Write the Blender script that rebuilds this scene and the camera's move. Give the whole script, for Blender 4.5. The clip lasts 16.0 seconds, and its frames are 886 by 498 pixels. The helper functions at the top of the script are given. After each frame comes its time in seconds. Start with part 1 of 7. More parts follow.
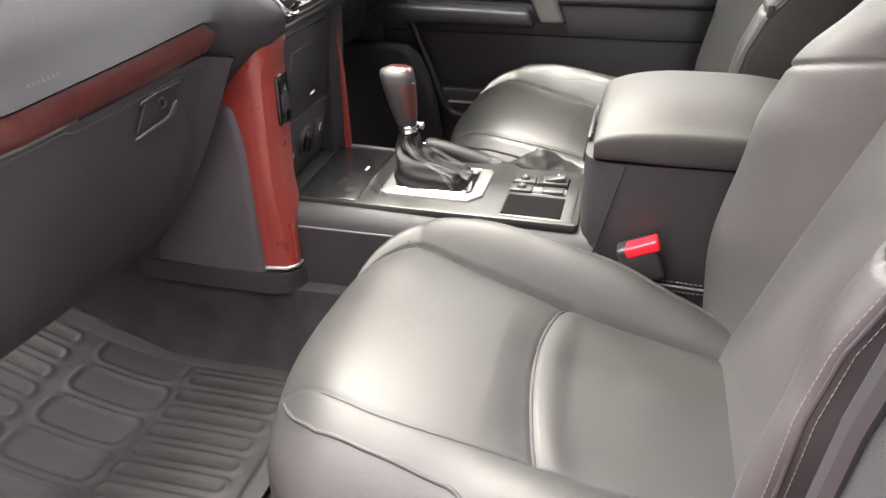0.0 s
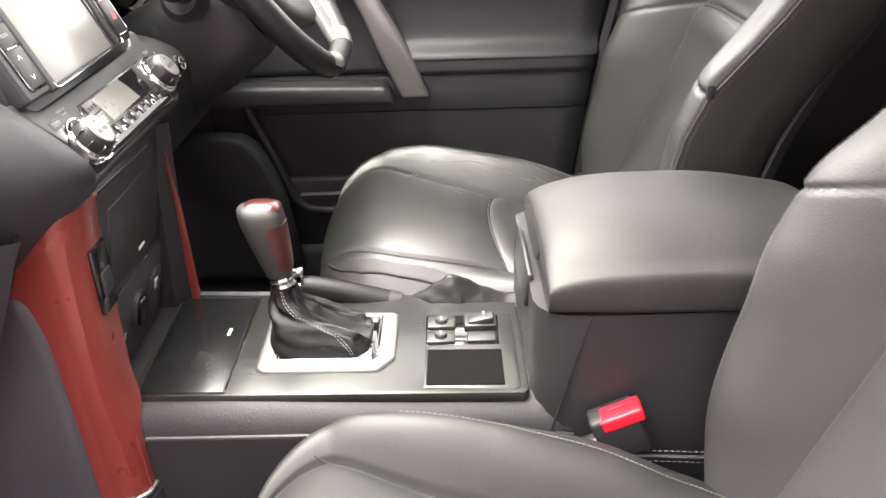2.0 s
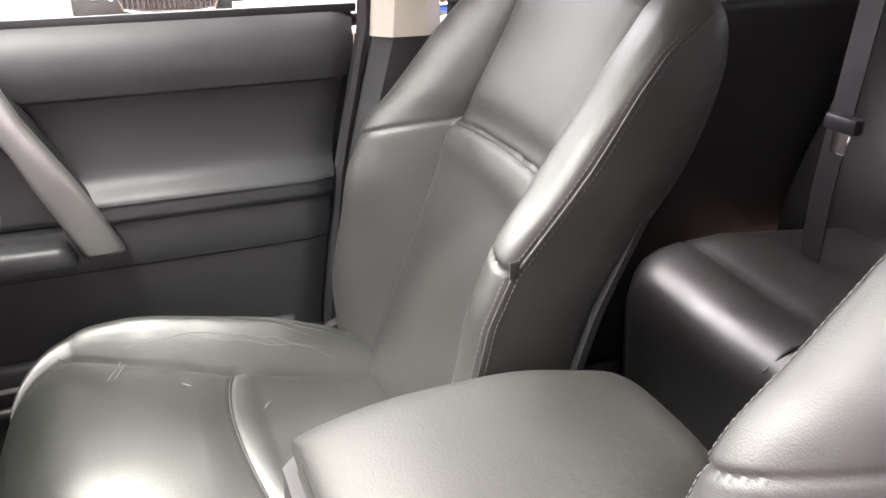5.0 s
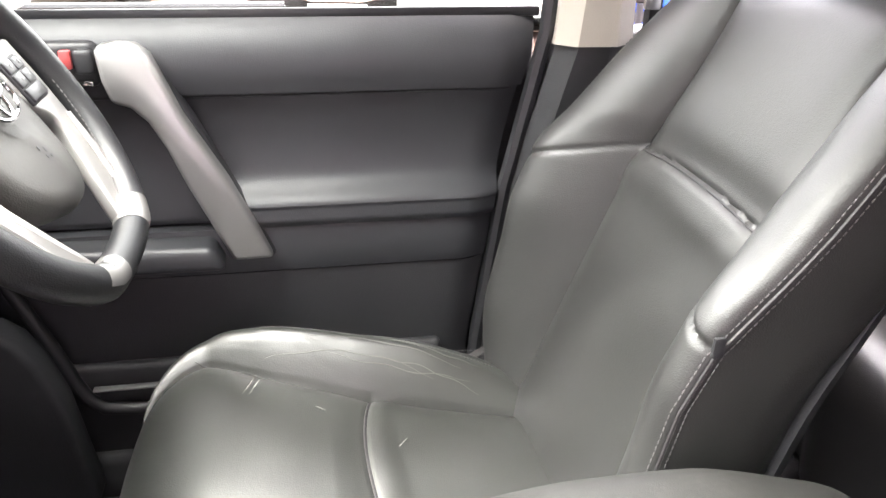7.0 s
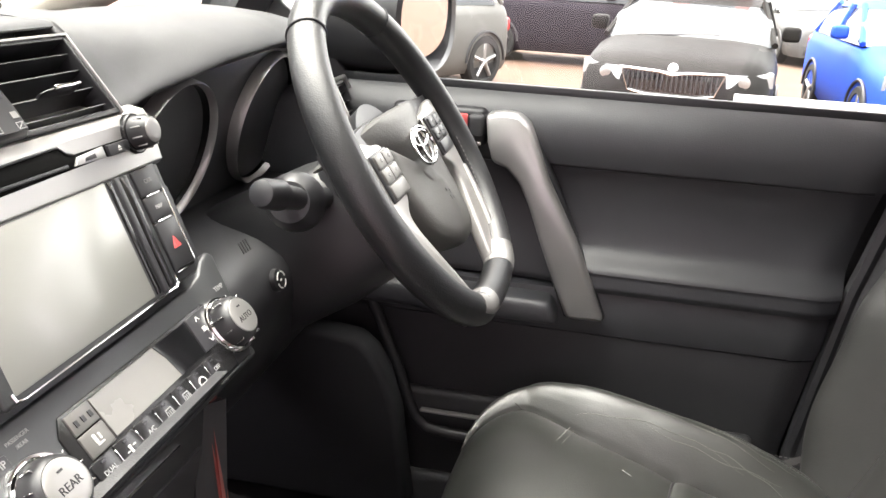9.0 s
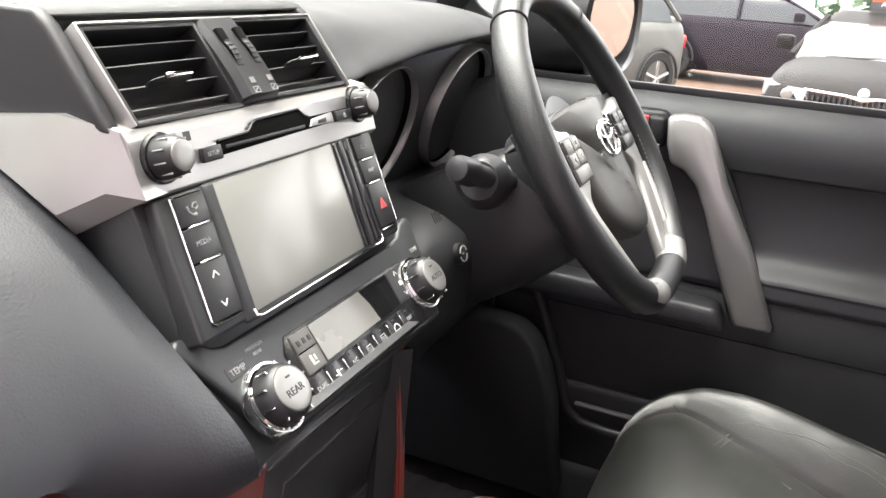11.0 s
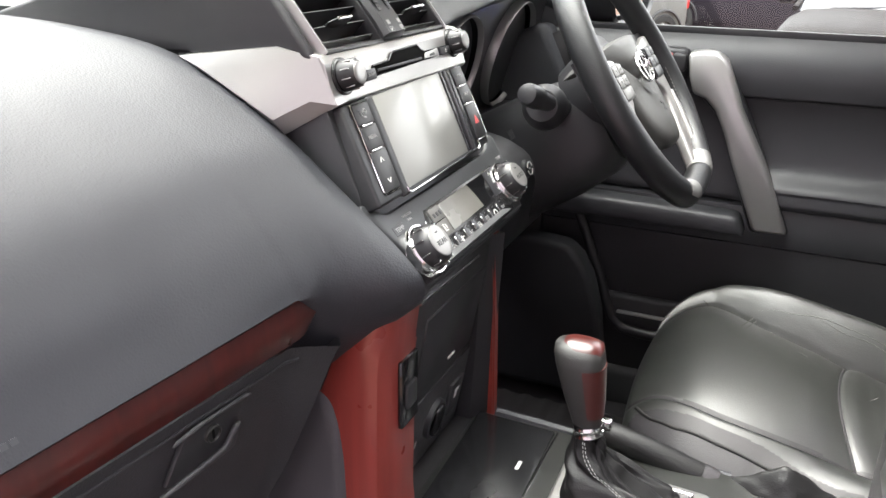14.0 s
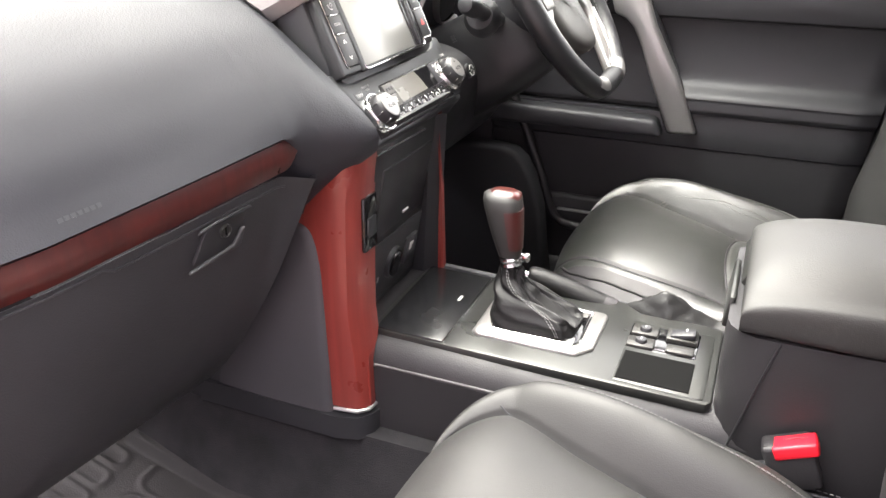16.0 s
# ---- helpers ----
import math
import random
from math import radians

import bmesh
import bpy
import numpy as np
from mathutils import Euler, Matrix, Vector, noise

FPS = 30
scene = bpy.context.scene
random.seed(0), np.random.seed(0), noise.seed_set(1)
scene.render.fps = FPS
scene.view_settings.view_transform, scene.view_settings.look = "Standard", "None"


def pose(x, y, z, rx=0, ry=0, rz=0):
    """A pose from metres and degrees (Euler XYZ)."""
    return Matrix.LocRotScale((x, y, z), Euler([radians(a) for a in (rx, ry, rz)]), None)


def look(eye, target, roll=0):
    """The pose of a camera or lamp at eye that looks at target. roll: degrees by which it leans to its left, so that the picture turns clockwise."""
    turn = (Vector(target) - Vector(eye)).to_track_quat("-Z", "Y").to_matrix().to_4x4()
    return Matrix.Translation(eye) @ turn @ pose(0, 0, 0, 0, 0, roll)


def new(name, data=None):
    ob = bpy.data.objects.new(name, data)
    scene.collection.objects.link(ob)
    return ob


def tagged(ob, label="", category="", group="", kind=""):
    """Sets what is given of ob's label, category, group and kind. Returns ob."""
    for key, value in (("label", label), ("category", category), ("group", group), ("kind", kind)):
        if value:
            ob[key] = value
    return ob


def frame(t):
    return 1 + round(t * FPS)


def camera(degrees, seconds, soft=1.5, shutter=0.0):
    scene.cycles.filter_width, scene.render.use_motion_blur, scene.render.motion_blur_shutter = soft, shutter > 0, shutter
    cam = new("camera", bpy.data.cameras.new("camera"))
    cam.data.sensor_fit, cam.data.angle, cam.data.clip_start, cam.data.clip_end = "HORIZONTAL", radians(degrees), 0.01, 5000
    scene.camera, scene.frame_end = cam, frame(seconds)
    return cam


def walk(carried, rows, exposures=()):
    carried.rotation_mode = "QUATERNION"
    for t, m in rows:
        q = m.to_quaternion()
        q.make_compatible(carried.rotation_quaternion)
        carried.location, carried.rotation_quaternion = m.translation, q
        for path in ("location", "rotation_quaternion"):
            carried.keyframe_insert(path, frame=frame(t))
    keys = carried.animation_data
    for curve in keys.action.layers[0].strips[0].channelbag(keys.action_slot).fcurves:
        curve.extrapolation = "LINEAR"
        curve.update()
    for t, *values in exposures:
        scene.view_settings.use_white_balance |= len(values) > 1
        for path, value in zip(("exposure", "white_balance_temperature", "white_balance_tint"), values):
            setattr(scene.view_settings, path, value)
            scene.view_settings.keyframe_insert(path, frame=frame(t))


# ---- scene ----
# t, x, y, z, pitch, roll, yaw
ROWS = [
    (0, 0.1794, -1.1216, 0.9131, -28.51, 0.82, 14.04),
    (0.5, 0.1097, -1.0648, 0.9285, -27.78, 1.59, 8.01),
    (1, 0.0452, -1.0111, 0.9352, -27.43, 1.82, 2.89),
    (1.5, 0.0269, -0.9038, 0.9330, -27.23, 1.82, 1.14),
    (2, 0.0308, -0.8072, 0.9358, -27.08, 1.53, -0.31),
    (2.5, 0.0272, -0.7482, 0.9420, -26.99, 1.46, -2.89),
    (3, -0.0119, -0.6925, 0.9577, -26.83, 1.35, -9.52),
    (3.5, -0.0292, -0.6442, 0.9706, -26.04, 0.80, -17.54),
    (4, -0.0040, -0.5743, 0.9810, -25.25, -0.04, -21.82),
    (6.5, 0.0528, -0.3725, 0.9918, -24.04, -0.54, -19.36),
    (7, 0.0399, -0.3459, 0.9828, -25.07, -1.09, -10.53),
    (7.5, 0.0076, -0.3460, 0.9827, -24.62, -1.23, -2.98),
    (8, -0.0032, -0.3625, 0.9812, -22.81, -1.11, 3.05),
    (8.5, -0.0150, -0.3891, 0.9852, -21.10, -1.78, 7.82),
    (9, -0.0236, -0.4184, 0.9838, -19.75, -2.83, 12.27),
    (9.5, -0.0327, -0.4433, 0.9770, -18.99, -4.06, 16.10),
    (10, -0.0374, -0.4545, 0.9649, -18.83, -4.71, 19.26),
    (12.5, -0.0227, -0.5562, 0.9704, -20.62, -1.66, 27.37),
    (13, -0.0276, -0.5962, 0.9712, -20.80, -1.20, 26.41),
    (13.5, -0.0223, -0.6437, 0.9627, -20.93, -0.92, 25.13),
    (14, -0.0221, -0.7026, 0.9541, -21.11, -0.80, 23.83),
    (14.5, -0.0234, -0.7558, 0.9510, -21.46, -0.88, 22.88),
    (15, -0.0038, -0.7960, 0.9456, -22.03, -0.92, 22.38),
    (15.5, 0.0441, -0.8507, 0.9362, -22.88, -0.79, 22.13),
    (16, 0.1131, -0.9266, 0.9312, -23.90, -0.53, 22.17),
]
FOV = 58.08
cam = camera(FOV, 16.0, soft=1.5)
walk(cam, [(t, pose(x, y, z, 90 + pitch, roll, yaw)) for t, x, y, z, pitch, roll, yaw in ROWS],
     [(0.0, 3.36, 6720, 20), (1.5, 3.42, 6720, 20), (2.5, 3.5, 6690, 20), (4.0, 3.66, 6620, 20), (6.5, 3.86, 6460, 19), (7.5, 3.82, 6440, 19), (8.0, 3.7, 6500, 19), (8.5, 3.42, 6600, 19), (9.5, 3.02, 6600, 19), (13.0, 2.88, 6340, 18), (15.0, 3.05, 6360, 19), (16.0, 3.36, 6540, 20)])

# ---- world, sun, exposure ----
world = bpy.data.worlds.new("sky")
scene.world = world
world.use_nodes = True
_n = world.node_tree.nodes
_sky = _n.new("ShaderNodeTexSky")
_sky.sky_type = "NISHITA"
_sky.sun_disc = False
_sky.sun_elevation, _sky.sun_rotation = radians(70.5), radians(304.3)
_sky.air_density, _sky.dust_density, _sky.ozone_density = 1.6, 6.0, 0.6
_grey = _n.new("ShaderNodeHueSaturation")   # thin cloud: the blue washed out
_grey.inputs["Saturation"].default_value = 0.22
world.node_tree.links.new(_sky.outputs[0], _grey.inputs["Color"])
_veil = _n.new("ShaderNodeMix")             # even cloud over the whole dome
_veil.data_type = "RGBA"
_veil.inputs[0].default_value = 0.45
_veil.inputs[7].default_value = (9.0, 9.0, 9.1, 1)
world.node_tree.links.new(_grey.outputs[0], _veil.inputs[6])
world.node_tree.links.new(_veil.outputs[2], _n["Background"].inputs[0])
_n["Background"].inputs[1].default_value = 0.165
sun = new("sun", bpy.data.lights.new("sun", "SUN"))
sun.data.energy, sun.data.angle, sun.data.color = 1.25, radians(68), (1.0, 0.97, 0.93)
sun.matrix_world = look((-2.2, 1.5, 7.5), (0, 0, 0))


# ---- materials ----
def material(name, colour, rough=0.5, metal=0.0, grain=0.0, scale=600.0, mottle=0.12, mottle_scale=9.0, spec=0.5, rough_var=0.08, coat=0.0, coat_rough=0.08):
    """A surface with grain (bump and fine colour) and a slow mottle in colour and gloss."""
    m = bpy.data.materials.new(name)
    m.use_nodes = True
    nt, n = m.node_tree, m.node_tree.nodes
    b = n["Principled BSDF"]
    b.inputs["Metallic"].default_value = metal
    b.inputs["Specular IOR Level"].default_value = spec
    b.inputs["Coat Weight"].default_value = coat
    b.inputs["Coat Roughness"].default_value = coat_rough
    tc = n.new("ShaderNodeTexCoord")
    slow = n.new("ShaderNodeTexNoise")
    slow.inputs["Scale"].default_value, slow.inputs["Detail"].default_value = mottle_scale, 5.0
    nt.links.new(tc.outputs["Object"], slow.inputs["Vector"])
    ramp = n.new("ShaderNodeMapRange")
    ramp.inputs[1].default_value, ramp.inputs[2].default_value = 0.25, 0.75
    ramp.inputs[3].default_value, ramp.inputs[4].default_value = 1 - mottle, 1 + mottle
    nt.links.new(slow.outputs["Fac"], ramp.inputs[0])
    mul = n.new("ShaderNodeVectorMath")
    mul.operation = "SCALE"
    mul.inputs[0].default_value = colour
    nt.links.new(ramp.outputs[0], mul.inputs["Scale"])
    nt.links.new(mul.outputs[0], b.inputs["Base Color"])
    rr = n.new("ShaderNodeMapRange")
    rr.inputs[1].default_value, rr.inputs[2].default_value = 0.3, 0.7
    rr.inputs[3].default_value, rr.inputs[4].default_value = max(0.02, rough - rough_var), min(1, rough + rough_var)
    nt.links.new(slow.outputs["Fac"], rr.inputs[0])
    nt.links.new(rr.outputs[0], b.inputs["Roughness"])
    if grain:
        fine = n.new("ShaderNodeTexVoronoi")
        fine.inputs["Scale"].default_value = scale
        nt.links.new(tc.outputs["Object"], fine.inputs["Vector"])
        wear = n.new("ShaderNodeTexNoise")
        wear.inputs["Scale"].default_value, wear.inputs["Detail"].default_value = scale * 0.4, 4.0
        nt.links.new(tc.outputs["Object"], wear.inputs["Vector"])
        add = n.new("ShaderNodeMath")
        nt.links.new(fine.outputs["Distance"], add.inputs[0])
        nt.links.new(wear.outputs["Fac"], add.inputs[1])
        bump = n.new("ShaderNodeBump")
        bump.inputs["Strength"].default_value, bump.inputs["Distance"].default_value = grain, 0.0006
        nt.links.new(add.outputs[0], bump.inputs["Height"])
        nt.links.new(bump.outputs["Normal"], b.inputs["Normal"])
    return m


def wood(name, dark, light, scale=3.0):
    """Red polished wood, the figure running along the grain's axis z, under a clear lacquer."""
    m = material(name, dark, 0.32, coat=0.5)
    nt, n = m.node_tree, m.node_tree.nodes
    tc, mp = n.new("ShaderNodeTexCoord"), n.new("ShaderNodeMapping")
    mp.inputs["Scale"].default_value = (55, 55, scale)
    nz = n.new("ShaderNodeTexNoise")
    nz.inputs["Scale"].default_value, nz.inputs["Detail"].default_value, nz.inputs["Distortion"].default_value = 1.6, 8, 0.6
    cr = n.new("ShaderNodeValToRGB")
    cr.color_ramp.elements[0].position, cr.color_ramp.elements[1].position = 0.3, 0.72
    cr.color_ramp.elements[0].color, cr.color_ramp.elements[1].color = (*dark, 1), (*light, 1)
    nt.links.new(tc.outputs["Object"], mp.inputs[0])
    nt.links.new(mp.outputs[0], nz.inputs["Vector"])
    nt.links.new(nz.outputs["Fac"], cr.inputs[0])
    nt.links.new(cr.outputs[0], n["Principled BSDF"].inputs["Base Color"])
    return m


def glass(name, tint=(0.9, 0.95, 0.93)):
    """A thin pane: it lets tinted light through and mirrors a little of it."""
    m = bpy.data.materials.new(name)
    m.use_nodes = True
    nt, n = m.node_tree, m.node_tree.nodes
    n.remove(n["Principled BSDF"])
    clear, gloss, mix, edge = n.new("ShaderNodeBsdfTransparent"), n.new("ShaderNodeBsdfGlossy"), n.new("ShaderNodeMixShader"), n.new("ShaderNodeFresnel")
    clear.inputs[0].default_value = (*tint, 1)
    gloss.inputs["Roughness"].default_value = 0.02
    edge.inputs["IOR"].default_value = 1.45
    nt.links.new(edge.outputs[0], mix.inputs[0])
    nt.links.new(clear.outputs[0], mix.inputs[1])
    nt.links.new(gloss.outputs[0], mix.inputs[2])
    nt.links.new(mix.outputs[0], n["Material Output"].inputs["Surface"])
    return m


LEATHER = material("black leather", (0.019, 0.0187, 0.0183), 0.56, spec=0.55, grain=0.14, scale=750, mottle=0.25, mottle_scale=14, rough_var=0.05)
def worn(m, crease=0.5, scuff=0.0):
    """Adds drawn creases to a leather's relief and, where it is rubbed, a paler and duller skin."""
    nt, n = m.node_tree, m.node_tree.nodes
    b = n["Principled BSDF"]
    tc, mp = n.new("ShaderNodeTexCoord"), n.new("ShaderNodeMapping")
    mp.inputs["Scale"].default_value = (1.0, 0.45, 1.0)
    nz = n.new("ShaderNodeTexNoise")
    nz.inputs["Scale"].default_value, nz.inputs["Detail"].default_value, nz.inputs["Distortion"].default_value = 95, 3, 1.2
    nt.links.new(tc.outputs["Object"], mp.inputs[0])
    nt.links.new(mp.outputs[0], nz.inputs["Vector"])
    rel = n.new("ShaderNodeBump")
    rel.inputs["Strength"].default_value, rel.inputs["Distance"].default_value = crease, 0.0012
    nt.links.new(nz.outputs["Fac"], rel.inputs["Height"])
    old = b.inputs["Normal"].links[0].from_node
    nt.links.new(rel.outputs["Normal"], old.inputs["Normal"])
    if scuff:
        big, fine = n.new("ShaderNodeTexNoise"), n.new("ShaderNodeTexNoise")
        big.inputs["Scale"].default_value, fine.inputs["Scale"].default_value, fine.inputs["Detail"].default_value = 9, 160, 4
        mul, ramp = n.new("ShaderNodeMath"), n.new("ShaderNodeMapRange")
        mul.operation = "MULTIPLY"
        for q in (big, fine):
            nt.links.new(tc.outputs["Object"], q.inputs["Vector"])
        nt.links.new(big.outputs["Fac"], mul.inputs[0])
        nt.links.new(fine.outputs["Fac"], mul.inputs[1])
        nt.links.new(mul.outputs[0], ramp.inputs[0])
        ramp.inputs[1].default_value, ramp.inputs[2].default_value, ramp.inputs[4].default_value = 0.30, 0.5, scuff
        mix = n.new("ShaderNodeMix")
        mix.data_type = "RGBA"
        nt.links.new(ramp.outputs[0], mix.inputs[0])
        nt.links.new(b.inputs["Base Color"].links[0].from_socket, mix.inputs[6])
        mix.inputs[7].default_value = (0.13, 0.12, 0.11, 1)
        nt.links.new(mix.outputs[2], b.inputs["Base Color"])
    return m


LID = worn(material("worn lid leather", (0.023, 0.0225, 0.0214), 0.60, spec=0.6, grain=0.25, scale=700, mottle=0.12, mottle_scale=10, rough_var=0.04), 0.10, 0.10)
SEATED = worn(material("creased leather", (0.021, 0.0222, 0.0200), 0.43, spec=1.0, grain=0.25, scale=750, mottle=0.2, mottle_scale=14, rough_var=0.06, coat=0.4, coat_rough=0.5), 0.10, 0.0)
LEATHER_SIDE = material("black vinyl", (0.036, 0.033, 0.036), 0.5, grain=0.3, scale=700, mottle=0.15)
THREAD = material("grey thread", (0.13, 0.125, 0.125), 0.8)
SOFT = material("soft black dashboard vinyl", (0.029, 0.0305, 0.036), 0.58, spec=0.5, grain=0.3, scale=560, mottle=0.1, rough_var=0.04)
PLASTIC = material("black grained plastic", (0.032, 0.032, 0.035), 0.5, grain=0.4, scale=800, mottle=0.1)
DOORSKIN = material("dark grey door vinyl", (0.031, 0.032, 0.036), 0.46, spec=0.6, grain=0.16, scale=650, mottle=0.1)
SMOOTH = material("smooth black plastic", (0.026, 0.026, 0.029), 0.38, mottle=0.1)
DARKP = material("deep black plastic", (0.018, 0.018, 0.020), 0.42, mottle=0.1)
BACKSKIN = material("matt black leather", (0.026, 0.0258, 0.0250), 0.48, spec=0.9, grain=0.25, scale=750, mottle=0.2, mottle_scale=12, rough_var=0.05)
REARSKIN = material("rear leather", (0.024, 0.0235, 0.0235), 0.40, spec=0.9, grain=0.3, scale=700, mottle=0.2, mottle_scale=10)
GLOSS = material("piano black", (0.008, 0.008, 0.009), 0.08, mottle=0.1, rough_var=0.03, coat=0.3)
SATIN = material("satin silver paint", (0.43, 0.425, 0.42), 0.36, metal=0.75, grain=0.05, scale=1500, mottle=0.05)
PEWTER = material("dark metallic console paint", (0.050, 0.051, 0.049), 0.33, metal=0.55, grain=0.05, scale=1600, mottle=0.06)
FASCIA = material("charcoal metallic fascia paint", (0.05, 0.052, 0.055), 0.4, metal=0.35, mottle=0.06)
BLACKSATIN = material("satin black plastic", (0.012, 0.012, 0.013), 0.24, mottle=0.1, rough_var=0.05)
CHROME = material("chrome", (0.75, 0.75, 0.75), 0.1, metal=1.0, mottle=0.03, rough_var=0.03)
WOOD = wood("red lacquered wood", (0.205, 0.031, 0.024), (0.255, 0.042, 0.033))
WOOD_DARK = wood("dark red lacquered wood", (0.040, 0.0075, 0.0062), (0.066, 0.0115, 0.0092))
HUBSKIN = material("grey grained airbag vinyl", (0.043, 0.0415, 0.0395), 0.52, grain=0.3, scale=700, mottle=0.06)
CARPET = material("black carpet", (0.032, 0.031, 0.033), 0.95, grain=1.0, scale=900, mottle=0.3, mottle_scale=20, spec=0.1)
RIMSKIN = material("rim leather", (0.0125, 0.013, 0.0145), 0.4, spec=0.6, grain=0.25, scale=800, mottle=0.15, mottle_scale=14, rough_var=0.05)
GAITER = worn(material("black gaiter leather", (0.0085, 0.0082, 0.0086), 0.44, spec=0.35, grain=0.3, scale=800, mottle=0.2, mottle_scale=30), 0.1)
# Near-black: the shade of recesses put into the colour of trays and slots.
PIT = material("recess shade black", (0.006, 0.006, 0.006), 0.95, spec=0.05)
KNOBCAP = material("satin grey knob paint", (0.3, 0.296, 0.29), 0.4, metal=0.7)
SPOKE = material("bright satin spoke paint", (0.42, 0.41, 0.40), 0.4, metal=0.75, mottle=0.04)
KICK = material("grey-black kick panel plastic", (0.024, 0.025, 0.028), 0.6, spec=0.3, grain=0.3, scale=700, mottle=0.12)
KEYDARK = material("grey-brown switch plastic", (0.022, 0.021, 0.019), 0.4, spec=0.6)
BRASS = material("dull brass", (0.32, 0.24, 0.05), 0.45, metal=0.6)
RUBBER = material("dusty black rubber", (0.018, 0.0165, 0.0165), 0.66, grain=0.5, scale=500, mottle=0.35, mottle_scale=12)
RED = material("red buckle plastic", (0.75, 0.015, 0.03), 0.35)
BELT = material("black webbing", (0.015, 0.015, 0.017), 0.7, grain=0.6, scale=1200)
BEIGE = material("beige trim plastic", (0.52, 0.48, 0.42), 0.6, grain=0.3, scale=700, mottle=0.05)
INK = material("white print", (0.6, 0.6, 0.58), 0.6)
DIMINK = material("grey print", (0.3, 0.3, 0.3), 0.6)
KEYGREY = material("pale grey key paint", (0.13, 0.126, 0.12), 0.4, metal=0.4)
# Base raised to grey for the sky mirrored in the unlit glass.
SCREEN = material("display glass in reflection grey", (0.2, 0.2, 0.19), 0.3, spec=0.8, mottle=0.06, rough_var=0.03, coat=0.2)
# Grey of a reflection lying on the climate glass.
LCD = material("display reflection grey", (0.13, 0.125, 0.115), 0.22, spec=0.8, mottle=0.05)
# Pinkish grey, chosen to tint what the added wall throws back.
WALLPAINT = material("light-blocking wall paint", (0.215, 0.188, 0.200), 0.85, grain=0.5, scale=90, mottle=0.15, mottle_scale=0.8)
GLASS = glass("clear window glass", (0.915, 0.935, 0.895))
SCREENGLASS = glass("green tinted windscreen glass", (0.965, 0.992, 0.94))
EMBOSS = material("embossed vinyl", (0.042, 0.044, 0.048), 0.46)
KNEE = material("padded grey-black vinyl", (0.063, 0.061, 0.067), 0.5, spec=0.5, grain=0.2, scale=650, mottle=0.12)
DASHTOP = material("matt black dashboard skin", (0.036, 0.037, 0.040), 0.6, spec=0.4, grain=0.2, scale=620, mottle=0.1)
BOXP = material("dark console plastic", (0.024, 0.0228, 0.0246), 0.48, spec=0.45, grain=0.3, scale=700, mottle=0.12)
# Lighter copy of the backrest leather: brighter light on the passenger side, painted in.
PASSBACK = material("black leather in lit tone", (0.033, 0.031, 0.0322), 0.52, spec=0.9, grain=0.25, scale=750, mottle=0.2, mottle_scale=12, rough_var=0.05)
HAZARD = material("red print", (0.6, 0.1, 0.1), 0.5)


# ---- mesh helpers ----
def thing(name, label, category, at=(0, 0, 0), group="", kind=""):
    ob = new(name)
    ob.location = at
    ob.empty_display_size = 0.02
    bpy.context.view_layer.update()
    return tagged(ob, label, category, group, kind)


def finish(bm, sharp=38):
    bmesh.ops.recalc_face_normals(bm, faces=bm.faces)
    lim = radians(sharp)
    for f in bm.faces:
        f.smooth = True
    for e in bm.edges:
        if len(e.link_faces) == 2 and e.calc_face_angle(0) > lim:
            e.smooth = False
    return bm


def part(name, bm, mat, parent=None, label="", sharp=38):
    """Links a bmesh, given in world coordinates, as one mesh object under a thing or under a part."""
    finish(bm, sharp)
    me = bpy.data.meshes.new(name)
    off = Vector((0, 0, 0))
    up = parent
    while up is not None:
        off += up.location
        up = up.parent
    c = Vector((0, 0, 0))
    for v in bm.verts:
        c += v.co
    c /= max(1, len(bm.verts))
    bmesh.ops.translate(bm, verts=bm.verts, vec=-c)
    bm.to_mesh(me)
    bm.free()
    me.materials.append(mat)
    ob = new(name, me)
    ob.location = c - off
    ob.parent = parent
    if label:
        ob["label"] = label
    return ob


def whole(name, bm, mat, label, category, group="", kind="", sharp=38):
    """A thing that is one mesh."""
    return tagged(part(name, bm, mat, None, sharp=sharp), label, category, group, kind)


def loft(rings, closed=True, caps=True, bm=None):
    """A skin over rings of equal length; closed: each ring runs round."""
    bm = bm or bmesh.new()
    vs = [[bm.verts.new(p) for p in r] for r in rings]
    k = len(vs[0])
    for a, b in zip(vs, vs[1:]):
        for i in range(k if closed else k - 1):
            j = (i + 1) % k
            bm.faces.new((a[i], a[j], b[j], b[i]))
    if caps and closed:
        bm.faces.new(vs[0])
        bm.faces.new(vs[-1][::-1])
    return bm


def slab_from(rings, depth):
    """An open sheet with thickness: depth is a vector added to its back."""
    bm = bmesh.new()
    d = Vector(depth)
    fr = [[bm.verts.new(p) for p in r] for r in rings]
    bk = [[bm.verts.new(Vector(p) + d) for p in r] for r in rings]
    n, k = len(rings), len(rings[0])
    for i in range(n - 1):
        for j in range(k - 1):
            bm.faces.new((fr[i][j], fr[i][j + 1], fr[i + 1][j + 1], fr[i + 1][j]))
            bm.faces.new((bk[i][j], bk[i + 1][j], bk[i + 1][j + 1], bk[i][j + 1]))
    for i in range(n - 1):
        for j in (0, k - 1):
            bm.faces.new((fr[i][j], fr[i + 1][j], bk[i + 1][j], bk[i][j]))
    for j in range(k - 1):
        for i in (0, n - 1):
            bm.faces.new((fr[i][j], fr[i][j + 1], bk[i][j + 1], bk[i][j]))
    return bm


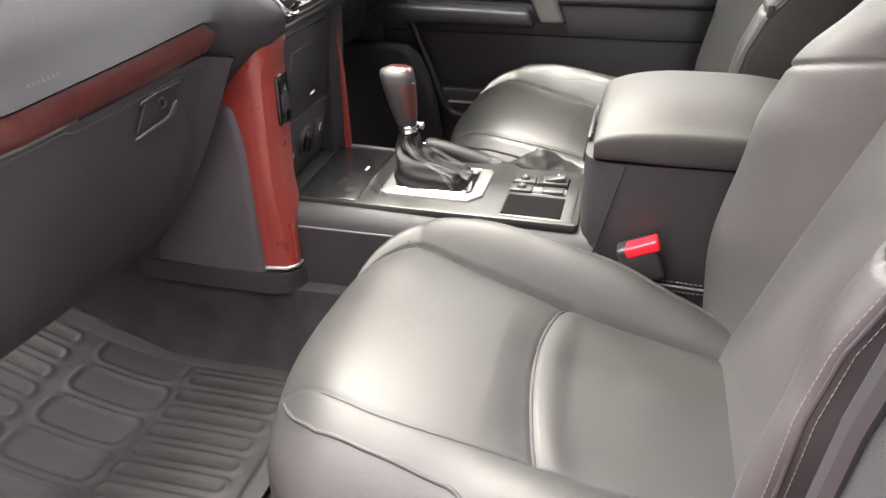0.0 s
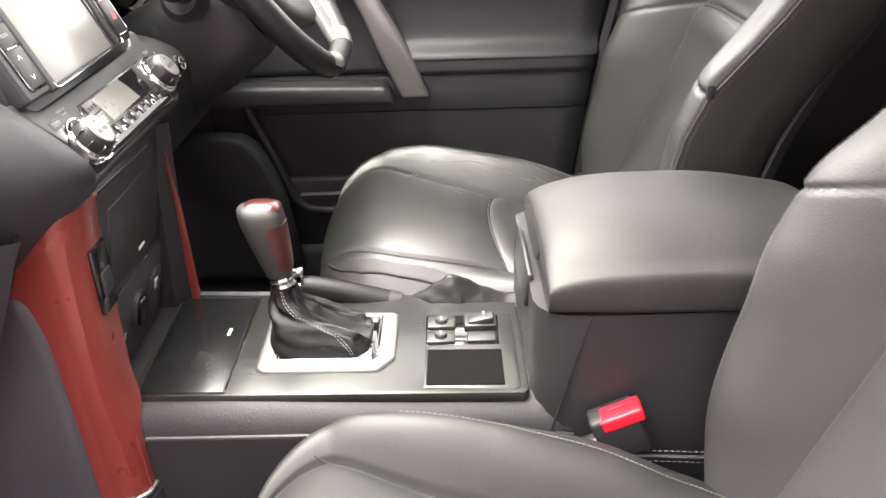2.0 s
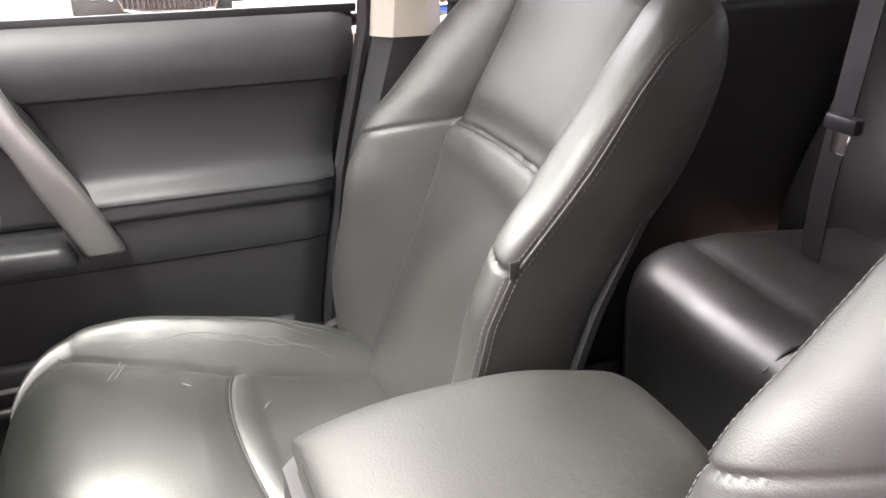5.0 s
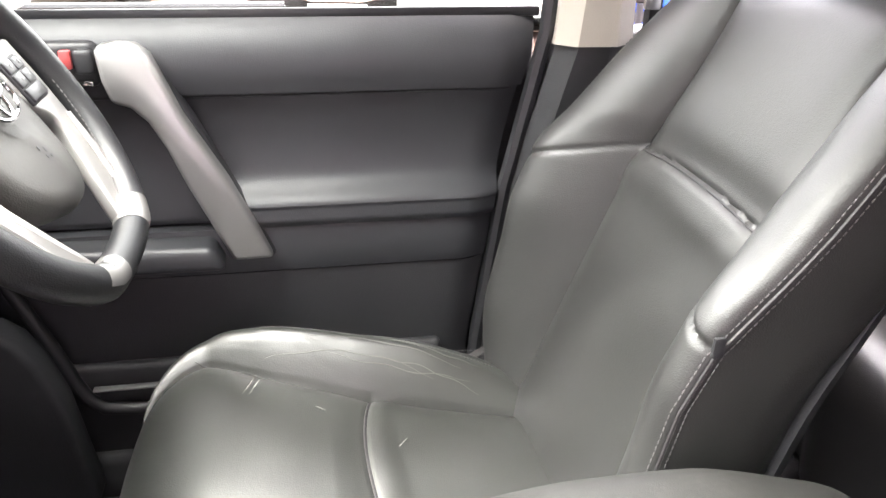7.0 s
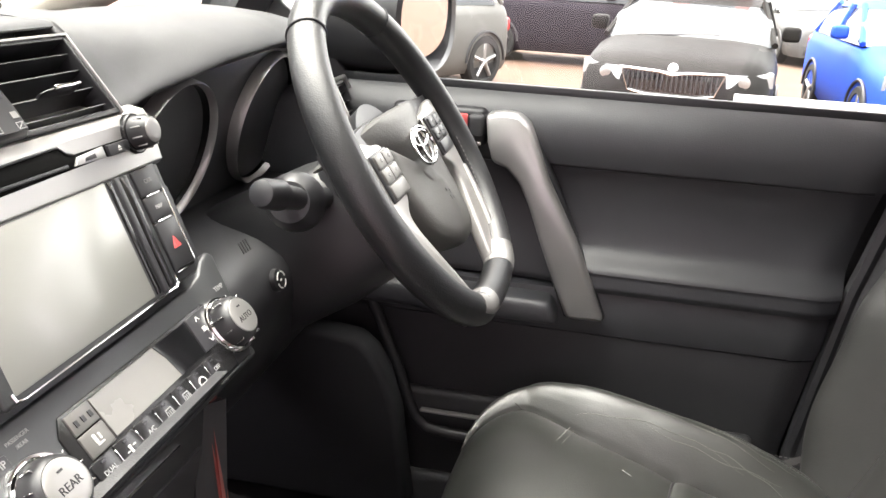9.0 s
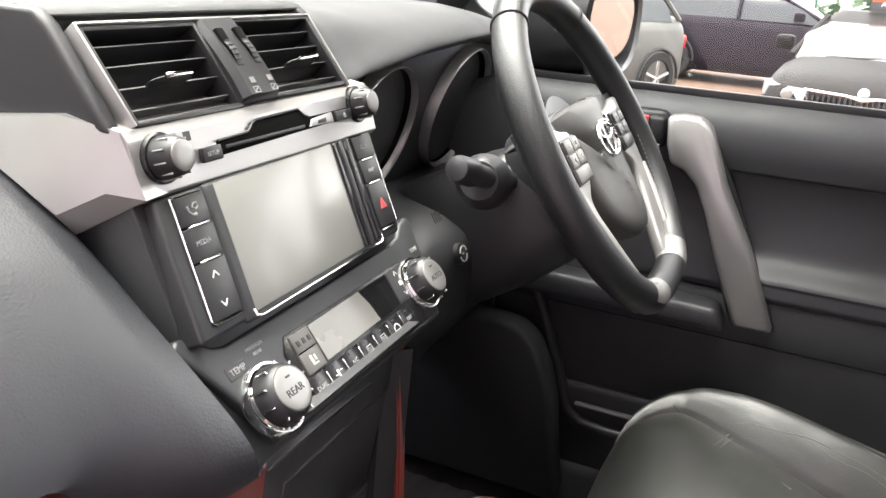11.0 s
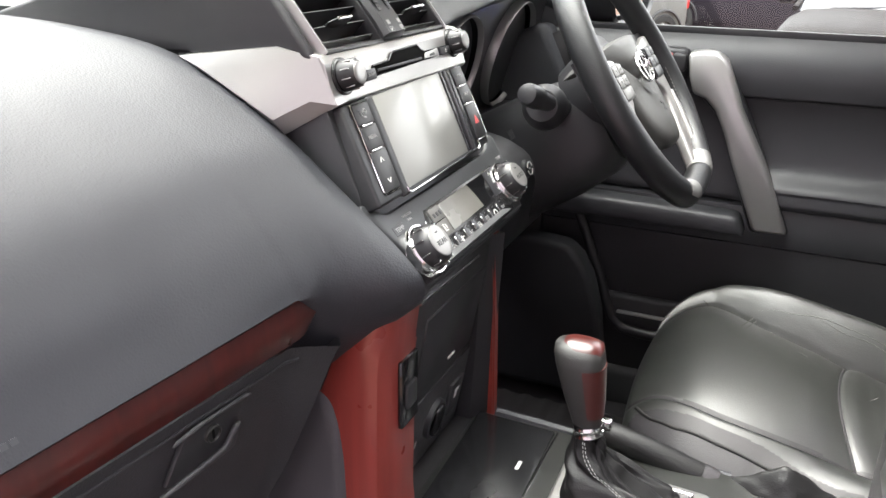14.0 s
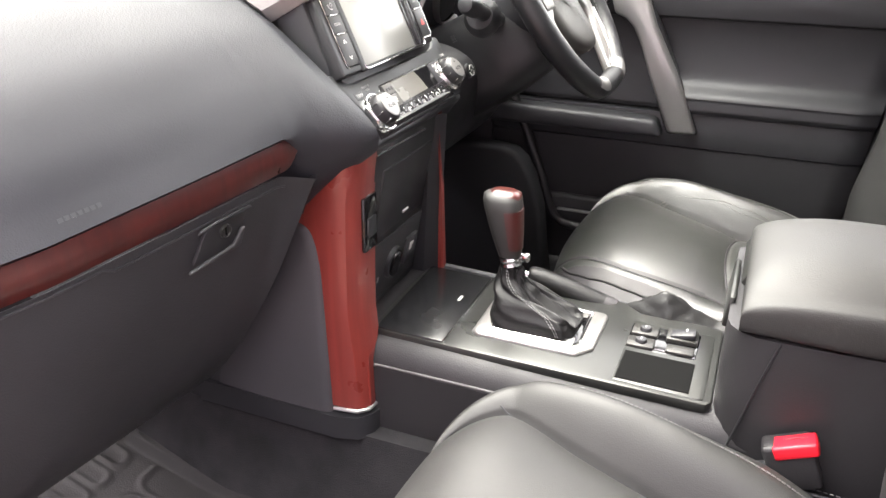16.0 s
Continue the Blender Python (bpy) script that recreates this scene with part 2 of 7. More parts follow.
def rbox(lo, hi, r=0.004, seg=2, m=None):
    """A box between two corners with rounded edges; m turns it about its middle."""
    bm = bmesh.new()
    bmesh.ops.create_cube(bm, size=1)
    s = [max(1e-4, b - a) for a, b in zip(lo, hi)]
    bmesh.ops.scale(bm, vec=s, verts=bm.verts)
    r = min(r, 0.49 * min(s))
    if r > 0:
        bmesh.ops.bevel(bm, geom=bm.edges, offset=r, segments=seg, profile=0.5, affect="EDGES")
    if m is not None:
        bm.transform(m)
    bmesh.ops.translate(bm, vec=[(a + b) / 2 for a, b in zip(lo, hi)], verts=bm.verts)
    return bm


def prism(outline, lo, hi, frame_m=None, bevel=0.0, seg=2):
    """An outline in the plane (u, v), drawn out along w from lo to hi; frame_m carries (u, v, w) into the world."""
    bm = bmesh.new()
    a = [bm.verts.new((u, v, lo)) for u, v in outline]
    b = [bm.verts.new((u, v, hi)) for u, v in outline]
    bm.faces.new(a[::-1])
    bm.faces.new(b)
    for i in range(len(a)):
        j = (i + 1) % len(a)
        bm.faces.new((a[i], a[j], b[j], b[i]))
    bmesh.ops.recalc_face_normals(bm, faces=bm.faces)
    if bevel:
        es = [e for e in bm.edges if len(e.link_faces) == 2 and e.calc_face_angle(0) > 0.5]
        bmesh.ops.bevel(bm, geom=es, offset=bevel, segments=seg, profile=0.5, affect="EDGES")
    if frame_m is not None:
        bm.transform(frame_m)
    return bm


def basis(origin, u, v):
    """A frame with axes u, v and their cross product at origin."""
    u, v = Vector(u).normalized(), Vector(v)
    w = u.cross(v).normalized()
    v = w.cross(u)
    m = Matrix((u, v, w)).transposed().to_4x4()
    m.translation = Vector(origin)
    return m


XZ = Matrix(((1, 0, 0, 0), (0, 0, 1, 0), (0, 1, 0, 0), (0, 0, 0, 1)))  # (u, v, w) -> (x, z, y)


def tube(path, r, k=8, closed=False, bm=None, caps=True):
    """A round bar along a path; r is one radius or one for each point."""
    path = [Vector(p) for p in path]
    n = len(path)
    rs = r if isinstance(r, (list, tuple)) else [r] * n
    rings, side = [], None
    for i, p in enumerate(path):
        a = path[i - 1] if (i or closed) else p
        b = path[(i + 1) % n] if (i < n - 1 or closed) else p
        d = (b - a).normalized()
        if side is None:
            side = d.orthogonal().normalized()
        side = (side - d * side.dot(d)).normalized()
        up = d.cross(side)
        rings.append([p + (side * math.cos(2 * math.pi * j / k) + up * math.sin(2 * math.pi * j / k)) * rs[i] for j in range(k)])
    if closed:
        rings.append(rings[0])
    bm = loft(rings, True, caps and not closed, bm)
    if closed:
        bmesh.ops.remove_doubles(bm, verts=bm.verts, dist=1e-6)
    return bm


def disc_stack(centre, axis, rows, k=40):
    """A turned body: rows of (distance along the axis, radius)."""
    m = basis(centre, Vector(axis).orthogonal(), Vector(axis).cross(Vector(axis).orthogonal()))
    return loft([[m @ Vector((max(r, 1e-4) * math.cos(2 * math.pi * j / k), max(r, 1e-4) * math.sin(2 * math.pi * j / k), h)) for j in range(k)] for h, r in rows])


def lerp(x, rows):
    """Smooth interpolation in rows of (x, value)."""
    if x <= rows[0][0]:
        return rows[0][1]
    for (a, p), (b, q) in zip(rows, rows[1:]):
        if x <= b:
            t = (x - a) / (b - a)
            return p + (q - p) * t
    return rows[-1][1]


def curve(x, rows):
    """Like lerp, but with no kinks: cubic pieces through the rows that never overshoot."""
    if x <= rows[0][0]:
        return rows[0][1]
    if x >= rows[-1][0]:
        return rows[-1][1]
    i = 0
    while rows[i + 1][0] < x:
        i += 1
    def rise(k):
        return (rows[k + 1][1] - rows[k][1]) / (rows[k + 1][0] - rows[k][0])
    def slope(k):
        if k == 0 or k == len(rows) - 1:
            return rise(min(k, len(rows) - 2))
        a, b = rise(k - 1), rise(k)
        return 0 if a * b <= 0 else 2 * a * b / (a + b)
    (x0, y0), (x1, y1) = rows[i], rows[i + 1]
    h, t = x1 - x0, (x - x0) / (x1 - x0)
    return y0 + h * slope(i) * t * (1 - t) ** 2 - h * slope(i + 1) * t * t * (1 - t) + (y1 - y0) * t * t * (3 - 2 * t)


def smooth_rows(rows, n):
    """A Catmull-Rom curve through points, with n points in all."""
    ps = [Vector(p) for p in rows]
    out = []
    for i in range(n):
        s = i / (n - 1) * (len(ps) - 1)
        j = min(int(s), len(ps) - 2)
        t = s - j
        a, b, c, d = ps[max(j - 1, 0)], ps[j], ps[j + 1], ps[min(j + 2, len(ps) - 1)]
        out.append(0.5 * ((2 * b) + (c - a) * t + (2 * a - 5 * b + 4 * c - d) * t * t + (3 * b - a - 3 * c + d) * t ** 3))
    return out


def step(a, b, x):
    t = min(1, max(0, (x - a) / (b - a)))
    return t * t * (3 - 2 * t)


def lettering(text, size, m, mat, parent, name="lettering", raised=0.0004):
    """Flat letters on a face: m carries (right, up, out) to the world."""
    cu = bpy.data.curves.new(name, "FONT")
    cu.body, cu.size, cu.align_x, cu.align_y, cu.extrude = text, size, "CENTER", "CENTER", raised
    tmp = new("tmp", cu)
    bpy.context.view_layer.update()
    me = bpy.data.meshes.new_from_object(tmp.evaluated_get(bpy.context.evaluated_depsgraph_get()))
    bpy.data.objects.remove(tmp)
    bm = bmesh.new()
    bm.from_mesh(me)
    bpy.data.meshes.remove(me)
    bm.transform(m)
    return part(name, bm, mat, parent)


def bars(m, rows, mat, parent, name="print"):
    """Small printed marks: rows of (u, v, width, height) on a face."""
    bm = bmesh.new()
    for u, v, w, h in rows:
        b = rbox((u - w / 2, v - h / 2, 0), (u + w / 2, v + h / 2, 0.0006), 0)
        b.transform(m)
        me = bpy.data.meshes.new("tmp")
        b.to_mesh(me)
        b.free()
        bm.from_mesh(me)
        bpy.data.meshes.remove(me)
    return part(name, bm, mat, parent)


def join(*bms):
    out = bmesh.new()
    for b in bms:
        me = bpy.data.meshes.new("tmp")
        b.to_mesh(me)
        b.free()
        out.from_mesh(me)
        bpy.data.meshes.remove(me)
    return out


def stitches(path, gap=0.0065, long=0.0042, r=0.0007, name="stitching", parent=None, mat=None):
    """A row of short threads along a path."""
    path = [Vector(p) for p in path]
    bm, run, nxt = bmesh.new(), 0.0, 0.0
    for a, b in zip(path, path[1:]):
        d, L = (b - a).normalized(), (b - a).length
        while nxt < run + L:
            p = a + d * (nxt - run)
            tube([p - d * long / 2, p, p + d * long / 2], [r * 0.6, r, r * 0.6], 5, bm=bm)
            nxt += gap
        run += L
    return part(name, bm, mat or THREAD, parent)


# ---- car body: floor, roof, pillars ----
FLOOR = 0.125


def carpet_sheet():
    xs = [(-1.05, 0.40), (-0.95, 0.28), (-0.8, 0.195), (-0.7, 0.155), (-0.6, 0.13), (-0.54, FLOOR), (-0.3, FLOOR), (0.2, FLOOR), (0.6, FLOOR - 0.02), (1.3, FLOOR - 0.02)]
    pts = smooth_rows([(x, 0, z) for x, z in xs], 60)
    return slab_from([[(p.x, y, p.z + 0.002 * math.sin(37 * p.x + 23 * y)) for y in np.linspace(-0.74, 0.74, 40)] for p in pts], (0, 0, -0.03))


whole("floor", carpet_sheet(), CARPET, "black carpet over the car floor", "floor", kind="structure")
# raised tunnel carpet under the console
tun = [(-0.24, 0.1), (-0.2, 0.13), (-0.175, 0.2), (-0.16, 0.275), (0, 0.29), (0.16, 0.275), (0.175, 0.2), (0.2, 0.13), (0.24, 0.1)]
whole("floor_tunnel", loft([[(x, y, z + (0.12 * step(-0.6, -1.0, x) if z > 0.1 else 0)) for y, z in tun] for x in np.linspace(-1.0, 0.45, 30)], False, False), CARPET, "black carpeted transmission tunnel", "floor", kind="structure")
whole("sill_left", rbox((-0.75, -0.80, 0.02), (0.5, -0.70, 0.17), 0.02, 3), PLASTIC, "black plastic door sill", "sill", kind="structure")
whole("sill_right", rbox((-0.75, 0.66, 0.02), (0.5, 0.74, 0.2), 0.02, 3), PLASTIC, "black plastic door sill", "sill", kind="structure")
whole("ceiling", slab_from([[(x, y, 1.30 - 0.05 * (y / 0.7) ** 2 - 0.02 * (x - 0.5) ** 2) for y in np.linspace(-0.66, 0.66, 20)] for x in np.linspace(0.06, 1.6, 20)], (0, 0, 0.04)), BEIGE, "beige fabric headliner", "ceiling", kind="structure")
whole("wall_rear", rbox((1.6, -0.74, 0.05), (1.66, 0.74, 0.95), 0.02), PLASTIC, "dark trim behind the rear seat", "wall", kind="structure")
whole("firewall", rbox((-1.12, -0.76, 0.05), (-1.06, 0.76, 0.84), 0.02), PLASTIC, "black bulkhead ahead of the footwells", "wall", kind="structure")
for s, nm in ((1, "right"), (-1, "left")):
    whole("wall_rear_door_" + nm, rbox((0.5, min(s * 0.69, s * 0.75), 0.05), (1.6, max(s * 0.69, s * 0.75), 0.80), 0.02, 3), DOORSKIN, "black rear door trim", "door trim", kind="structure")
    # roof rail and rear quarter pillar
    whole("roof_rail_" + nm, tube([(-0.95, s * 0.72, 0.86), (-0.62, s * 0.71, 1.02), (-0.2, s * 0.69, 1.2), (0.1, s * 0.67, 1.29), (0.4, s * 0.66, 1.29), (1.0, s * 0.66, 1.26), (1.62, s * 0.68, 1.2)], 0.038, 10), BEIGE, "beige trim round the roof opening", "pillar", kind="structure")
    whole("rear_pillar_" + nm, rbox((1.36, min(s * 0.66, s * 0.74), 0.78), (1.6, max(s * 0.66, s * 0.74), 1.26), 0.03, 3), BEIGE, "beige rear pillar trim", "pillar", kind="structure")


def pillar(s):
    """Centre pillar: dark lower trim, beige upper trim, leaning forward as it falls."""
    t = thing("centre_pillar", "centre pillar with black lower and beige upper trim", "pillar", (0.42, s * 0.7, 0.1), kind="structure")
    def ring(z, w0, w1, y):
        return [(w0, s * y, z), (w0 + 0.025, s * (y - 0.022), z), (w1 - 0.03, s * (y - 0.024), z), (w1, s * y, z), (w1, s * (y + 0.06), z), (w0, s * (y + 0.06), z)]
    part("lower_trim", loft([ring(0.1, 0.28, 0.44, 0.70), ring(0.34, 0.30, 0.45, 0.70), ring(0.58, 0.335, 0.465, 0.69), ring(0.79, 0.388, 0.485, 0.68)]), PLASTIC, t)
    part("upper_trim", loft([ring(0.785, 0.382, 0.49, 0.672), ring(0.84, 0.386, 0.488, 0.67), ring(1.0, 0.40, 0.50, 0.665), ring(1.26, 0.43, 0.53, 0.64)]), BEIGE, t, "beige upper pillar trim")
    part("seat_belt", tube([(0.50, s * 0.655, 0.2), (0.50, s * 0.645, 0.6), (0.50, s * 0.64, 0.9), (0.51, s * 0.63, 1.1)], 0.012, 4), BELT, t, "black webbing seat belt")
    part("seal", tube([(0.285, s * 0.705, 0.12), (0.3, s * 0.7, 0.34), (0.33, s * 0.695, 0.58), (0.376, s * 0.69, 0.8), (0.385, s * 0.685, 1.0), (0.41, s * 0.66, 1.22)], 0.011, 8), SMOOTH, t)
    return t


pillar(1)
pillar(-1)
# belt anchor at the pillar
anc = thing("belt_buckle", "chrome seat belt tongue hanging at the pillar", "buckle", (0.49, 0.64, 0.86))
part("tongue", rbox((0.478, 0.618, 0.835), (0.50, 0.626, 0.872), 0.003, 2), CHROME, anc)
part("sleeve", rbox((0.474, 0.612, 0.862), (0.505, 0.63, 0.895), 0.005, 2), SMOOTH, anc)


# ---- driver's door ----
def driver_door():
    d = thing("driver_door", "closed front door with dark grey vinyl trim", "car door", (0, 0.7, 0.3))
    def rear(z):
        return lerp(z, [(0.1, 0.272), (0.338, 0.285), (0.578, 0.316), (0.816, 0.366)])
    def strip(z0, z1, fn, n=26, front=-0.62):
        rows = []
        for z in np.linspace(z0, z1, n):
            xr = rear(z)
            rows.append([(x, fn(x, z), z) for x in np.linspace(front, xr, 60)])
        return slab_from(rows, (0, 0.03, 0))
    def ends(x, z):
        return 0.012 * step(rear(z) - 0.03, rear(z), x)
    # upper pad, rolled over at the window line
    def up(x, z):
        k = (z - 0.725) / 0.095
        return 0.686 - 0.006 * math.sin(min(1, k) * 3.1) + 0.030 * k ** 3.5 + ends(x, z)
    part("upper_pad", strip(0.727, 0.822, up), DOORSKIN, d)
    # middle panel with the hollow above the armrest ridge
    def mid(x, z):
        y = 0.702 + 0.006 * math.sin((z - 0.6) / 0.12 * 3.1)
        y -= (0.030 if z > 0.576 else 0.028) * math.exp(-(max(0, z - 0.576) / 0.020) ** 2) * step(-0.1, -0.02, x)
        y += 0.005 * step(0.555, 0.545, z)
        return y + ends(x, z)
    part("middle_panel", strip(0.546, 0.723, mid, 60), DOORSKIN, d)
    part("lower_band", strip(0.477, 0.543, lambda x, z: 0.677 + 0.004 * ((z - 0.51) / 0.035) ** 2 + ends(x, z), 12), DOORSKIN, d)
    part("lower_panel", strip(0.12, 0.474, lambda x, z: 0.684 + 0.012 * step(0.47, 0.2, z) - 0.02 * step(0.3, 0.16, z) + ends(x, z), 30), PLASTIC, d)
    # map pocket in the lower panel
    part("map_pocket", rbox((-0.42, 0.674, 0.14), (0.24, 0.695, 0.345), 0.02, 4), PLASTIC, d)
    # window ledge, seals and pane
    part("belt_seal", rbox((-0.62, 0.712, 0.815), (0.372, 0.722, 0.828), 0.003, 2), SMOOTH, d)
    part("outer_ledge", rbox((-0.66, 0.73, 0.79), (0.40, 0.79, 0.812), 0.008, 2), SMOOTH, d)
    part("window_pane", rbox((-0.60, 0.724, 0.80), (0.385, 0.728, 1.2), 0), GLASS, d)
    part("door_skin", rbox((-0.66, 0.74, -0.05), (0.38, 0.785, 0.795), 0.02, 2), SMOOTH, d)
    part("front_pillar_trim", loft([[(x0, 0.70, z), (x0 + 0.05, 0.68, z), (x0 + 0.09, 0.70, z), (x0 + 0.09, 0.735, z), (x0, 0.735, z)] for x0, z in ((-0.68, 0.80), (-0.6, 0.93), (-0.45, 1.05), (-0.2, 1.18))]), PLASTIC, d)
    # triangular sail trim that carries the mirror
    part("mirror_sail", prism([(-0.66, 0.815), (-0.40, 0.815), (-0.43, 0.86), (-0.52, 0.93), (-0.62, 0.95)], 0.708, 0.728, XZ, 0.004), SMOOTH, d)
    # pull handle
    out = [(-0.188, 0.793), (-0.165, 0.797), (-0.142, 0.796), (-0.126, 0.784), (-0.112, 0.756), (-0.094, 0.712), (-0.048, 0.629), (0.003, 0.509), (-0.051, 0.508), (-0.0975, 0.622), (-0.1165, 0.672), (-0.134, 0.706), (-0.152, 0.724), (-0.172, 0.730), (-0.181, 0.757)]
    h = part("pull_handle", prism(out, 0.636, 0.668, XZ, 0.007, 3), SATIN, d, "satin silver pull handle")
    for v in h.data.vertices:
        z = v.co.z + h.location.z + d.location.z
        v.co.y += 0.016 * step(0.56, 0.5, z) + 0.02 * step(0.74, 0.81, z)
    part("handle_back", prism([(-0.18, 0.785), (-0.13, 0.785), (-0.084, 0.70), (0.006, 0.507), (-0.055, 0.502), (-0.13, 0.69), (-0.17, 0.73)], 0.664, 0.7, XZ, 0.006), SMOOTH, d)
    # lever bezel with the red lock mark, and window switches
    part("release_bezel", rbox((-0.325, 0.668, 0.742), (-0.186, 0.692, 0.798), 0.014, 3), SMOOTH, d)
    part("release_lever", rbox((-0.213, 0.658, 0.760), (-0.19, 0.676, 0.79), 0.006, 3), PLASTIC, d)
    part("lock_mark", rbox((-0.226, 0.655, 0.768), (-0.213, 0.664, 0.790), 0.002, 2), HAZARD, d, "red lock indicator")
    part("lever_trim", rbox((-0.222, 0.655, 0.747), (-0.192, 0.668, 0.754), 0.002, 2), CHROME, d)
    # switch ledge ahead of the handle
    part("armrest_ledge", prism([(-0.60, 0.50), (-0.06, 0.50), (-0.075, 0.535), (-0.60, 0.545)], 0.635, 0.7, XZ, 0.01, 3), DOORSKIN, d)
    part("upper_seam", tube([(-0.6, 0.694, 0.7252), (0.0, 0.694, 0.7252), (0.33, 0.697, 0.7252)], 0.004, 8), DARKP, d)
    return d


driver_door()
mir = thing("door_mirror", "black door mirror with a tilted glass", "mirror", (-0.42, 0.86, 0.84))
def shell(x, k, n=40):
    """A rounded outline of the mirror's housing at x."""
    return [(x, 0.9 + 0.2 * k * math.copysign(abs(math.cos(a)) ** 0.7, math.cos(a)), 0.89 + 0.085 * k * math.copysign(abs(math.sin(a)) ** 0.7, math.sin(a))) for a in np.linspace(0, 2 * math.pi, n, endpoint=False)]
part("housing", loft([shell(-0.52, 0.35), shell(-0.49, 0.8), shell(-0.45, 1.0), shell(-0.43, 1.02)]), SMOOTH, mir)
part("housing_lip", loft([shell(-0.43, 1.02), shell(-0.33, 1.02), shell(-0.324, 0.98), shell(-0.33, 0.93), shell(-0.428, 0.92)], True, False), SMOOTH, mir)
gp = basis((-0.374, 0.9, 0.89), (0.242, 0.97, 0), (0.07, 0, 0.997))
part("mirror_glass", prism([(y - 0.9, z - 0.89) for x, y, z in shell(0, 0.82)], -0.002, 0.002, gp), CHROME, mir, "silvered mirror glass")
part("arm", rbox((-0.48, 0.73, 0.82), (-0.41, 0.82, 0.87), 0.012, 3), SMOOTH, mir)


# ---- front seats ----
def cushion_z(x, v, outer=False):
    """Height of the cushion's skin: puffed panels between sunk seams; outer: the flatter bolster towards the passenger's side."""
    a = abs(v)
    z = curve(x, [(-0.2, 0.410), (-0.12, 0.411), (-0.03, 0.398), (0.1, 0.370), (0.2, 0.350), (0.34, 0.326)])
    b = curve(x, [(-0.2, 0.016), (-0.1, 0.024), (0.05, 0.047), (0.17, 0.057), (0.26, 0.042), (0.34, 0.015)])
    sv = outer_seam(x) if outer else cushion_seam(x)
    b += 0.012 * step(0.2, -0.05, x)
    if outer:
        b = 0.5 * b * step(0.0, 0.16, x)
    z += b * math.sin(min(1.25, max(0, (a - sv) / 0.055)) * math.pi / 2) if a > sv else 0
    z -= (0.0015 if outer else 0.0035) * math.exp(-((a - sv) / 0.003) ** 2) + (0.0008 if outer else 0.003) * math.exp(-((a - sv) / 0.018) ** 2)
    if outer and a > sv:
        z -= 0.02 * min(1, (a - sv) / 0.1) ** 2 * step(0.12, 0.0, x)
    if a < sv + 0.004:
        xt = cross_seam(v)
        z -= 0.0035 * math.exp(-((x - xt) / 0.003) ** 2) + 0.004 * math.exp(-((x - xt) / 0.02) ** 2)
        z += 0.004 * math.exp(-((x - xt - 0.016) / 0.018) ** 2)
        if not outer:
            z += curve(x, [(0.06, 0.024), (0.14, 0.014)]) * (1 - (a / sv) ** 2)
    if outer:
        z += curve(x, [(0.06, 0.024), (0.14, 0.014)]) * (1 - (a / 0.19) ** 2)
    return z


def cushion_seam(x):
    return curve(x, [(-0.2, 0.21), (-0.12, 0.197), (-0.066, 0.182), (0.0, 0.160), (0.062, 0.148), (0.115, 0.138), (0.194, 0.129), (0.262, 0.123), (0.34, 0.117)])


def outer_seam(x):
    return curve(x, [(-0.2, 0.116), (-0.15, 0.126), (-0.135, 0.127), (-0.083, 0.144), (-0.04, 0.151), (0.0, 0.152), (0.04, 0.151), (0.12, 0.148), (0.17, 0.149), (0.34, 0.13)])


def cross_seam(v):
    return 0.098 + 0.018 * (v / 0.14) ** 2


def wrinkle(x, v):
    """Creases of a worn seat, strongest on the outer bolster."""
    k = step(0.11, 0.17, v) * step(-0.12, 0.0, x)
    n = noise.noise(Vector((x * 14, v * 42 - 8 * x, 3.1))) + 0.5 * noise.noise(Vector((x * 30, v * 110 + 20 * x, 8.0)))
    c = 1 - min(1, abs(noise.noise(Vector((x * 9, v * 34 + 10 * x, 1.7)))) * 9)
    return 0.0007 * k * n - 0.0005 * k * c


def tuck(x):
    """The outer bolster draws in towards the front corner."""
    return 1 - 0.085 * step(0.03, -0.15, x)


X0, X1, HALF = -0.168, 0.36, 0.243


def half_width(x):
    """Half the cushion's width, drawn in round its front corners."""
    return HALF - (0.11 - math.sqrt(max(0, 0.11 ** 2 - max(0, X0 + 0.11 - x) ** 2))) - 0.012 * step(0.15, 0.36, x)


def skin(x, v, low=0.0):
    """The cushion's skin with its edges rolled off: long at the front and on the side towards the passenger's door."""
    w = half_width(x)
    sq = min(cushion_seam(x), 0.8 * w)
    z = cushion_z(x, v, True) if v < 0 else cushion_z(x, v * cushion_seam(x) / sq)
    f = min(1, max(0, X0 + 0.12 - x) / 0.12)
    k = step(0.13, 0.02, v)
    g = min(1, max(0, X0 + 0.21 - x) / 0.21)
    z -= 0.062 * ((1 - 0.45 * k) * (1 - math.sqrt(max(0, 1 - f * f))) + 0.45 * k * g * g)
    z -= low * curve(x, [(0.08, 0.0), (0.17, 0.006), (0.26, 0.016), (0.34, 0.016)]) * step(0.13, 0.2, v)
    r = min(0.17, 0.75 * w) if v < 0 else 0.05
    e = min(1, max(0, abs(v) - (w - r)) / r)
    return z - 0.05 * (1 - math.sqrt(max(0, 1 - e * e)))


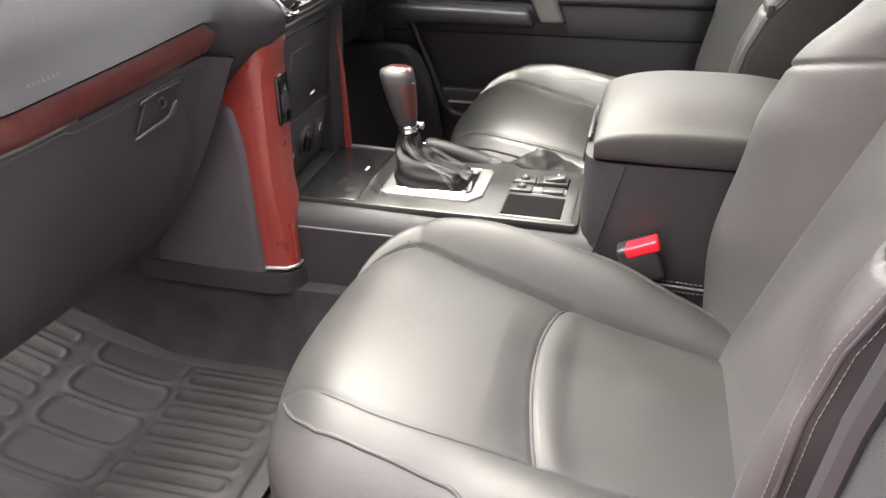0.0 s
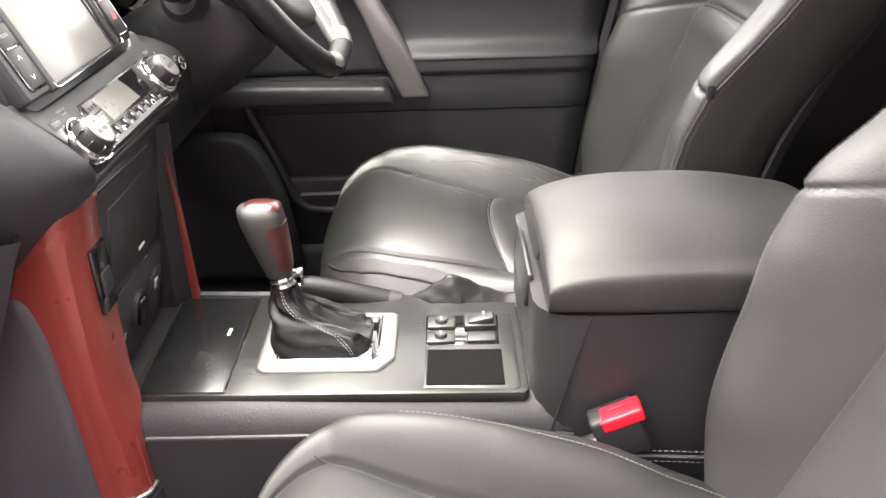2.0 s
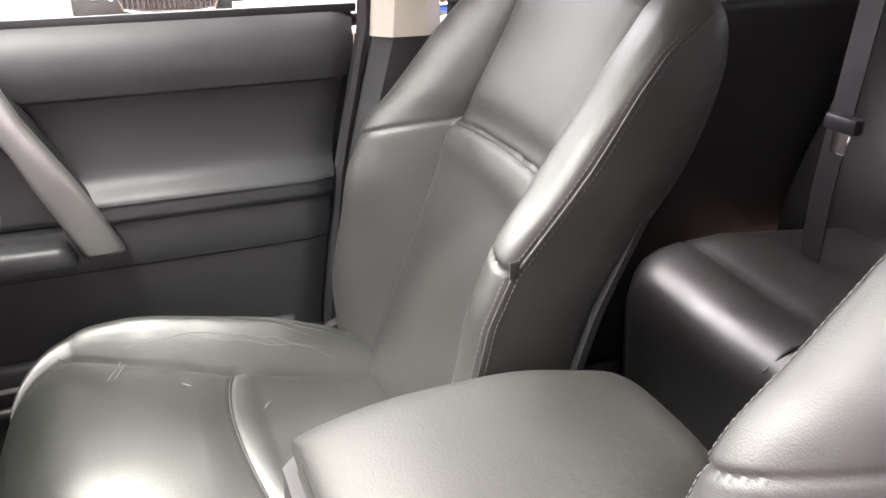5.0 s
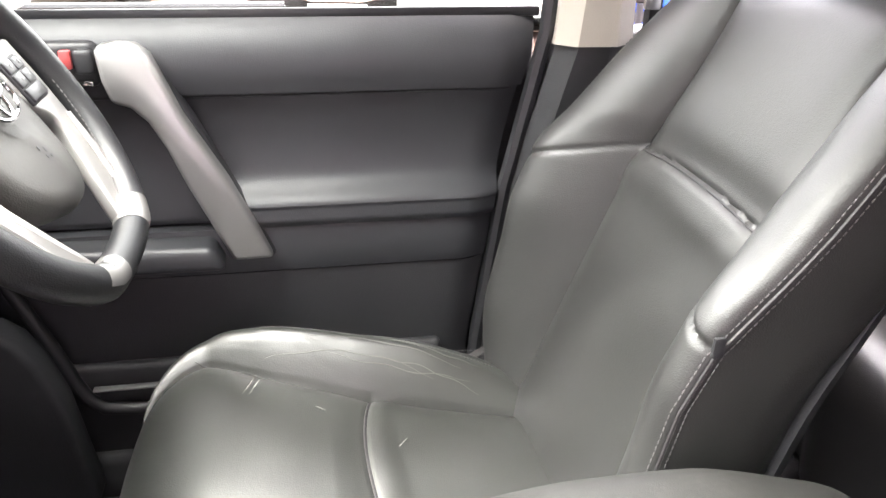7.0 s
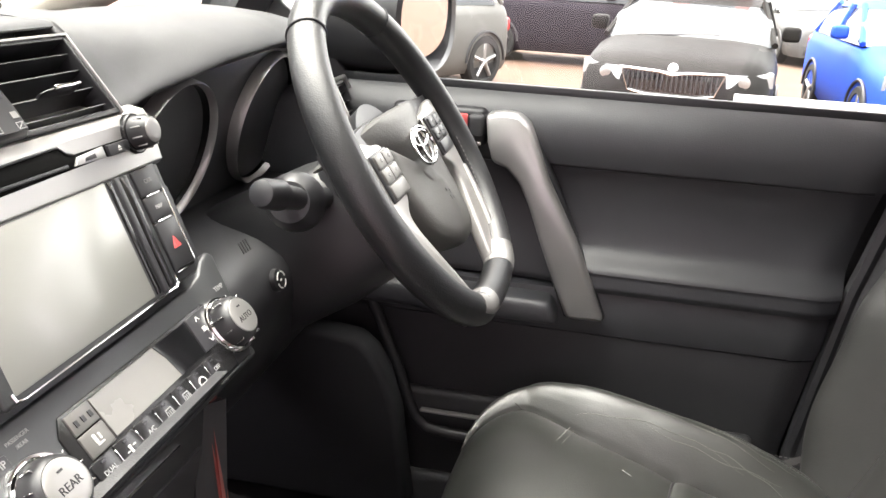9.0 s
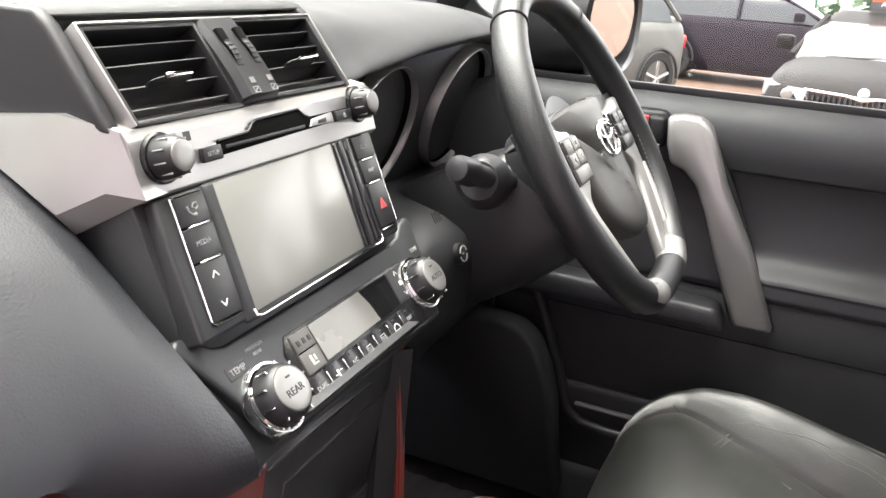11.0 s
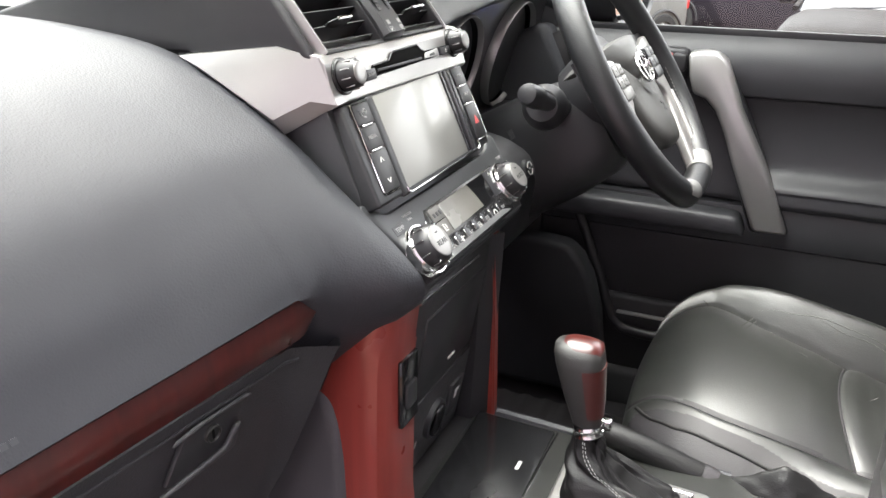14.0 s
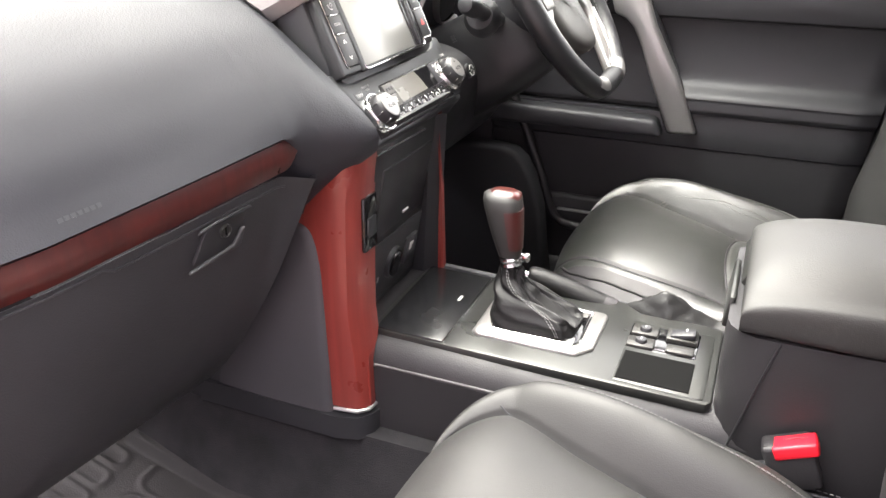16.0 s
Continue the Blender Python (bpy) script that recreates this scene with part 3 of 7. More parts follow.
def seat(name, cy, label, worn_skin=False):
    s = thing(name, label, "car seat", (0.1, cy, FLOOR), group="front seats")
    x0, hw, low = X0, HALF, 0.0 if worn_skin else 1.0
    rings = []
    xs = [X0 + 0.12 * (1 - math.cos(a)) for a in np.linspace(0, math.pi / 2, 26)] + list(np.linspace(X0 + 0.12, X1, 130))[1:]
    for x in xs:
        w = half_width(x)
        ring = [(x, cy - w + 0.012, 0.2), (x, cy - w + 0.002, 0.25), (x, cy - w, 0.30)]
        sq, sl = min(cushion_seam(x), 0.8 * w), min(outer_seam(x), 0.8 * w)
        cols = np.concatenate([np.linspace(-w, -sl, 48)[:-1], np.linspace(-sl, sq, 90), np.linspace(sq, w, 48)[1:]])
        top = [(x, cy + v, skin(x, v, low) + (wrinkle(x, v) if worn_skin else 0)) for v in cols]
        ring += top + [(x, cy + w, 0.30), (x, cy + w - 0.002, 0.25), (x, cy + w - 0.012, 0.2)]
        rings.append(ring)
    rings = [[(x, y if y > cy else cy + (y - cy) * tuck(x), z) for x, y, z in r_] for r_ in rings]
    f0 = rings[0]
    front = [[(x0 + dx, y, max(zb, min(z, zt))) for _, y, z in f0] for dx, zb, zt in ((0.045, 0.2, 0.21), (0.02, 0.2, 0.26), (0.003, 0.2, 0.33))]
    cushion = part("seat_cushion", loft(front + rings), SEATED if worn_skin else LEATHER, s, "black leather cushion with creased bolsters", sharp=60)
    cushion.data.materials.append(LEATHER_SIDE)
    for f in cushion.data.polygons:
        if abs(f.normal.y) > (0.40 if worn_skin else 0.85) and f.center.y + cushion.location.y + s.location.y < cy:
            f.material_index = 1
    # side seam below the bolster, with a double row of stitches at the rear
    for q in (-1, 1):
        def side(x, z, o=0.001):
            w = half_width(x)
            return (x, cy + q * (w + o - 0.012 * step(0.4, 0.44, z)), z)
        seam = [side(x, lerp(x, [(-0.022, 0.315), (0.025, 0.341), (0.075, 0.354), (0.34, 0.355)])) for x in np.linspace(-0.022, 0.34, 40)]
        part("side_seam", tube(seam, 0.0022, 6), LEATHER_SIDE, s)
        stitches([side(x, lerp(x, [(-0.03, 0.32), (0.02, 0.348), (0.07, 0.361), (0.34, 0.362)]), 0.0012) for x in np.linspace(-0.03, 0.34, 50)], 0.0062, 0.0042, 0.0007, parent=s)
        stitches([side(x, lerp(x, [(-0.015, 0.31), (0.03, 0.334), (0.08, 0.347), (0.34, 0.348)]), 0.0012) for x in np.linspace(-0.015, 0.34, 50)], 0.0062, 0.0042, 0.0007, parent=s)
        if q > 0:
            crest = [(x, lerp(x, [(-0.02, 0.222), (0.05, 0.214), (0.134, 0.203), (0.19, 0.192), (0.24, 0.186), (0.33, 0.18)])) for x in np.linspace(-0.02, 0.33, 50)]
            stitches([(x, cy + v, skin(x, v, low) + 0.0004) for x, v in crest], 0.0055, 0.0038, 0.0009, parent=s)
    pipe = []
    for x in np.linspace(-0.150, 0.045, 34):
        v = -lerp(x, [(-0.152, 0.122), (-0.14, 0.138), (-0.128, 0.149), (-0.096, 0.167), (-0.044, 0.180), (-0.009, 0.186), (0.045, 0.196)])
        pipe.append((x, cy + v, skin(x, v / tuck(x)) + 0.0004))
    pipe += [(0.06, cy - 0.205, skin(0.06, -0.205) + 0.0004), (0.07, cy - 0.218, skin(0.07, -0.218) + 0.0004), (0.076, cy - 0.232, skin(0.076, -0.232) + 0.0004), (0.08, cy - hw - 0.0005, 0.31), (0.084, cy - hw - 0.0005, 0.27)]
    part("piping", tube(smooth_rows(pipe, 60), 0.0024, 8), LEATHER, s)
    # sunk seams between the cushion's centre and its bolsters
    for q in (-1, 1):
        sm_ = []
        for x in np.linspace(-0.105, 0.33, 50):
            v = outer_seam(x) if q < 0 else cushion_seam(x)
            sm_.append((x, cy + q * v * (tuck(x) if q < 0 else 1), skin(x, q * v) + 0.0003))
        part("bolster_seam", tube(sm_, 0.0009, 6), DARKP, s)
    part("cross_seam", tube([(cross_seam(v), cy + v * (tuck(cross_seam(v)) if v < 0 else 1), skin(cross_seam(v), v, low) + 0.0014) for v in np.linspace(-0.147, 0.138, 60)], 0.0018, 6), LEATHER_SIDE, s)
    # plastic plinth and rails
    part("seat_base", loft([[(x, cy + v, z) for x, v in ((-0.10, -0.245), (0.38, -0.25), (0.38, 0.25), (-0.10, 0.245))] for z in (0.13, 0.2, 0.235)]), PLASTIC, s)
    for q in (-1, 1):
        part("seat_rail", rbox((-0.16, cy + q * 0.19 - 0.02, FLOOR - 0.01), (0.42, cy + q * 0.19 + 0.02, FLOOR + 0.035), 0.004), SMOOTH, s)
    # backrest
    def xc(z):
        return curve(z, [(0.28, 0.29), (0.37, 0.325), (0.45, 0.352), (0.54, 0.385), (0.62, 0.416), (0.70, 0.45), (0.80, 0.5), (0.87, 0.535), (0.92, 0.566)])
    def dep(z):
        return curve(z, [(0.28, 0.0), (0.34, 0.030), (0.45, 0.068), (0.54, 0.082), (0.62, 0.096), (0.66, 0.096), (0.72, 0.074), (0.80, 0.05), (0.87, 0.022), (0.92, 0.0)])
    def sv(z):
        return curve(z, [(0.3, 0.157), (0.39, 0.152), (0.5, 0.147), (0.6, 0.145), (0.68, 0.145), (0.70, 0.143), (0.73, 0.136), (0.77, 0.131), (0.82, 0.129), (0.87, 0.133), (0.92, 0.135)])
    def hwz(z):
        return curve(z, [(0.26, 0.2), (0.34, 0.228), (0.42, 0.24), (0.55, 0.246), (0.70, 0.245), (0.76, 0.241), (0.80, 0.237), (0.85, 0.228), (0.868, 0.221), (0.88, 0.21), (0.893, 0.19), (0.905, 0.165), (0.912, 0.12)])
    def xr(z):
        return curve(z, [(0.26, 0.375), (0.35, 0.392), (0.516, 0.434), (0.60, 0.460), (0.667, 0.503), (0.732, 0.550), (0.787, 0.577), (0.835, 0.593), (0.866, 0.596), (0.89, 0.597), (0.912, 0.592)])
    def xf(z, v):
        a, m = abs(v), sv(z)
        x = xc(z)
        if a > m:
            x -= dep(z) * math.sin(min(1.0, (a - m) / 0.078) * math.pi / 2)
        x += (0.0012 + 0.0048 * step(0.68, 0.70, z)) * math.exp(-((a - m) / 0.0032) ** 2) + (0.004 + 0.003 * step(0.68, 0.70, z)) * math.exp(-((a - m) / 0.018) ** 2)
        za = 0.69 + 0.012 * (1 - (v / 0.134) ** 2) if a < m else 0.694 - (a - m) * 0.4
        x += 0.0045 * math.exp(-((z - za) / 0.0032) ** 2)
        if a < m:      # the lower panel swells up to the cross seam, the panel above starts behind it
            x += 0.006 * math.exp(-((z - za - 0.012) / 0.022) ** 2) if z > za else 0.006 * math.exp(-((za - z + 0.012) / 0.006) ** 2) - 0.005 * math.exp(-((z - za + 0.024) / 0.02) ** 2)
        else:
            x -= (0.003 * math.exp(-((z - za - 0.03) / 0.026) ** 2) if z > za else 0.0) * step(m, m + 0.04, a)
        if a < m:
            x -= 0.01 * math.cos(a / m * 1.5) * step(0.92, 0.8, z)
        x += 0.05 * step(0.86, 0.92, z) ** 2
        return x
    rings = []
    for z in list(np.linspace(0.27, 0.885, 190)) + [0.893, 0.9, 0.906, 0.91, 0.912]:
        w, r = hwz(z), 0.024
        fr = []
        sq = sv(z) if sv(z) < w - 0.03 else w - 0.03
        for v in np.concatenate([np.linspace(-w, -sq, 40)[:-1], np.linspace(-sq, sq, 72), np.linspace(sq, w, 40)[1:]]):
            e = max(0, abs(v) - (w - r))
            x = min(xf(z, v) + (r - math.sqrt(max(0, r * r - e * e))) * 0.9, xr(z) - 0.02)
            fr.append((x, cy + v, z))
        xe, xb = fr[-1][0], xr(z)
        bk = [(xe + (xb - 0.03 - xe) * t, cy + w, z) for t in (0.33, 0.66, 1)]
        bk += [(xb - 0.008, cy + w - 0.01, z), (xb, cy + w - 0.035, z), (xb + 0.006, cy, z), (xb, cy - w + 0.035, z), (xb - 0.008, cy - w + 0.01, z)]
        bk += [(xe + (xb - 0.03 - xe) * t, cy - w, z) for t in (1, 0.66, 0.33)]
        rings.append(fr + bk)
    part("backrest", loft(rings), BACKSKIN if worn_skin else PASSBACK, s, "black leather backrest with deep side bolsters", sharp=60)
    cross = [(xf(0.69 + 0.012 * (1 - (v / 0.134) ** 2), v) - 0.0006, cy + v, 0.69 + 0.012 * (1 - (v / 0.134) ** 2)) for v in np.linspace(-0.139, 0.139, 40)]
    part("cross_seam", tube(cross, 0.0011, 6), DARKP, s)
    for q in (-1, 1):
        part("panel_seam", tube([(xf(z, q * sv(z)) - 0.0006, cy + q * sv(z), z) for z in np.linspace(0.69, 0.89, 40)], 0.0011, 6), DARKP, s)
    # edge seam with its two stitch rows down the bolster
    for q in (-1, 1):
        edge = []
        for z in np.linspace(0.40, 0.875, 60):
            edge.append((lerp(z, [(0.40, 0.300), (0.47, 0.307), (0.54, 0.313), (0.60, 0.326), (0.65, 0.348), (0.697, 0.388), (0.746, 0.430), (0.811, 0.478), (0.848, 0.512), (0.868, 0.545), (0.875, 0.56)]) , cy + q * (hwz(z) + 0.0012), z))
        if q < 0:
            part("edge_seam", tube(edge, 0.0018, 6), LEATHER_SIDE, s)
            stitches([(x - 0.007, cy + q * (hwz(z) - 0.0005), z) for x, y, z in edge], 0.0062, 0.0042, 0.0007, parent=s)
            stitches([(x + 0.007, y, z) for x, y, z in edge], 0.0062, 0.0042, 0.0007, parent=s)
            part("side_tab", rbox((0.344, cy + q * 0.2475 - 0.002, 0.650), (0.354, cy + q * 0.2475 + 0.002, 0.668), 0.0015, 2), PLASTIC, s, "small dark tag on the seam")
        else:
            stitches([(xf(z, hwz(z) - 0.006) + 0.0064, cy + hwz(z) - 0.0052, z) for z in np.linspace(0.42, 0.87, 60)], 0.0062, 0.0042, 0.0005, parent=s)
    # rear shell edge
    part("back_shell", loft([[(xr(z) + dx - 0.014 * step(0.6, 0.71, z), cy + v * (1 - 0.02 * step(0.6, 0.71, z)), z) for dx, v in ((-0.012, -hwz(z) - 0.002), (0.004, -hwz(z) + 0.006), (0.012, 0), (0.004, hwz(z) - 0.006), (-0.012, hwz(z) + 0.002), (-0.02, 0))] for z in np.linspace(0.28, 0.72, 30)]), PLASTIC, s, "black plastic rear shell")
    # headrest on two posts
    hr = part("headrest", loft([[(0.60 + 0.045 * k * math.cos(a) + 0.01 * (z - 0.95), cy + (0.125 * k) * math.copysign(abs(math.sin(a)) ** 0.6, math.sin(a)), z) for a in np.linspace(0, 2 * math.pi, 32, endpoint=False)] for z, k in ((0.928, 0.55), (0.932, 0.8), (0.945, 0.96), (0.98, 1.05), (1.05, 1.05), (1.09, 0.9), (1.105, 0.6))]), LEATHER, s)
    for q in (-1, 1):
        part("post", tube([(0.575, cy + q * 0.07, 0.88), (0.60, cy + q * 0.07, 0.95)], 0.006, 10), CHROME, hr, "chrome headrest post")
        part("post_sleeve", tube([(0.577, cy + q * 0.07, 0.895), (0.585, cy + q * 0.07, 0.916)], 0.011, 12), SMOOTH, s)
    return s


DC, PC = 0.375, -0.4
drv = seat("car_seat", DC, "black leather driver seat with worn creased cushion", True)
seat("car_seat", PC, "black leather passenger seat with clean smooth cushion")
SCUFF = material("scuffed leather", (0.16, 0.16, 0.15), 0.7)
for x, y, L_, a in ((-0.040, 0.480, 0.074, 1.18), (-0.032, 0.481, 0.062, 1.2), (0.05, 0.456, 0.014, -0.7), (0.14, 0.40, 0.03, 0.9)):
    m = Matrix.Translation((x, y, skin(x, y - DC) + 0.0003)) @ Matrix.Rotation(a, 4, "Z")
    b_ = rbox((-L_ / 2, -0.0006, 0), (L_ / 2, 0.0006, 0.0005), 0)
    b_.transform(m)
    part("scratch", b_, SCUFF, drv, "pale scratch in the leather")

# fine creases across the worn outer bolster, their highlights painted as a pale colour
CREASE = material("crease highlight on worn leather", (0.12, 0.118, 0.11), 0.45)
for xa, va, xb, vb, bow in ((-0.02, 0.178, 0.20, 0.150, 0.010), (0.02, 0.196, 0.24, 0.162, 0.008), (0.06, 0.176, 0.25, 0.150, -0.006), (0.10, 0.20, 0.22, 0.178, 0.005), (0.12, 0.168, 0.26, 0.139, 0.004), (0.16, 0.196, 0.27, 0.17, -0.004)):
    line = []
    for t in np.linspace(0, 1, 28):
        x, v = xa + (xb - xa) * t, va + (vb - va) * t + bow * math.sin(t * math.pi) + 0.0012 * math.sin(17 * t + 40 * va)
        line.append((x, DC + v, skin(x, v) + wrinkle(x, v) - 0.0002))
    part("crease", tube(line, [0.0003 + 0.0005 * math.sin(math.pi * i / 27) for i in range(28)], 5), CREASE, drv, "crease in the leather, highlight painted pale")

# buckles
def buckle(x, y, z, lean, label, top=True):
    b = thing("seat_belt_buckle", label, "buckle", (x, y, z - 0.12), group="seat belt buckles")
    m = Matrix.Rotation(radians(lean), 4, "Y")
    part("stalk", rbox((x - 0.018, y - 0.008, z - 0.14), (x + 0.018, y + 0.008, z - 0.03), 0.004, 2, m), SMOOTH, b)
    part("body", rbox((x - 0.025, y - 0.0155, z - 0.055), (x + 0.025, y + 0.0135, z + 0.0015), 0.005, 3, m), BOXP, b, "black buckle body")
    part("button_ridge", rbox((x - 0.012, y - 0.003, z - 0.006), (x + 0.012, y + 0.001, z + 0.0052), 0.0015, 2, m), RED, b, "raised red ridge")
    part("release_button", rbox((x - 0.0225, y - 0.0175, z - 0.012), (x + 0.0225, y + 0.008, z + 0.0035), 0.003, 3, m), RED, b, "bright red release button")
    return b


buckle(0.203, -0.152, 0.412, -24, "black seat belt buckle with a red button")


# ---- rear bench ----
rb = thing("rear_bench", "black leather rear bench seat in shade", "car seat", (1.1, 0, 0.1))
BENCH = ((0.765, 0.15), (0.763, 0.185), (0.760, 0.22), (0.758, 0.255), (0.756, 0.29), (0.754, 0.325), (0.7525, 0.355), (0.754, 0.378), (0.757, 0.395), (0.772, 0.415), (0.80, 0.428), (0.84, 0.434), (0.874, 0.433), (0.885, 0.427), (0.897, 0.434), (0.96, 0.436), (1.05, 0.425), (1.27, 0.40))
def bench_z(y, zt):
    """Crown across the bench, rolled off at its ends."""
    e = max(0, abs(y) - 0.50) / 0.07
    return zt - 0.06 * (1 - math.sqrt(max(0, 1 - min(1, e) ** 2))) + 0.006 * math.cos(11 * y)
part("seat_cushion", loft([[(x + 0.05 * step(0.45, 0.57, abs(y)) ** 2 * (x < 0.85), y, z) for y, z in [(-0.57, 0.14)] + [(yy, max(0.14, bench_z(yy, zt))) for yy in np.linspace(-0.57, 0.57, 90)] + [(0.57, 0.14)]] for x, zt in BENCH]), REARSKIN, rb, sharp=60)
part("centre_pad", rbox((0.715, -0.155, 0.22), (1.12, 0.155, 0.455), 0.036, 6), REARSKIN, rb)
part("backrest", loft([[(xx + dx, y, z) for y, dx in [(yy, -0.012 * math.cos(8 * yy) ) for yy in np.linspace(-0.66, 0.66, 50)] + [(0.66, 0.12), (-0.66, 0.12)]] for xx, z in ((1.22, 0.32), (1.23, 0.42), (1.265, 0.52), (1.30, 0.6), (1.38, 0.8), (1.42, 0.92), (1.45, 0.95))]), REARSKIN, rb)
for y in (-0.2, 0.2):
    part("cushion_seam", tube([(0.762, y, 0.40), (0.80, y, 0.427), (0.95, y, 0.434), (1.1, y, 0.41)], 0.003, 6), SMOOTH, rb)
part("floor_rail", rbox((0.66, 0.17, 0.105), (0.69, 0.54, 0.13), 0.004, 2), SATIN, rb, "bare metal rail under the bench")
tg = thing("rear_seat_belt", "black rear belt with a hanging steel tongue", "seat belt", (1.0, 0.33, 0.5))
part("webbing", loft([[(x, y + 0.02, z), (x, y - 0.02, z), (x + 0.003, y - 0.02, z), (x + 0.003, y + 0.02, z)] for x, y, z in ((1.05, 0.42, 0.4), (1.0, 0.38, 0.55), (0.99, 0.36, 0.75), (1.05, 0.38, 1.2))]), BELT, tg)
part("tongue", rbox((0.94, 0.30, 0.645), (0.945, 0.33, 0.68), 0.002, 1), CHROME, tg, "bare steel tongue")
part("sleeve", rbox((0.935, 0.29, 0.676), (0.955, 0.345, 0.70), 0.006, 2), SMOOTH, tg)

# rear glass; its dark tint is added to cut light round the rear bench
TINT = glass("rear glass tinted to cut light", (0.3, 0.31, 0.31))
for s, nm in ((1, "2"), (-1, "3")):
    whole("window_" + nm, rbox((0.8 if s > 0 else 0.75, min(s * 0.70, s * 0.706), 0.79), (1.4, max(s * 0.70, s * 0.706), 1.26), 0.001, 1), TINT, "rear side window, tint added to cut light", "window", kind="structure")
whole("window_4", rbox((1.61, -0.70, 0.93), (1.616, 0.70, 1.28), 0.001, 1), TINT, "tailgate window, tint added to cut light", "window", kind="structure")

# belt end anchored beside the driver cushion
st = thing("seat_belt_strap", "grey belt strap anchored beside the driver cushion", "seat belt", (0.29, 0.615, 0.355))
part("webbing", loft([[(x, y, z), (x + 0.004, y + 0.004, z + 0.012), (x + 0.005, y + 0.006, z + 0.011), (x + 0.001, y + 0.002, z - 0.001)] for x, y, z in ((0.235, 0.592, 0.338), (0.268, 0.60, 0.352), (0.30, 0.615, 0.358), (0.33, 0.635, 0.366))]), THREAD, st)
part("anchor", rbox((0.325, 0.628, 0.352), (0.345, 0.642, 0.376), 0.004, 2), DARKP, st)
hc = thing("hinge_cover", "black hinge cover between passenger cushion and backrest", "hinge cover", (0.335, -0.185, 0.36))
part("cover", rbox((0.318, -0.192, 0.35), (0.344, -0.178, 0.376), 0.005, 3), DARKP, hc)
part("bolt", disc_stack((0.331, -0.192, 0.364), (0, -1, 0), [(0, 0.006), (0.003, 0.0055), (0.004, 0.004)], 16), PEWTER, hc)


# ---- dashboard ----
dash = thing("dashboard", "black soft-touch dashboard with silver and red wood trim", "dashboard", (-0.5, 0, 0.6))

# passenger side pad: sections along y, each a curve in x and z
PAD = [
    (-0.72, [(-0.98, 0.85), (-0.84, 0.862), (-0.70, 0.862), (-0.60, 0.842), (-0.53, 0.79), (-0.492, 0.73), (-0.472, 0.683), (-0.462, 0.657)]),
    (-0.50, [(-0.95, 0.865), (-0.82, 0.876), (-0.68, 0.876), (-0.56, 0.855), (-0.475, 0.795), (-0.43, 0.735), (-0.411, 0.69), (-0.402, 0.669)]),
    (-0.35, [(-0.93, 0.875), (-0.80, 0.882), (-0.66, 0.88), (-0.54, 0.858), (-0.45, 0.80), (-0.405, 0.745), (-0.383, 0.705), (-0.371, 0.683)]),
    (-0.24, [(-0.92, 0.88), (-0.79, 0.884), (-0.65, 0.88), (-0.53, 0.862), (-0.435, 0.81), (-0.385, 0.76), (-0.355, 0.72), (-0.344, 0.697)]),
    (-0.20, [(-0.92, 0.88), (-0.79, 0.884), (-0.65, 0.88), (-0.52, 0.862), (-0.425, 0.812), (-0.366, 0.762), (-0.33, 0.715), (-0.318, 0.685)]),
    (-0.172, [(-0.92, 0.88), (-0.79, 0.884), (-0.64, 0.88), (-0.515, 0.862), (-0.415, 0.812), (-0.348, 0.757), (-0.298, 0.71), (-0.288, 0.683)]),
    (-0.152, [(-0.92, 0.88), (-0.79, 0.884), (-0.63, 0.878), (-0.51, 0.858), (-0.41, 0.802), (-0.337, 0.744), (-0.281, 0.7), (-0.276, 0.683)]),
]


def pad_at(y):
    """The pad's curve at y, 48 points from the windscreen down."""
    a = PAD[0]
    for a, b in zip(PAD, PAD[1:]):
        if y <= b[0]:
            break
    t = min(1, max(0, (y - a[0]) / (b[0] - a[0])))
    rows = [((1 - t) * p[0] + t * q[0], y, (1 - t) * p[1] + t * q[1]) for p, q in zip(a[1], b[1])]
    return smooth_rows(rows, 48)


def pad_edge(y):
    return pad_at(y)[-1]


def pad_ring(y):
    """The pad's curve at y, carried on down the apron at its inner end, or tucked under elsewhere."""
    t = min(1, max(0, (y + 0.226) / 0.074))
    k = step(-0.236, -0.214, y)
    top = [tuple(p) for p in pad_at(y)]
    e = Vector(top[-1])
    foot = Vector((-0.398 + 0.104 * t, -0.176 + 0.052 * t, 0.566 + 0.096 * t))
    tuck = e + Vector((-0.03, 0, -0.004))
    d = (e - Vector(top[-4])).normalized()
    out = []
    for q in np.linspace(0, 1, 16)[1:]:
        c = e + d * 0.03 * (1 - q) * q * 1.5 * k
        out.append(tuple((c + (tuck - e) * q).lerp(c + (foot - e) * q, k)))
    pts = [Vector(p) for p in top + out]
    for _ in range(int(26 * k)):
        pts[30:-1] = [pts[i] * 0.5 + (pts[i - 1] + pts[i + 1]) * 0.25 for i in range(30, len(pts) - 1)]
    return [tuple(p) for p in pts]


rings = []
for y in list(np.linspace(-0.72, -0.25, 40)) + list(np.linspace(-0.247, -0.152, 36)):
    rings.append(pad_ring(y))
part("passenger_pad", slab_from(rings, (-0.03, 0.004, -0.004)), SOFT, dash, sharp=70)

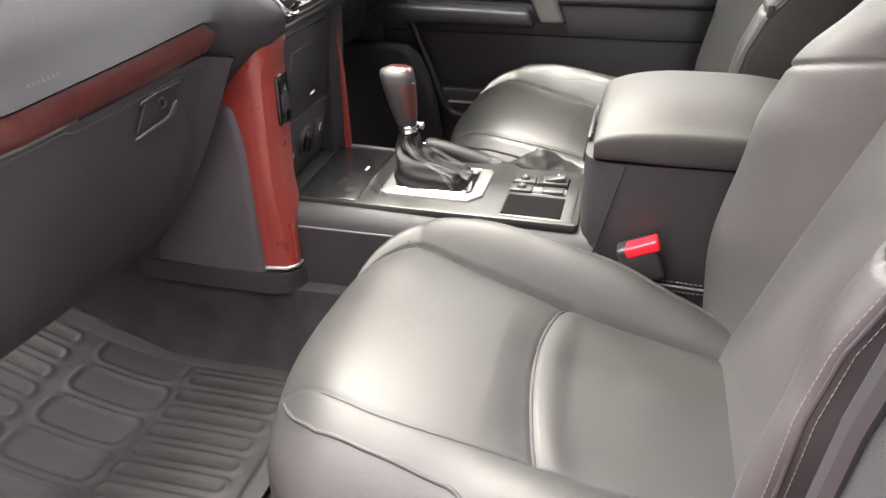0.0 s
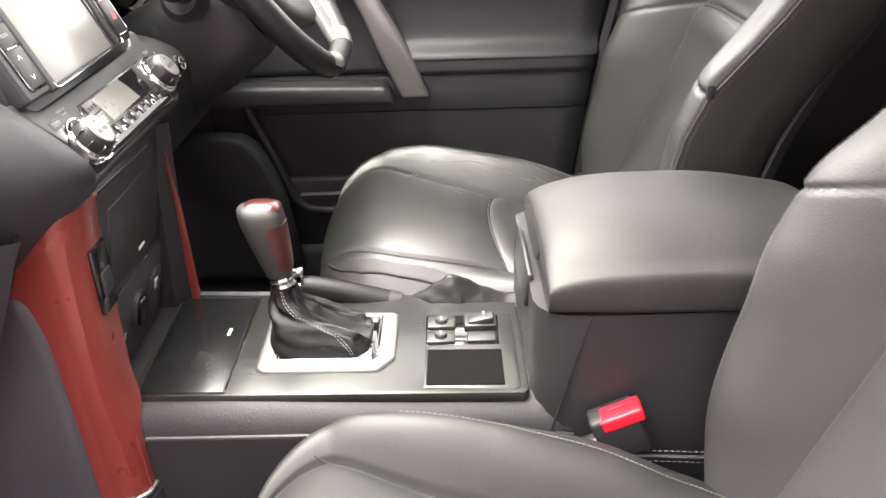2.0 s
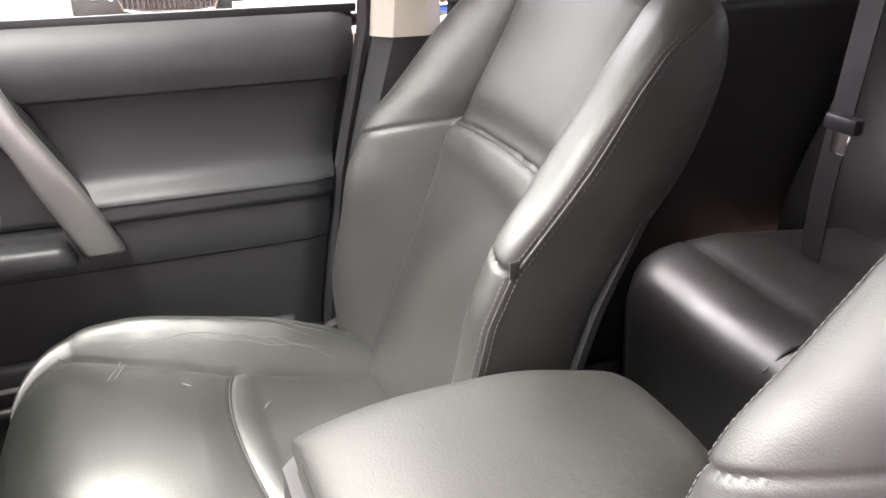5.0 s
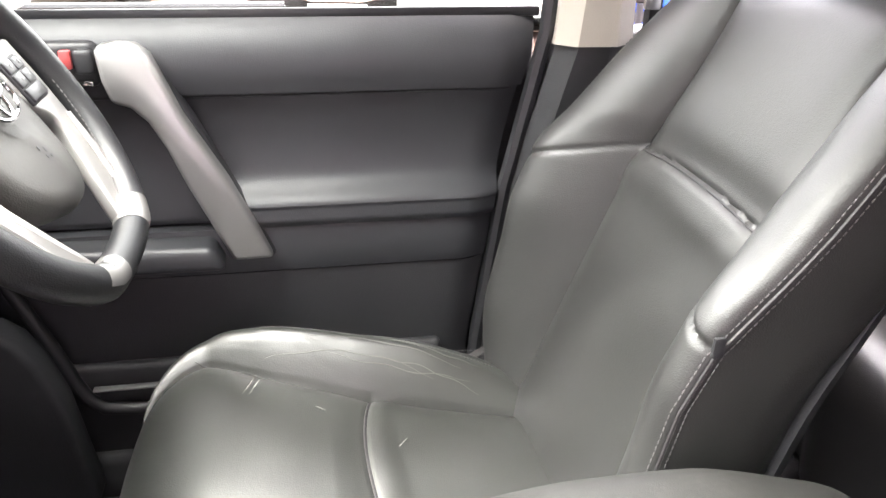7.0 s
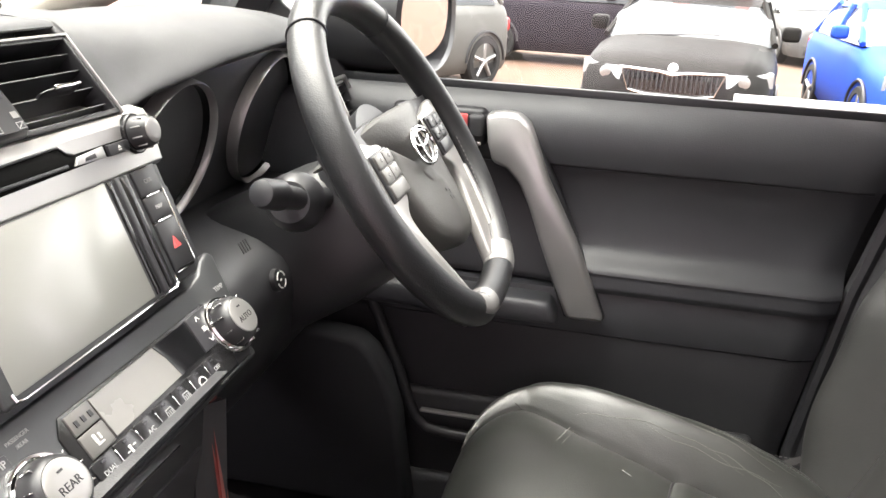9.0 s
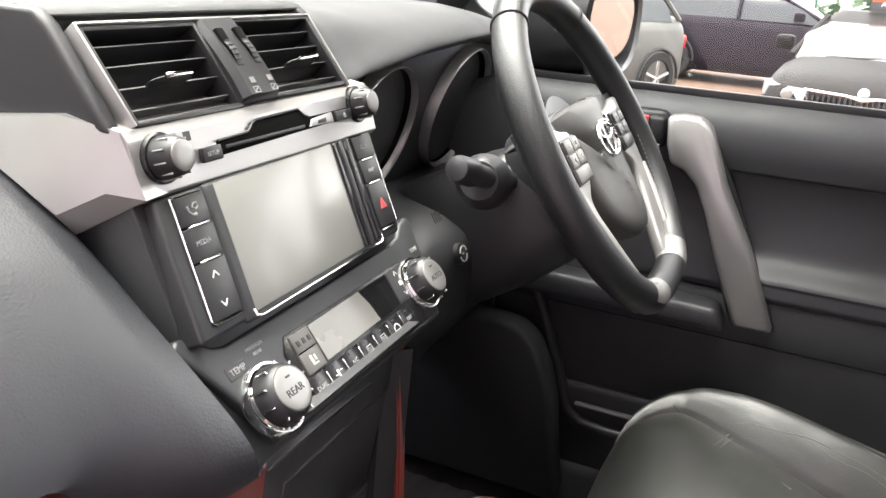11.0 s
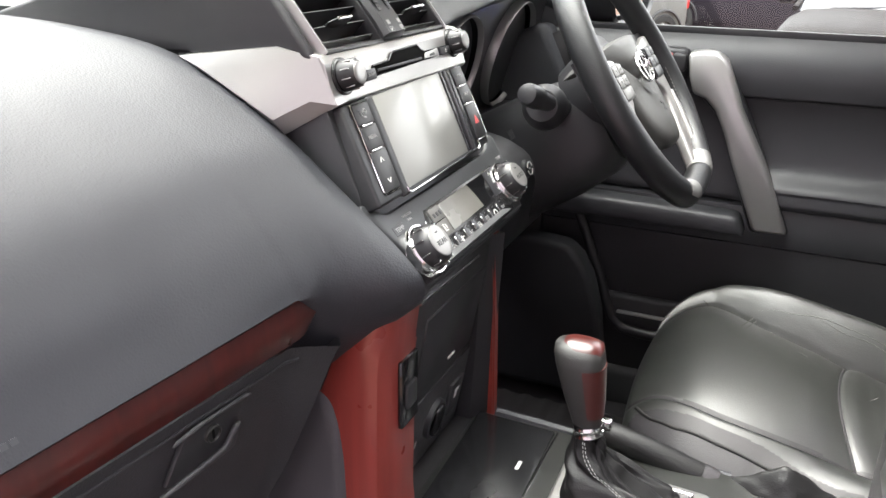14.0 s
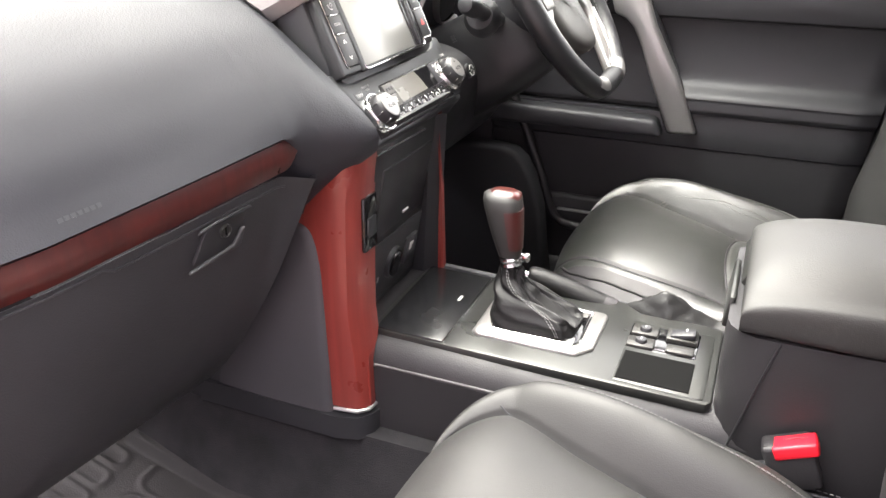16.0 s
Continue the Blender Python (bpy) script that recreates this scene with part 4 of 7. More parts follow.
# wood strip under the pad, rounded at its inner end
rows_top, rows = [], []
for y in list(np.linspace(-0.72, -0.236, 46)) + [-0.23, -0.226, -0.223, -0.221, -0.22]:
    e = pad_edge(min(y, -0.24)) + Vector((0.2, 0, 0.12)) * max(0, y + 0.24)
    h = 0.033 * math.sqrt(max(0.004, 1 - max(0, (y + 0.236) / 0.0161) ** 2)) if y > -0.236 else 0.033
    m = e.z - 0.0172
    rows.append([(e.x - 0.004 + 0.0035 * math.sin(k * math.pi), y, m + h / 2 - k * h - 0.003) for k in np.linspace(0, 1, 9)])
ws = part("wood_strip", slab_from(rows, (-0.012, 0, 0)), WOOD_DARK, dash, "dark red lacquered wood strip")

# glove box lid below it
def glove_pt(y, k):
    e = pad_edge(max(y, -0.72))
    x, z = e.x - 0.008, e.z - 0.042
    c = smooth_rows([(x, y, z), (x - 0.012, y, z - 0.06), (x - 0.035, y, z - 0.14), (x - 0.075, y, z - 0.225), (x - 0.13, y, z - 0.285), (x - 0.22, y, z - 0.31)], 40)
    return c[int(round(k * 39))]


def glove_right(k):
    return lerp(k, [(0, -0.205), (0.3, -0.225), (0.6, -0.245), (1, -0.26)])


box = part("glove_box", slab_from([[tuple(glove_pt(-0.68 + (glove_right(k) + 0.68) * t, k)) for t in np.linspace(0, 1, 40)] for k in np.linspace(0, 1, 40)], (-0.02, 0, -0.01)), PLASTIC, dash, "black glove box lid with a latch")
# flank that turns back from the lid's edge to the knee panel
flank = []
for k in np.linspace(0, 0.92, 40):
    p = glove_pt(glove_right(k) + 0.003, k) + Vector((-0.003, 0, 0))
    q = Vector((min(p.x - 0.012, lerp(p.z, [(0.29, -0.53), (0.5, -0.46), (0.57, -0.412), (0.62, -0.375), (0.66, -0.345)])), -0.174, p.z))
    flank.append([tuple(p.lerp(q, t) + Vector((0.006, -0.004, 0)) * math.sin(t * math.pi)) for t in np.linspace(0, 1, 10)])
part("glove_surround", slab_from(flank, (-0.015, 0.01, 0)), DARKP, dash, sharp=60)
# latch recess: hollow, brow, lever and lock
def on_plane(m, lo, hi, r=0.0004):
    b = rbox(lo, hi, r, 1)
    b.transform(m)
    return b


la = Vector((-0.372, -0.32, 0.612))
gm = basis(la, (0.19, 0.965, 0.14), (0.15, -0.05, 0.99))
part("latch_recess", prism([(-0.042, -0.013), (0.018, -0.014), (0.0285, 0.003), (0.036, 0.0165), (-0.020, 0.0195)], -0.004, 0.0011, gm, 0.002, 2), DARKP, box)
part("latch_brow", tube([gm @ Vector(p) for p in ((-0.030, 0.0185, 0.0005), (-0.0263, 0.0208, 0.001), (-0.006, 0.0222, 0.0012), (0.0385, 0.0188, 0.001), (0.0415, 0.017, 0.0005))], [0.0008, 0.0017, 0.0017, 0.0017, 0.0008], 8), PLASTIC, box)
part("latch_lever", prism([(-0.050, -0.018), (-0.0474, -0.0145), (0.010, -0.0125), (0.0225, 0.001), (0.0285, 0.001), (0.0195, -0.0165), (0.014, -0.0185)], 0.0, 0.005, gm, 0.002, 3), PLASTIC, box)
part("lock_cylinder", disc_stack(gm @ Vector((0.0026, 0.0075, 0.0005)), gm.to_3x3() @ Vector((0, 0, 1)), [(0, 0.0075), (0.003, 0.0072), (0.0036, 0.006), (0.002, 0.0055), (0.002, 0.001)], 20), PEWTER, box, "dull metal lock")
part("key_slot", on_plane(gm, (0.0016, 0.003, 0.002), (0.0036, 0.012, 0.0034)), PIT, box)
# raised line along the lid under the wood
part("lid_crease", tube([glove_pt(y, lerp(y, [(-0.68, 0.03), (-0.40, 0.04), (-0.25, 0.055)])) + Vector((0.0008, 0, 0)) for y in np.linspace(-0.68, -0.235, 40)], 0.0014, 6), PLASTIC, box)
# faint mark on the pad
sm = basis((-0.392, -0.47, 0.690), (0.19, 0.97, 0.06), (-0.42, 0.05, 0.9))
bars(sm @ Matrix.Translation((0, 0, 0.0006)), [(-0.02 + 0.006 * i, 0.0, 0.0042, 0.004) for i in range(7)], EMBOSS, dash, "embossed_mark")

# ---- centre stack ----
body = [(-0.292, 0.664), (-0.34, 0.742), (-0.376, 0.828), (-0.394, 0.868), (-0.52, 0.872), (-0.60, 0.60), (-0.345, 0.60), (-0.30, 0.655)]
part("stack_body", prism(body, -0.141, 0.146, XZ, 0.003), FASCIA, dash)
FM = basis((-0.313, 0, 0.7025), (0, 1, 0), (-0.637, 0, 0.771))   # climate face: u right, v up, w out
SM = basis((-0.348, 0, 0.783), (0, 1, 0), (-0.47, 0, 0.88))      # screen face
TM = basis((-0.3703, 0, 0.8425), (0, 1, 0), (-0.272, 0, 0.962))     # silver bar face


def on(m, lo, hi, r=0.002, seg=2):
    b = rbox(lo, hi, r, seg)
    b.transform(m)
    return b


SH = Matrix(((1, 0.11, 0, 0), (0, 1, 0, 0), (0, 0, 1, 0), (0, 0, 0, 1)))
SM = SM @ SH      # the display leans a little with the stack


def quad(m, pts, lo, hi, bevel=0.0015, seg=2):
    return prism(pts, lo, hi, m, bevel, seg)


# climate fascia with raised shoulders
part("climate_fascia", prism([(-0.152, 0.046), (-0.146, 0.052), (-0.138, 0.050), (-0.124, 0.037), (-0.116, 0.034), (0.112, 0.036), (0.128, 0.039), (0.143, 0.048), (0.158, 0.052), (0.163, 0.046), (0.145, 0.0), (0.122, -0.038), (-0.100, -0.039), (-0.128, -0.006)], -0.012, 0.006, FM, 0.003, 3), FASCIA, dash, "charcoal climate fascia with raised shoulders")
# display unit
part("display_bezel", quad(SM, [(-0.1365, -0.0455), (0.1205, -0.043), (0.1255, 0.049), (-0.1375, 0.0455)], -0.02, 0.004, 0.003, 3), FASCIA, dash, "charcoal display surround")
part("display_frame", quad(SM, [(-0.0955, -0.0475), (0.0845, -0.0445), (0.0845, 0.047), (-0.0955, 0.0465)], 0.0, 0.0062, 0.0035, 3), FASCIA, dash)
part("display", quad(SM, [(-0.0865, -0.0425), (0.0560, -0.0405), (0.0575, 0.0462), (-0.0865, 0.0445)], 0.0, 0.0068, 0.0012), SCREEN, dash, "unlit touch display, sky reflection painted grey")
part("display_edge", quad(SM, [(0.0585, -0.0405), (0.0635, -0.0405), (0.0645, 0.0462), (0.0595, 0.0462)], 0.0, 0.0074, 0.001), GLOSS, dash)
part("rib", quad(SM, [(0.0655, -0.042), (0.0715, -0.042), (0.0725, 0.0465), (0.0665, 0.0465)], 0.0, 0.009, 0.002, 2), SMOOTH, dash)
part("rib", quad(SM, [(0.0735, -0.042), (0.0825, -0.042), (0.0845, 0.0465), (0.0745, 0.0465)], 0.0, 0.008, 0.003, 2), BLACKSATIN, dash)
part("display_lip", tube([SM @ Vector(p) for p in ((-0.0885, -0.040, 0.0066), (-0.0875, -0.0445, 0.0068), (-0.082, -0.046, 0.0068), (0.0, -0.0445, 0.007), (0.06, -0.0432, 0.0078), (0.0805, -0.0435, 0.008), (0.0842, -0.0405, 0.008), (0.0842, -0.035, 0.0078))], 0.0009, 6), CHROME, dash, "thin bright lip under the display")
COLUMNS = ((-1, -0.1245, -0.0965, 0.0430, -0.0375, 0.0229, 0.0006, ("call", "MEDIA", "seek")), (1, 0.0905, 0.1185, 0.0465, -0.0345, 0.0251, 0.0048, ("CAR", "MAP", "hazard")))
for sgn, y0, y1, vt, vb, va, vc, names in COLUMNS:
    part("button_panel", on(SM, (y0 - 0.0006, vb - 0.0006, 0.0), (y1 + 0.0006, vt + 0.0006, 0.0048), 0.002), GLOSS, dash, "gloss black button column")
    edge = [(y0 - 0.001, vt), (y0 - 0.001, vb + 0.003), (y0 + 0.0025, vb - 0.0008), (y1, vb - 0.0008)] if sgn < 0 else [(y1 + 0.001, vt - 0.02), (y1 + 0.001, vb + 0.003), (y1 - 0.0025, vb - 0.0008), (y0 + 0.002, vb - 0.0008)]
    part("panel_edge", tube([SM @ Vector((u, v, 0.0052)) for u, v in edge], 0.0007, 6), CHROME, dash, "thin bright edge round the buttons")
    for k, (v0, v1) in enumerate(((va, vt), (vc, va), (vb, vc))):
        bt = part("button", on(SM, (y0, v0 + 0.0008, 0.002), (y1, v1 - 0.0008, 0.0062), 0.001), DARKP, dash)
        c = (y0 + y1) / 2
        if k < 2:
            part("button_trim", on(SM, (c - 0.0085, v0 - 0.0007, 0.003), (c + 0.0085, v0 + 0.0007, 0.0068), 0.0005, 1), CHROME, dash, "chrome bar between buttons")
        at = SM @ Matrix.Translation((c, (v0 + v1) / 2, 0.0063))
        if names[k] == "call":
            part("call_symbol", join(tube([at @ Vector(p) for p in ((-0.0045, 0.0025, 0), (-0.0035, -0.001, 0), (-0.001, -0.0032, 0), (0.002, -0.0036, 0))], [0.0011, 0.0006, 0.0006, 0.0011], 6), tube([at @ Vector(p) for p in ((0.0, 0.001, 0), (0.002, 0.0035, 0), (0.0045, 0.0035, 0), (0.005, 0.001, 0), (0.003, -0.0005, 0))], 0.0006, 6, True)), DIMINK, bt)
        elif names[k] == "seek":
            for dv, q in ((0.0095, 1), (-0.0095, -1)):
                part("arrow", join(*[on(at @ Matrix.Translation((e * 0.0014, dv, 0)) @ Matrix.Rotation(-q * e * 0.95, 4, "Z"), (-0.0024, -0.00045, 0), (0.0024, 0.00045, 0.0004), 0, 1) for e in (-1, 1)]), INK, bt)
        elif names[k] == "hazard":
            at = SM @ Matrix.Translation((c, -0.0155, 0.0063))
            part("triangle", join(*[on(at @ Matrix.Rotation(a, 4, "Z") @ Matrix.Translation((0, -r_, 0)), (-w_, -0.0005, 0), (w_, 0.0005, 0.0005), 0, 1) for a in (0, 2.094, 4.189) for r_, w_ in ((0.0026, 0.0047), (0.0012, 0.0022))]), HAZARD, bt, "red warning triangle")
        else:
            lettering(names[k], 0.0046, at, DIMINK, bt)


def dial(c, m, r, depth, label, parent):
    """A stepped knob: base ring, ribbed skirt with pale ticks, small satin cap."""
    w = m.to_3x3() @ Vector((0, 0, 1))
    base = m @ Matrix.Translation(c)
    big = r > 0.018
    k = part("knob", disc_stack(m @ Vector(c), w, [(0, r * 0.84), (depth * 0.55, r * 0.80), (depth * 0.8, r * 0.75), (depth * 0.93, r * 0.68), (depth, r * 0.62)]), DARKP, parent, label)
    if big:
        part("ring", loft([[base @ Vector((q * math.cos(a), q * math.sin(a), h)) for a in np.linspace(0, 2 * math.pi, 48, endpoint=False)] for q, h in ((r, -0.002), (r * 1.0, 0.003), (r * 0.96, 0.0055), (r * 0.90, 0.0055), (r * 0.86, 0.0075), (r * 0.83, 0.007))], True, False), CHROME, k, "broad chrome ring")
    else:
        part("ring", disc_stack(base.translation, w, [(-0.002, r), (0.002, r * 0.98), (0.003, r * 0.92)], 40), BLACKSATIN, k)
    part("cap", disc_stack(base @ Vector((0, 0, depth)), w, [(-0.0004, r * 0.605), (0.0006, r * 0.59), (0.0010, r * 0.55), (0.0012, r * 0.3)]), KNOBCAP, k, "satin grey cap")
    bm = []
    for i in range(10):
        b = rbox((r * 0.74, -0.0004, depth * 0.38), (r * 0.832, 0.0004, depth * 0.84), 0.0001, 1)
        b.transform(base @ Matrix.Rotation(2 * math.pi * (i + 0.3) / 10, 4, "Z"))
        bm.append(b)
    part("ribs", join(*bm), CHROME if big else DIMINK, k)
    return k


KL, KR = (-0.1050, -0.0118), (0.1145, -0.0070)
kl = dial((*KL, 0.006), FM, 0.0250, 0.0205, "temperature knob with satin cap", dash)
kr = dial((*KR, 0.006), FM, 0.0250, 0.0205, "temperature knob with satin cap", dash)
lettering("REAR", 0.0072, FM @ Matrix.Translation((KL[0], KL[1] - 0.002, 0.0278)), DARKP, kl, raised=0.0002)
lettering("AUTO", 0.0066, FM @ Matrix.Translation((KR[0], KR[1] - 0.002, 0.0278)), DARKP, kr, raised=0.0002)
for k_, c_ in ((kl, KL), (kr, KR)):
    bars(FM @ Matrix.Translation((c_[0], c_[1] + 0.008, 0.0275)), [(0, 0, 0.004, 0.0014)], DARKP, k_, "index_mark")
part("caption_plate", on(FM, (-0.1265, 0.0115, 0.005), (-0.1065, 0.0205, 0.0064), 0.0004, 1), SMOOTH, dash)
lettering("TEMP", 0.0062, FM @ Matrix.Translation((-0.1165, 0.016, 0.0066)), DIMINK, dash, raised=0.0002)
lettering("TEMP", 0.0056, FM @ Matrix.Translation((0.1395, 0.021, 0.0064)), DIMINK, dash, raised=0.0002)
lettering("PASSENGER", 0.0034, FM @ Matrix.Translation((-0.094, 0.0235, 0.0064)), DIMINK, dash, raised=0.0002)
lettering("/REAR", 0.0034, FM @ Matrix.Translation((-0.094, 0.0190, 0.0064)), DIMINK, dash, raised=0.0002)
# climate display and its keys
part("climate_panel", prism([(-0.080, -0.0355), (0.098, -0.0355), (0.104, -0.010), (0.112, 0.0165), (0.106, 0.0195), (-0.066, 0.0185), (-0.0745, 0.008), (-0.076, -0.012)], 0.0, 0.0075, FM, 0.0015), BLACKSATIN, dash, "gloss black climate panel")
# The slanted grey piece paints a reflection; the glass itself is gloss black.
part("climate_display", quad(FM, [(-0.0415, -0.0135), (0.0385, -0.0125), (0.0365, 0.004), (0.0315, 0.0165), (-0.0405, 0.0155)], 0.004, 0.0084, 0.0004, 1), LCD, dash, "unlit climate display, reflection painted grey")
part("climate_display", quad(FM, [(0.0385, -0.0125), (0.072, -0.0115), (0.0755, 0.0168), (0.0315, 0.0165), (0.0365, 0.004)], 0.004, 0.0083, 0.0004, 1), GLOSS, dash, "gloss black climate display beyond the painted reflection")
for pts, mt in (([(-0.0655, 0.0022), (-0.0425, 0.0022), (-0.0420, 0.0160), (-0.0645, 0.0160)], KEYGREY), ([(-0.0665, -0.0145), (-0.0435, -0.0145), (-0.0427, 0.0012), (-0.0657, 0.0012)], KEYGREY), ([(0.0735, -0.012), (0.099, -0.012), (0.107, 0.0175), (0.0770, 0.0168)], SMOOTH)):
    part("key", quad(FM, pts, 0.004, 0.0090, 0.0008, 2), mt, dash)
bars(FM @ Matrix.Translation((-0.0535, 0.0085, 0.0091)), [(-0.0065, 0, 0.0028, 0.0042), (0, 0, 0.0028, 0.0042), (0.0065, 0, 0.0028, 0.0042)], DARKP, dash)
bars(FM @ Matrix.Translation((-0.0545, -0.0065, 0.0091)), [(-0.002, 0.001, 0.0022, 0.006), (0.0022, 0.001, 0.0016, 0.0042), (0, -0.003, 0.006, 0.001)], INK, dash)
at = FM @ Matrix.Translation((0.0885, 0.003, 0.0091))
bars(at, [(-0.0012, 0.001, 0.0018, 0.0018), (0.0012, 0.001, 0.0018, 0.0018), (-0.0012, -0.001, 0.0018, 0.0018), (0.0012, -0.001, 0.0018, 0.0018)], INK, dash)
for dv, q in ((0.0095, 1), (-0.0095, -1)):
    part("arrow", join(*[on(at @ Matrix.Translation((e * 0.0012, dv, 0)) @ Matrix.Rotation(-q * e * 0.95, 4, "Z"), (-0.002, -0.0004, 0), (0.002, 0.0004, 0.0004), 0, 1) for e in (-1, 1)]), INK, dash)
KEY_WORDS = ("DUAL", "", "A/C", "FRONT", "REAR", "", "OFF")
for i, tx in enumerate(KEY_WORDS):
    c = -0.0615 + i * 0.0223
    ky = part("climate_key", on(FM, (c - 0.0107, -0.0345, 0.004), (c + 0.0107, -0.0155, 0.0090), 0.001), BLACKSATIN, dash)
    at = FM @ Matrix.Translation((c, -0.0255, 0.0091))
    if tx in ("FRONT", "REAR"):
        lettering(tx, 0.0030, at @ Matrix.Translation((0, -0.0052, 0)), DIMINK, ky, raised=0.0002)
        part("demist_symbol", join(tube([at @ Vector(p) for p in ((-0.004, -0.002, 0), (-0.003, 0.003, 0), (0.003, 0.003, 0), (0.004, -0.002, 0))], 0.0005, 5, True), *[tube([at @ Vector((u, -0.0028, 0)), at @ Vector((u + 0.0006, 0.0, 0)), at @ Vector((u, 0.0015, 0))], 0.0004, 5) for u in (-0.002, 0.0, 0.002)]), DIMINK, ky)
    elif tx:
        lettering(tx, 0.0046, at, DIMINK, ky, raised=0.0002)
    elif i == 1:
        bars(at, [(-0.001, 0.0022, 0.0022, 0.0022), (-0.001, -0.001, 0.0018, 0.004), (0.0015, -0.0028, 0.0035, 0.0014), (-0.004, 0.0, 0.0024, 0.0008), (0.0032, 0.0018, 0.0024, 0.0008)], INK, ky)
    else:
        part("recirculation_symbol", tube([at @ Vector(p) for p in ((-0.0045, -0.002, 0), (-0.0035, 0.001, 0), (-0.001, 0.003, 0), (0.002, 0.003, 0), (0.004, 0.001, 0), (0.0045, -0.002, 0))], 0.0005, 5, True), INK, ky)
    bars(FM @ Matrix.Translation((c - 0.001, -0.0185, 0.0091)), [(0, 0, 0.0036, 0.0012)], SMOOTH, ky, "status_lamp")
    if i < 6:
        part("key_gap_trim", on(FM, (c + 0.0108, -0.0315, 0.006), (c + 0.0115, -0.0185, 0.0094), 0.0002, 1), CHROME, dash)
part("fascia_lip", tube([FM @ Vector(p) for p in ((-0.098, -0.038, 0.0066), (0.0, -0.0378, 0.0068), (0.118, -0.0372, 0.0066))], 0.0008, 6), SMOOTH, dash)

# silver bar with slot, knobs and keys
part("silver_bar", prism([(-0.3658, 0.8266), (-0.3752, 0.8592), (-0.3795, 0.8652), (-0.43, 0.872), (-0.43, 0.81), (-0.371, 0.822)], -0.139, 0.143, XZ, 0.0012, 2), SATIN, dash, "satin silver trim bar", sharp=14)
# Flush piece; its black includes the shade of a sunk slot.
part("disc_slot", prism([(-0.066, -0.0032), (0.105, 0.0), (0.105, 0.0078), (0.042, 0.0078), (0.036, 0.0095), (0.0295, 0.0150), (-0.022, 0.0140), (-0.027, 0.0125), (-0.0335, 0.0076), (-0.066, 0.0066)], -0.004, 0.0016, TM, 0.0008), PIT, dash, "black disc slot surround, darkened as a recess")
part("slot_rim", tube([TM @ Vector((u, v, 0.0016)) for u, v in ((-0.066, 0.0068), (-0.0335, 0.0078), (-0.027, 0.0128), (-0.022, 0.0144), (0.0295, 0.0154), (0.036, 0.0098), (0.042, 0.008))], 0.0008, 6), SMOOTH, dash)
part("slot_mouth", on(TM, (-0.060, 0.0004, 0.001), (0.034, 0.0028, 0.0024), 0.0005), SMOOTH, dash)
part("slot_chip", prism([(0.0395, 0.0002), (0.0735, -0.0008), (0.0725, 0.0074), (0.0440, 0.0056)], 0.001, 0.0032, TM, 0.0006), SATIN, dash, "silver chip beside the slot")
part("chip_window", prism([(0.050, 0.0012), (0.0625, 0.0012), (0.0620, 0.0044), (0.0515, 0.0036)], 0.002, 0.0036, TM, 0.0002), DARKP, dash)
for u0, u1, v0, v1, tx in ((-0.0848, -0.0665, -0.0050, 0.0045, "SETUP"), (0.0767, 0.1010, -0.0012, 0.0068, "")):
    b_ = part("small_key", on(TM, (u0, v0, 0.0), (u1, v1, 0.0042), 0.0008), SMOOTH, dash)
    c = TM @ Matrix.Translation(((u0 + u1) / 2, (v0 + v1) / 2, 0.0043))
    if tx:
        lettering(tx, 0.0040, c, DIMINK, b_, raised=0.0002)
    else:
        part("eject_symbol", join(on(c, (-0.0018, -0.0018, 0), (0.0018, -0.0009, 0.0004), 0, 1), prism([(-0.0018, -0.0002), (0.0018, -0.0002), (0, 0.002)], 0, 0.0004, c)), INK, b_)
dial((-0.1175, 0.0045, 0.0), TM, 0.0160, 0.0180, "black radio knob with satin cap", dash)
dial((0.1165, 0.0085, 0.0), TM, 0.0155, 0.0170, "black radio knob with satin cap", dash)
bars(TM @ Matrix.Translation((-0.091, 0.0138, -0.0003)), [(0, 0, 0.006, 0.006)], PEWTER, dash, "printed_mark")
# faceted wing at the passenger end of the trim, and a short end at the driver's side
WING = [Vector(p) for p in ((-0.509, -0.1565, 0.8595), (-0.416, -0.149, 0.8715), (-0.3815, -0.139, 0.8648), (-0.3635, -0.139, 0.8268), (-0.410, -0.150, 0.800))]
WING_FACE = [Vector(p) for p in ((-0.4827, -0.1633, 0.8523), (-0.4162, -0.1512, 0.8573), (-0.3941, -0.1489, 0.8488), (-0.3832, -0.1501, 0.8302), (-0.4152, -0.1582, 0.8132))]
c_ = sum(WING_FACE, Vector()) / 5
n_ = sum(((WING_FACE[i] - c_).cross(WING_FACE[(i + 1) % 5] - c_) for i in range(5)), Vector()).normalized()
WING_FACE = [p - n_ * (p - c_).dot(n_) for p in WING_FACE]
part("silver_wing", loft([WING_FACE, WING, [p + Vector((-0.006, 0.05, 0)) for p in WING]]), SATIN, dash, "faceted satin silver trim wing", sharp=24)
WING_END = [Vector(p) for p in ((-0.43, 0.150, 0.868), (-0.40, 0.147, 0.8675), (-0.3795, 0.1425, 0.8645), (-0.366, 0.1425, 0.8268), (-0.40, 0.150, 0.815))]
part("silver_wing", loft([[p.lerp(Vector((-0.40, 0.156, 0.845)), 0.3) for p in WING_END], WING_END, [p + Vector((-0.006, -0.05, 0)) for p in WING_END]]), SATIN, dash, "short silver end of the trim", sharp=12)

# vents above
VM = basis((-0.404, 0, 0.8955), (0, 1, 0), (-0.62, 0, 0.784))


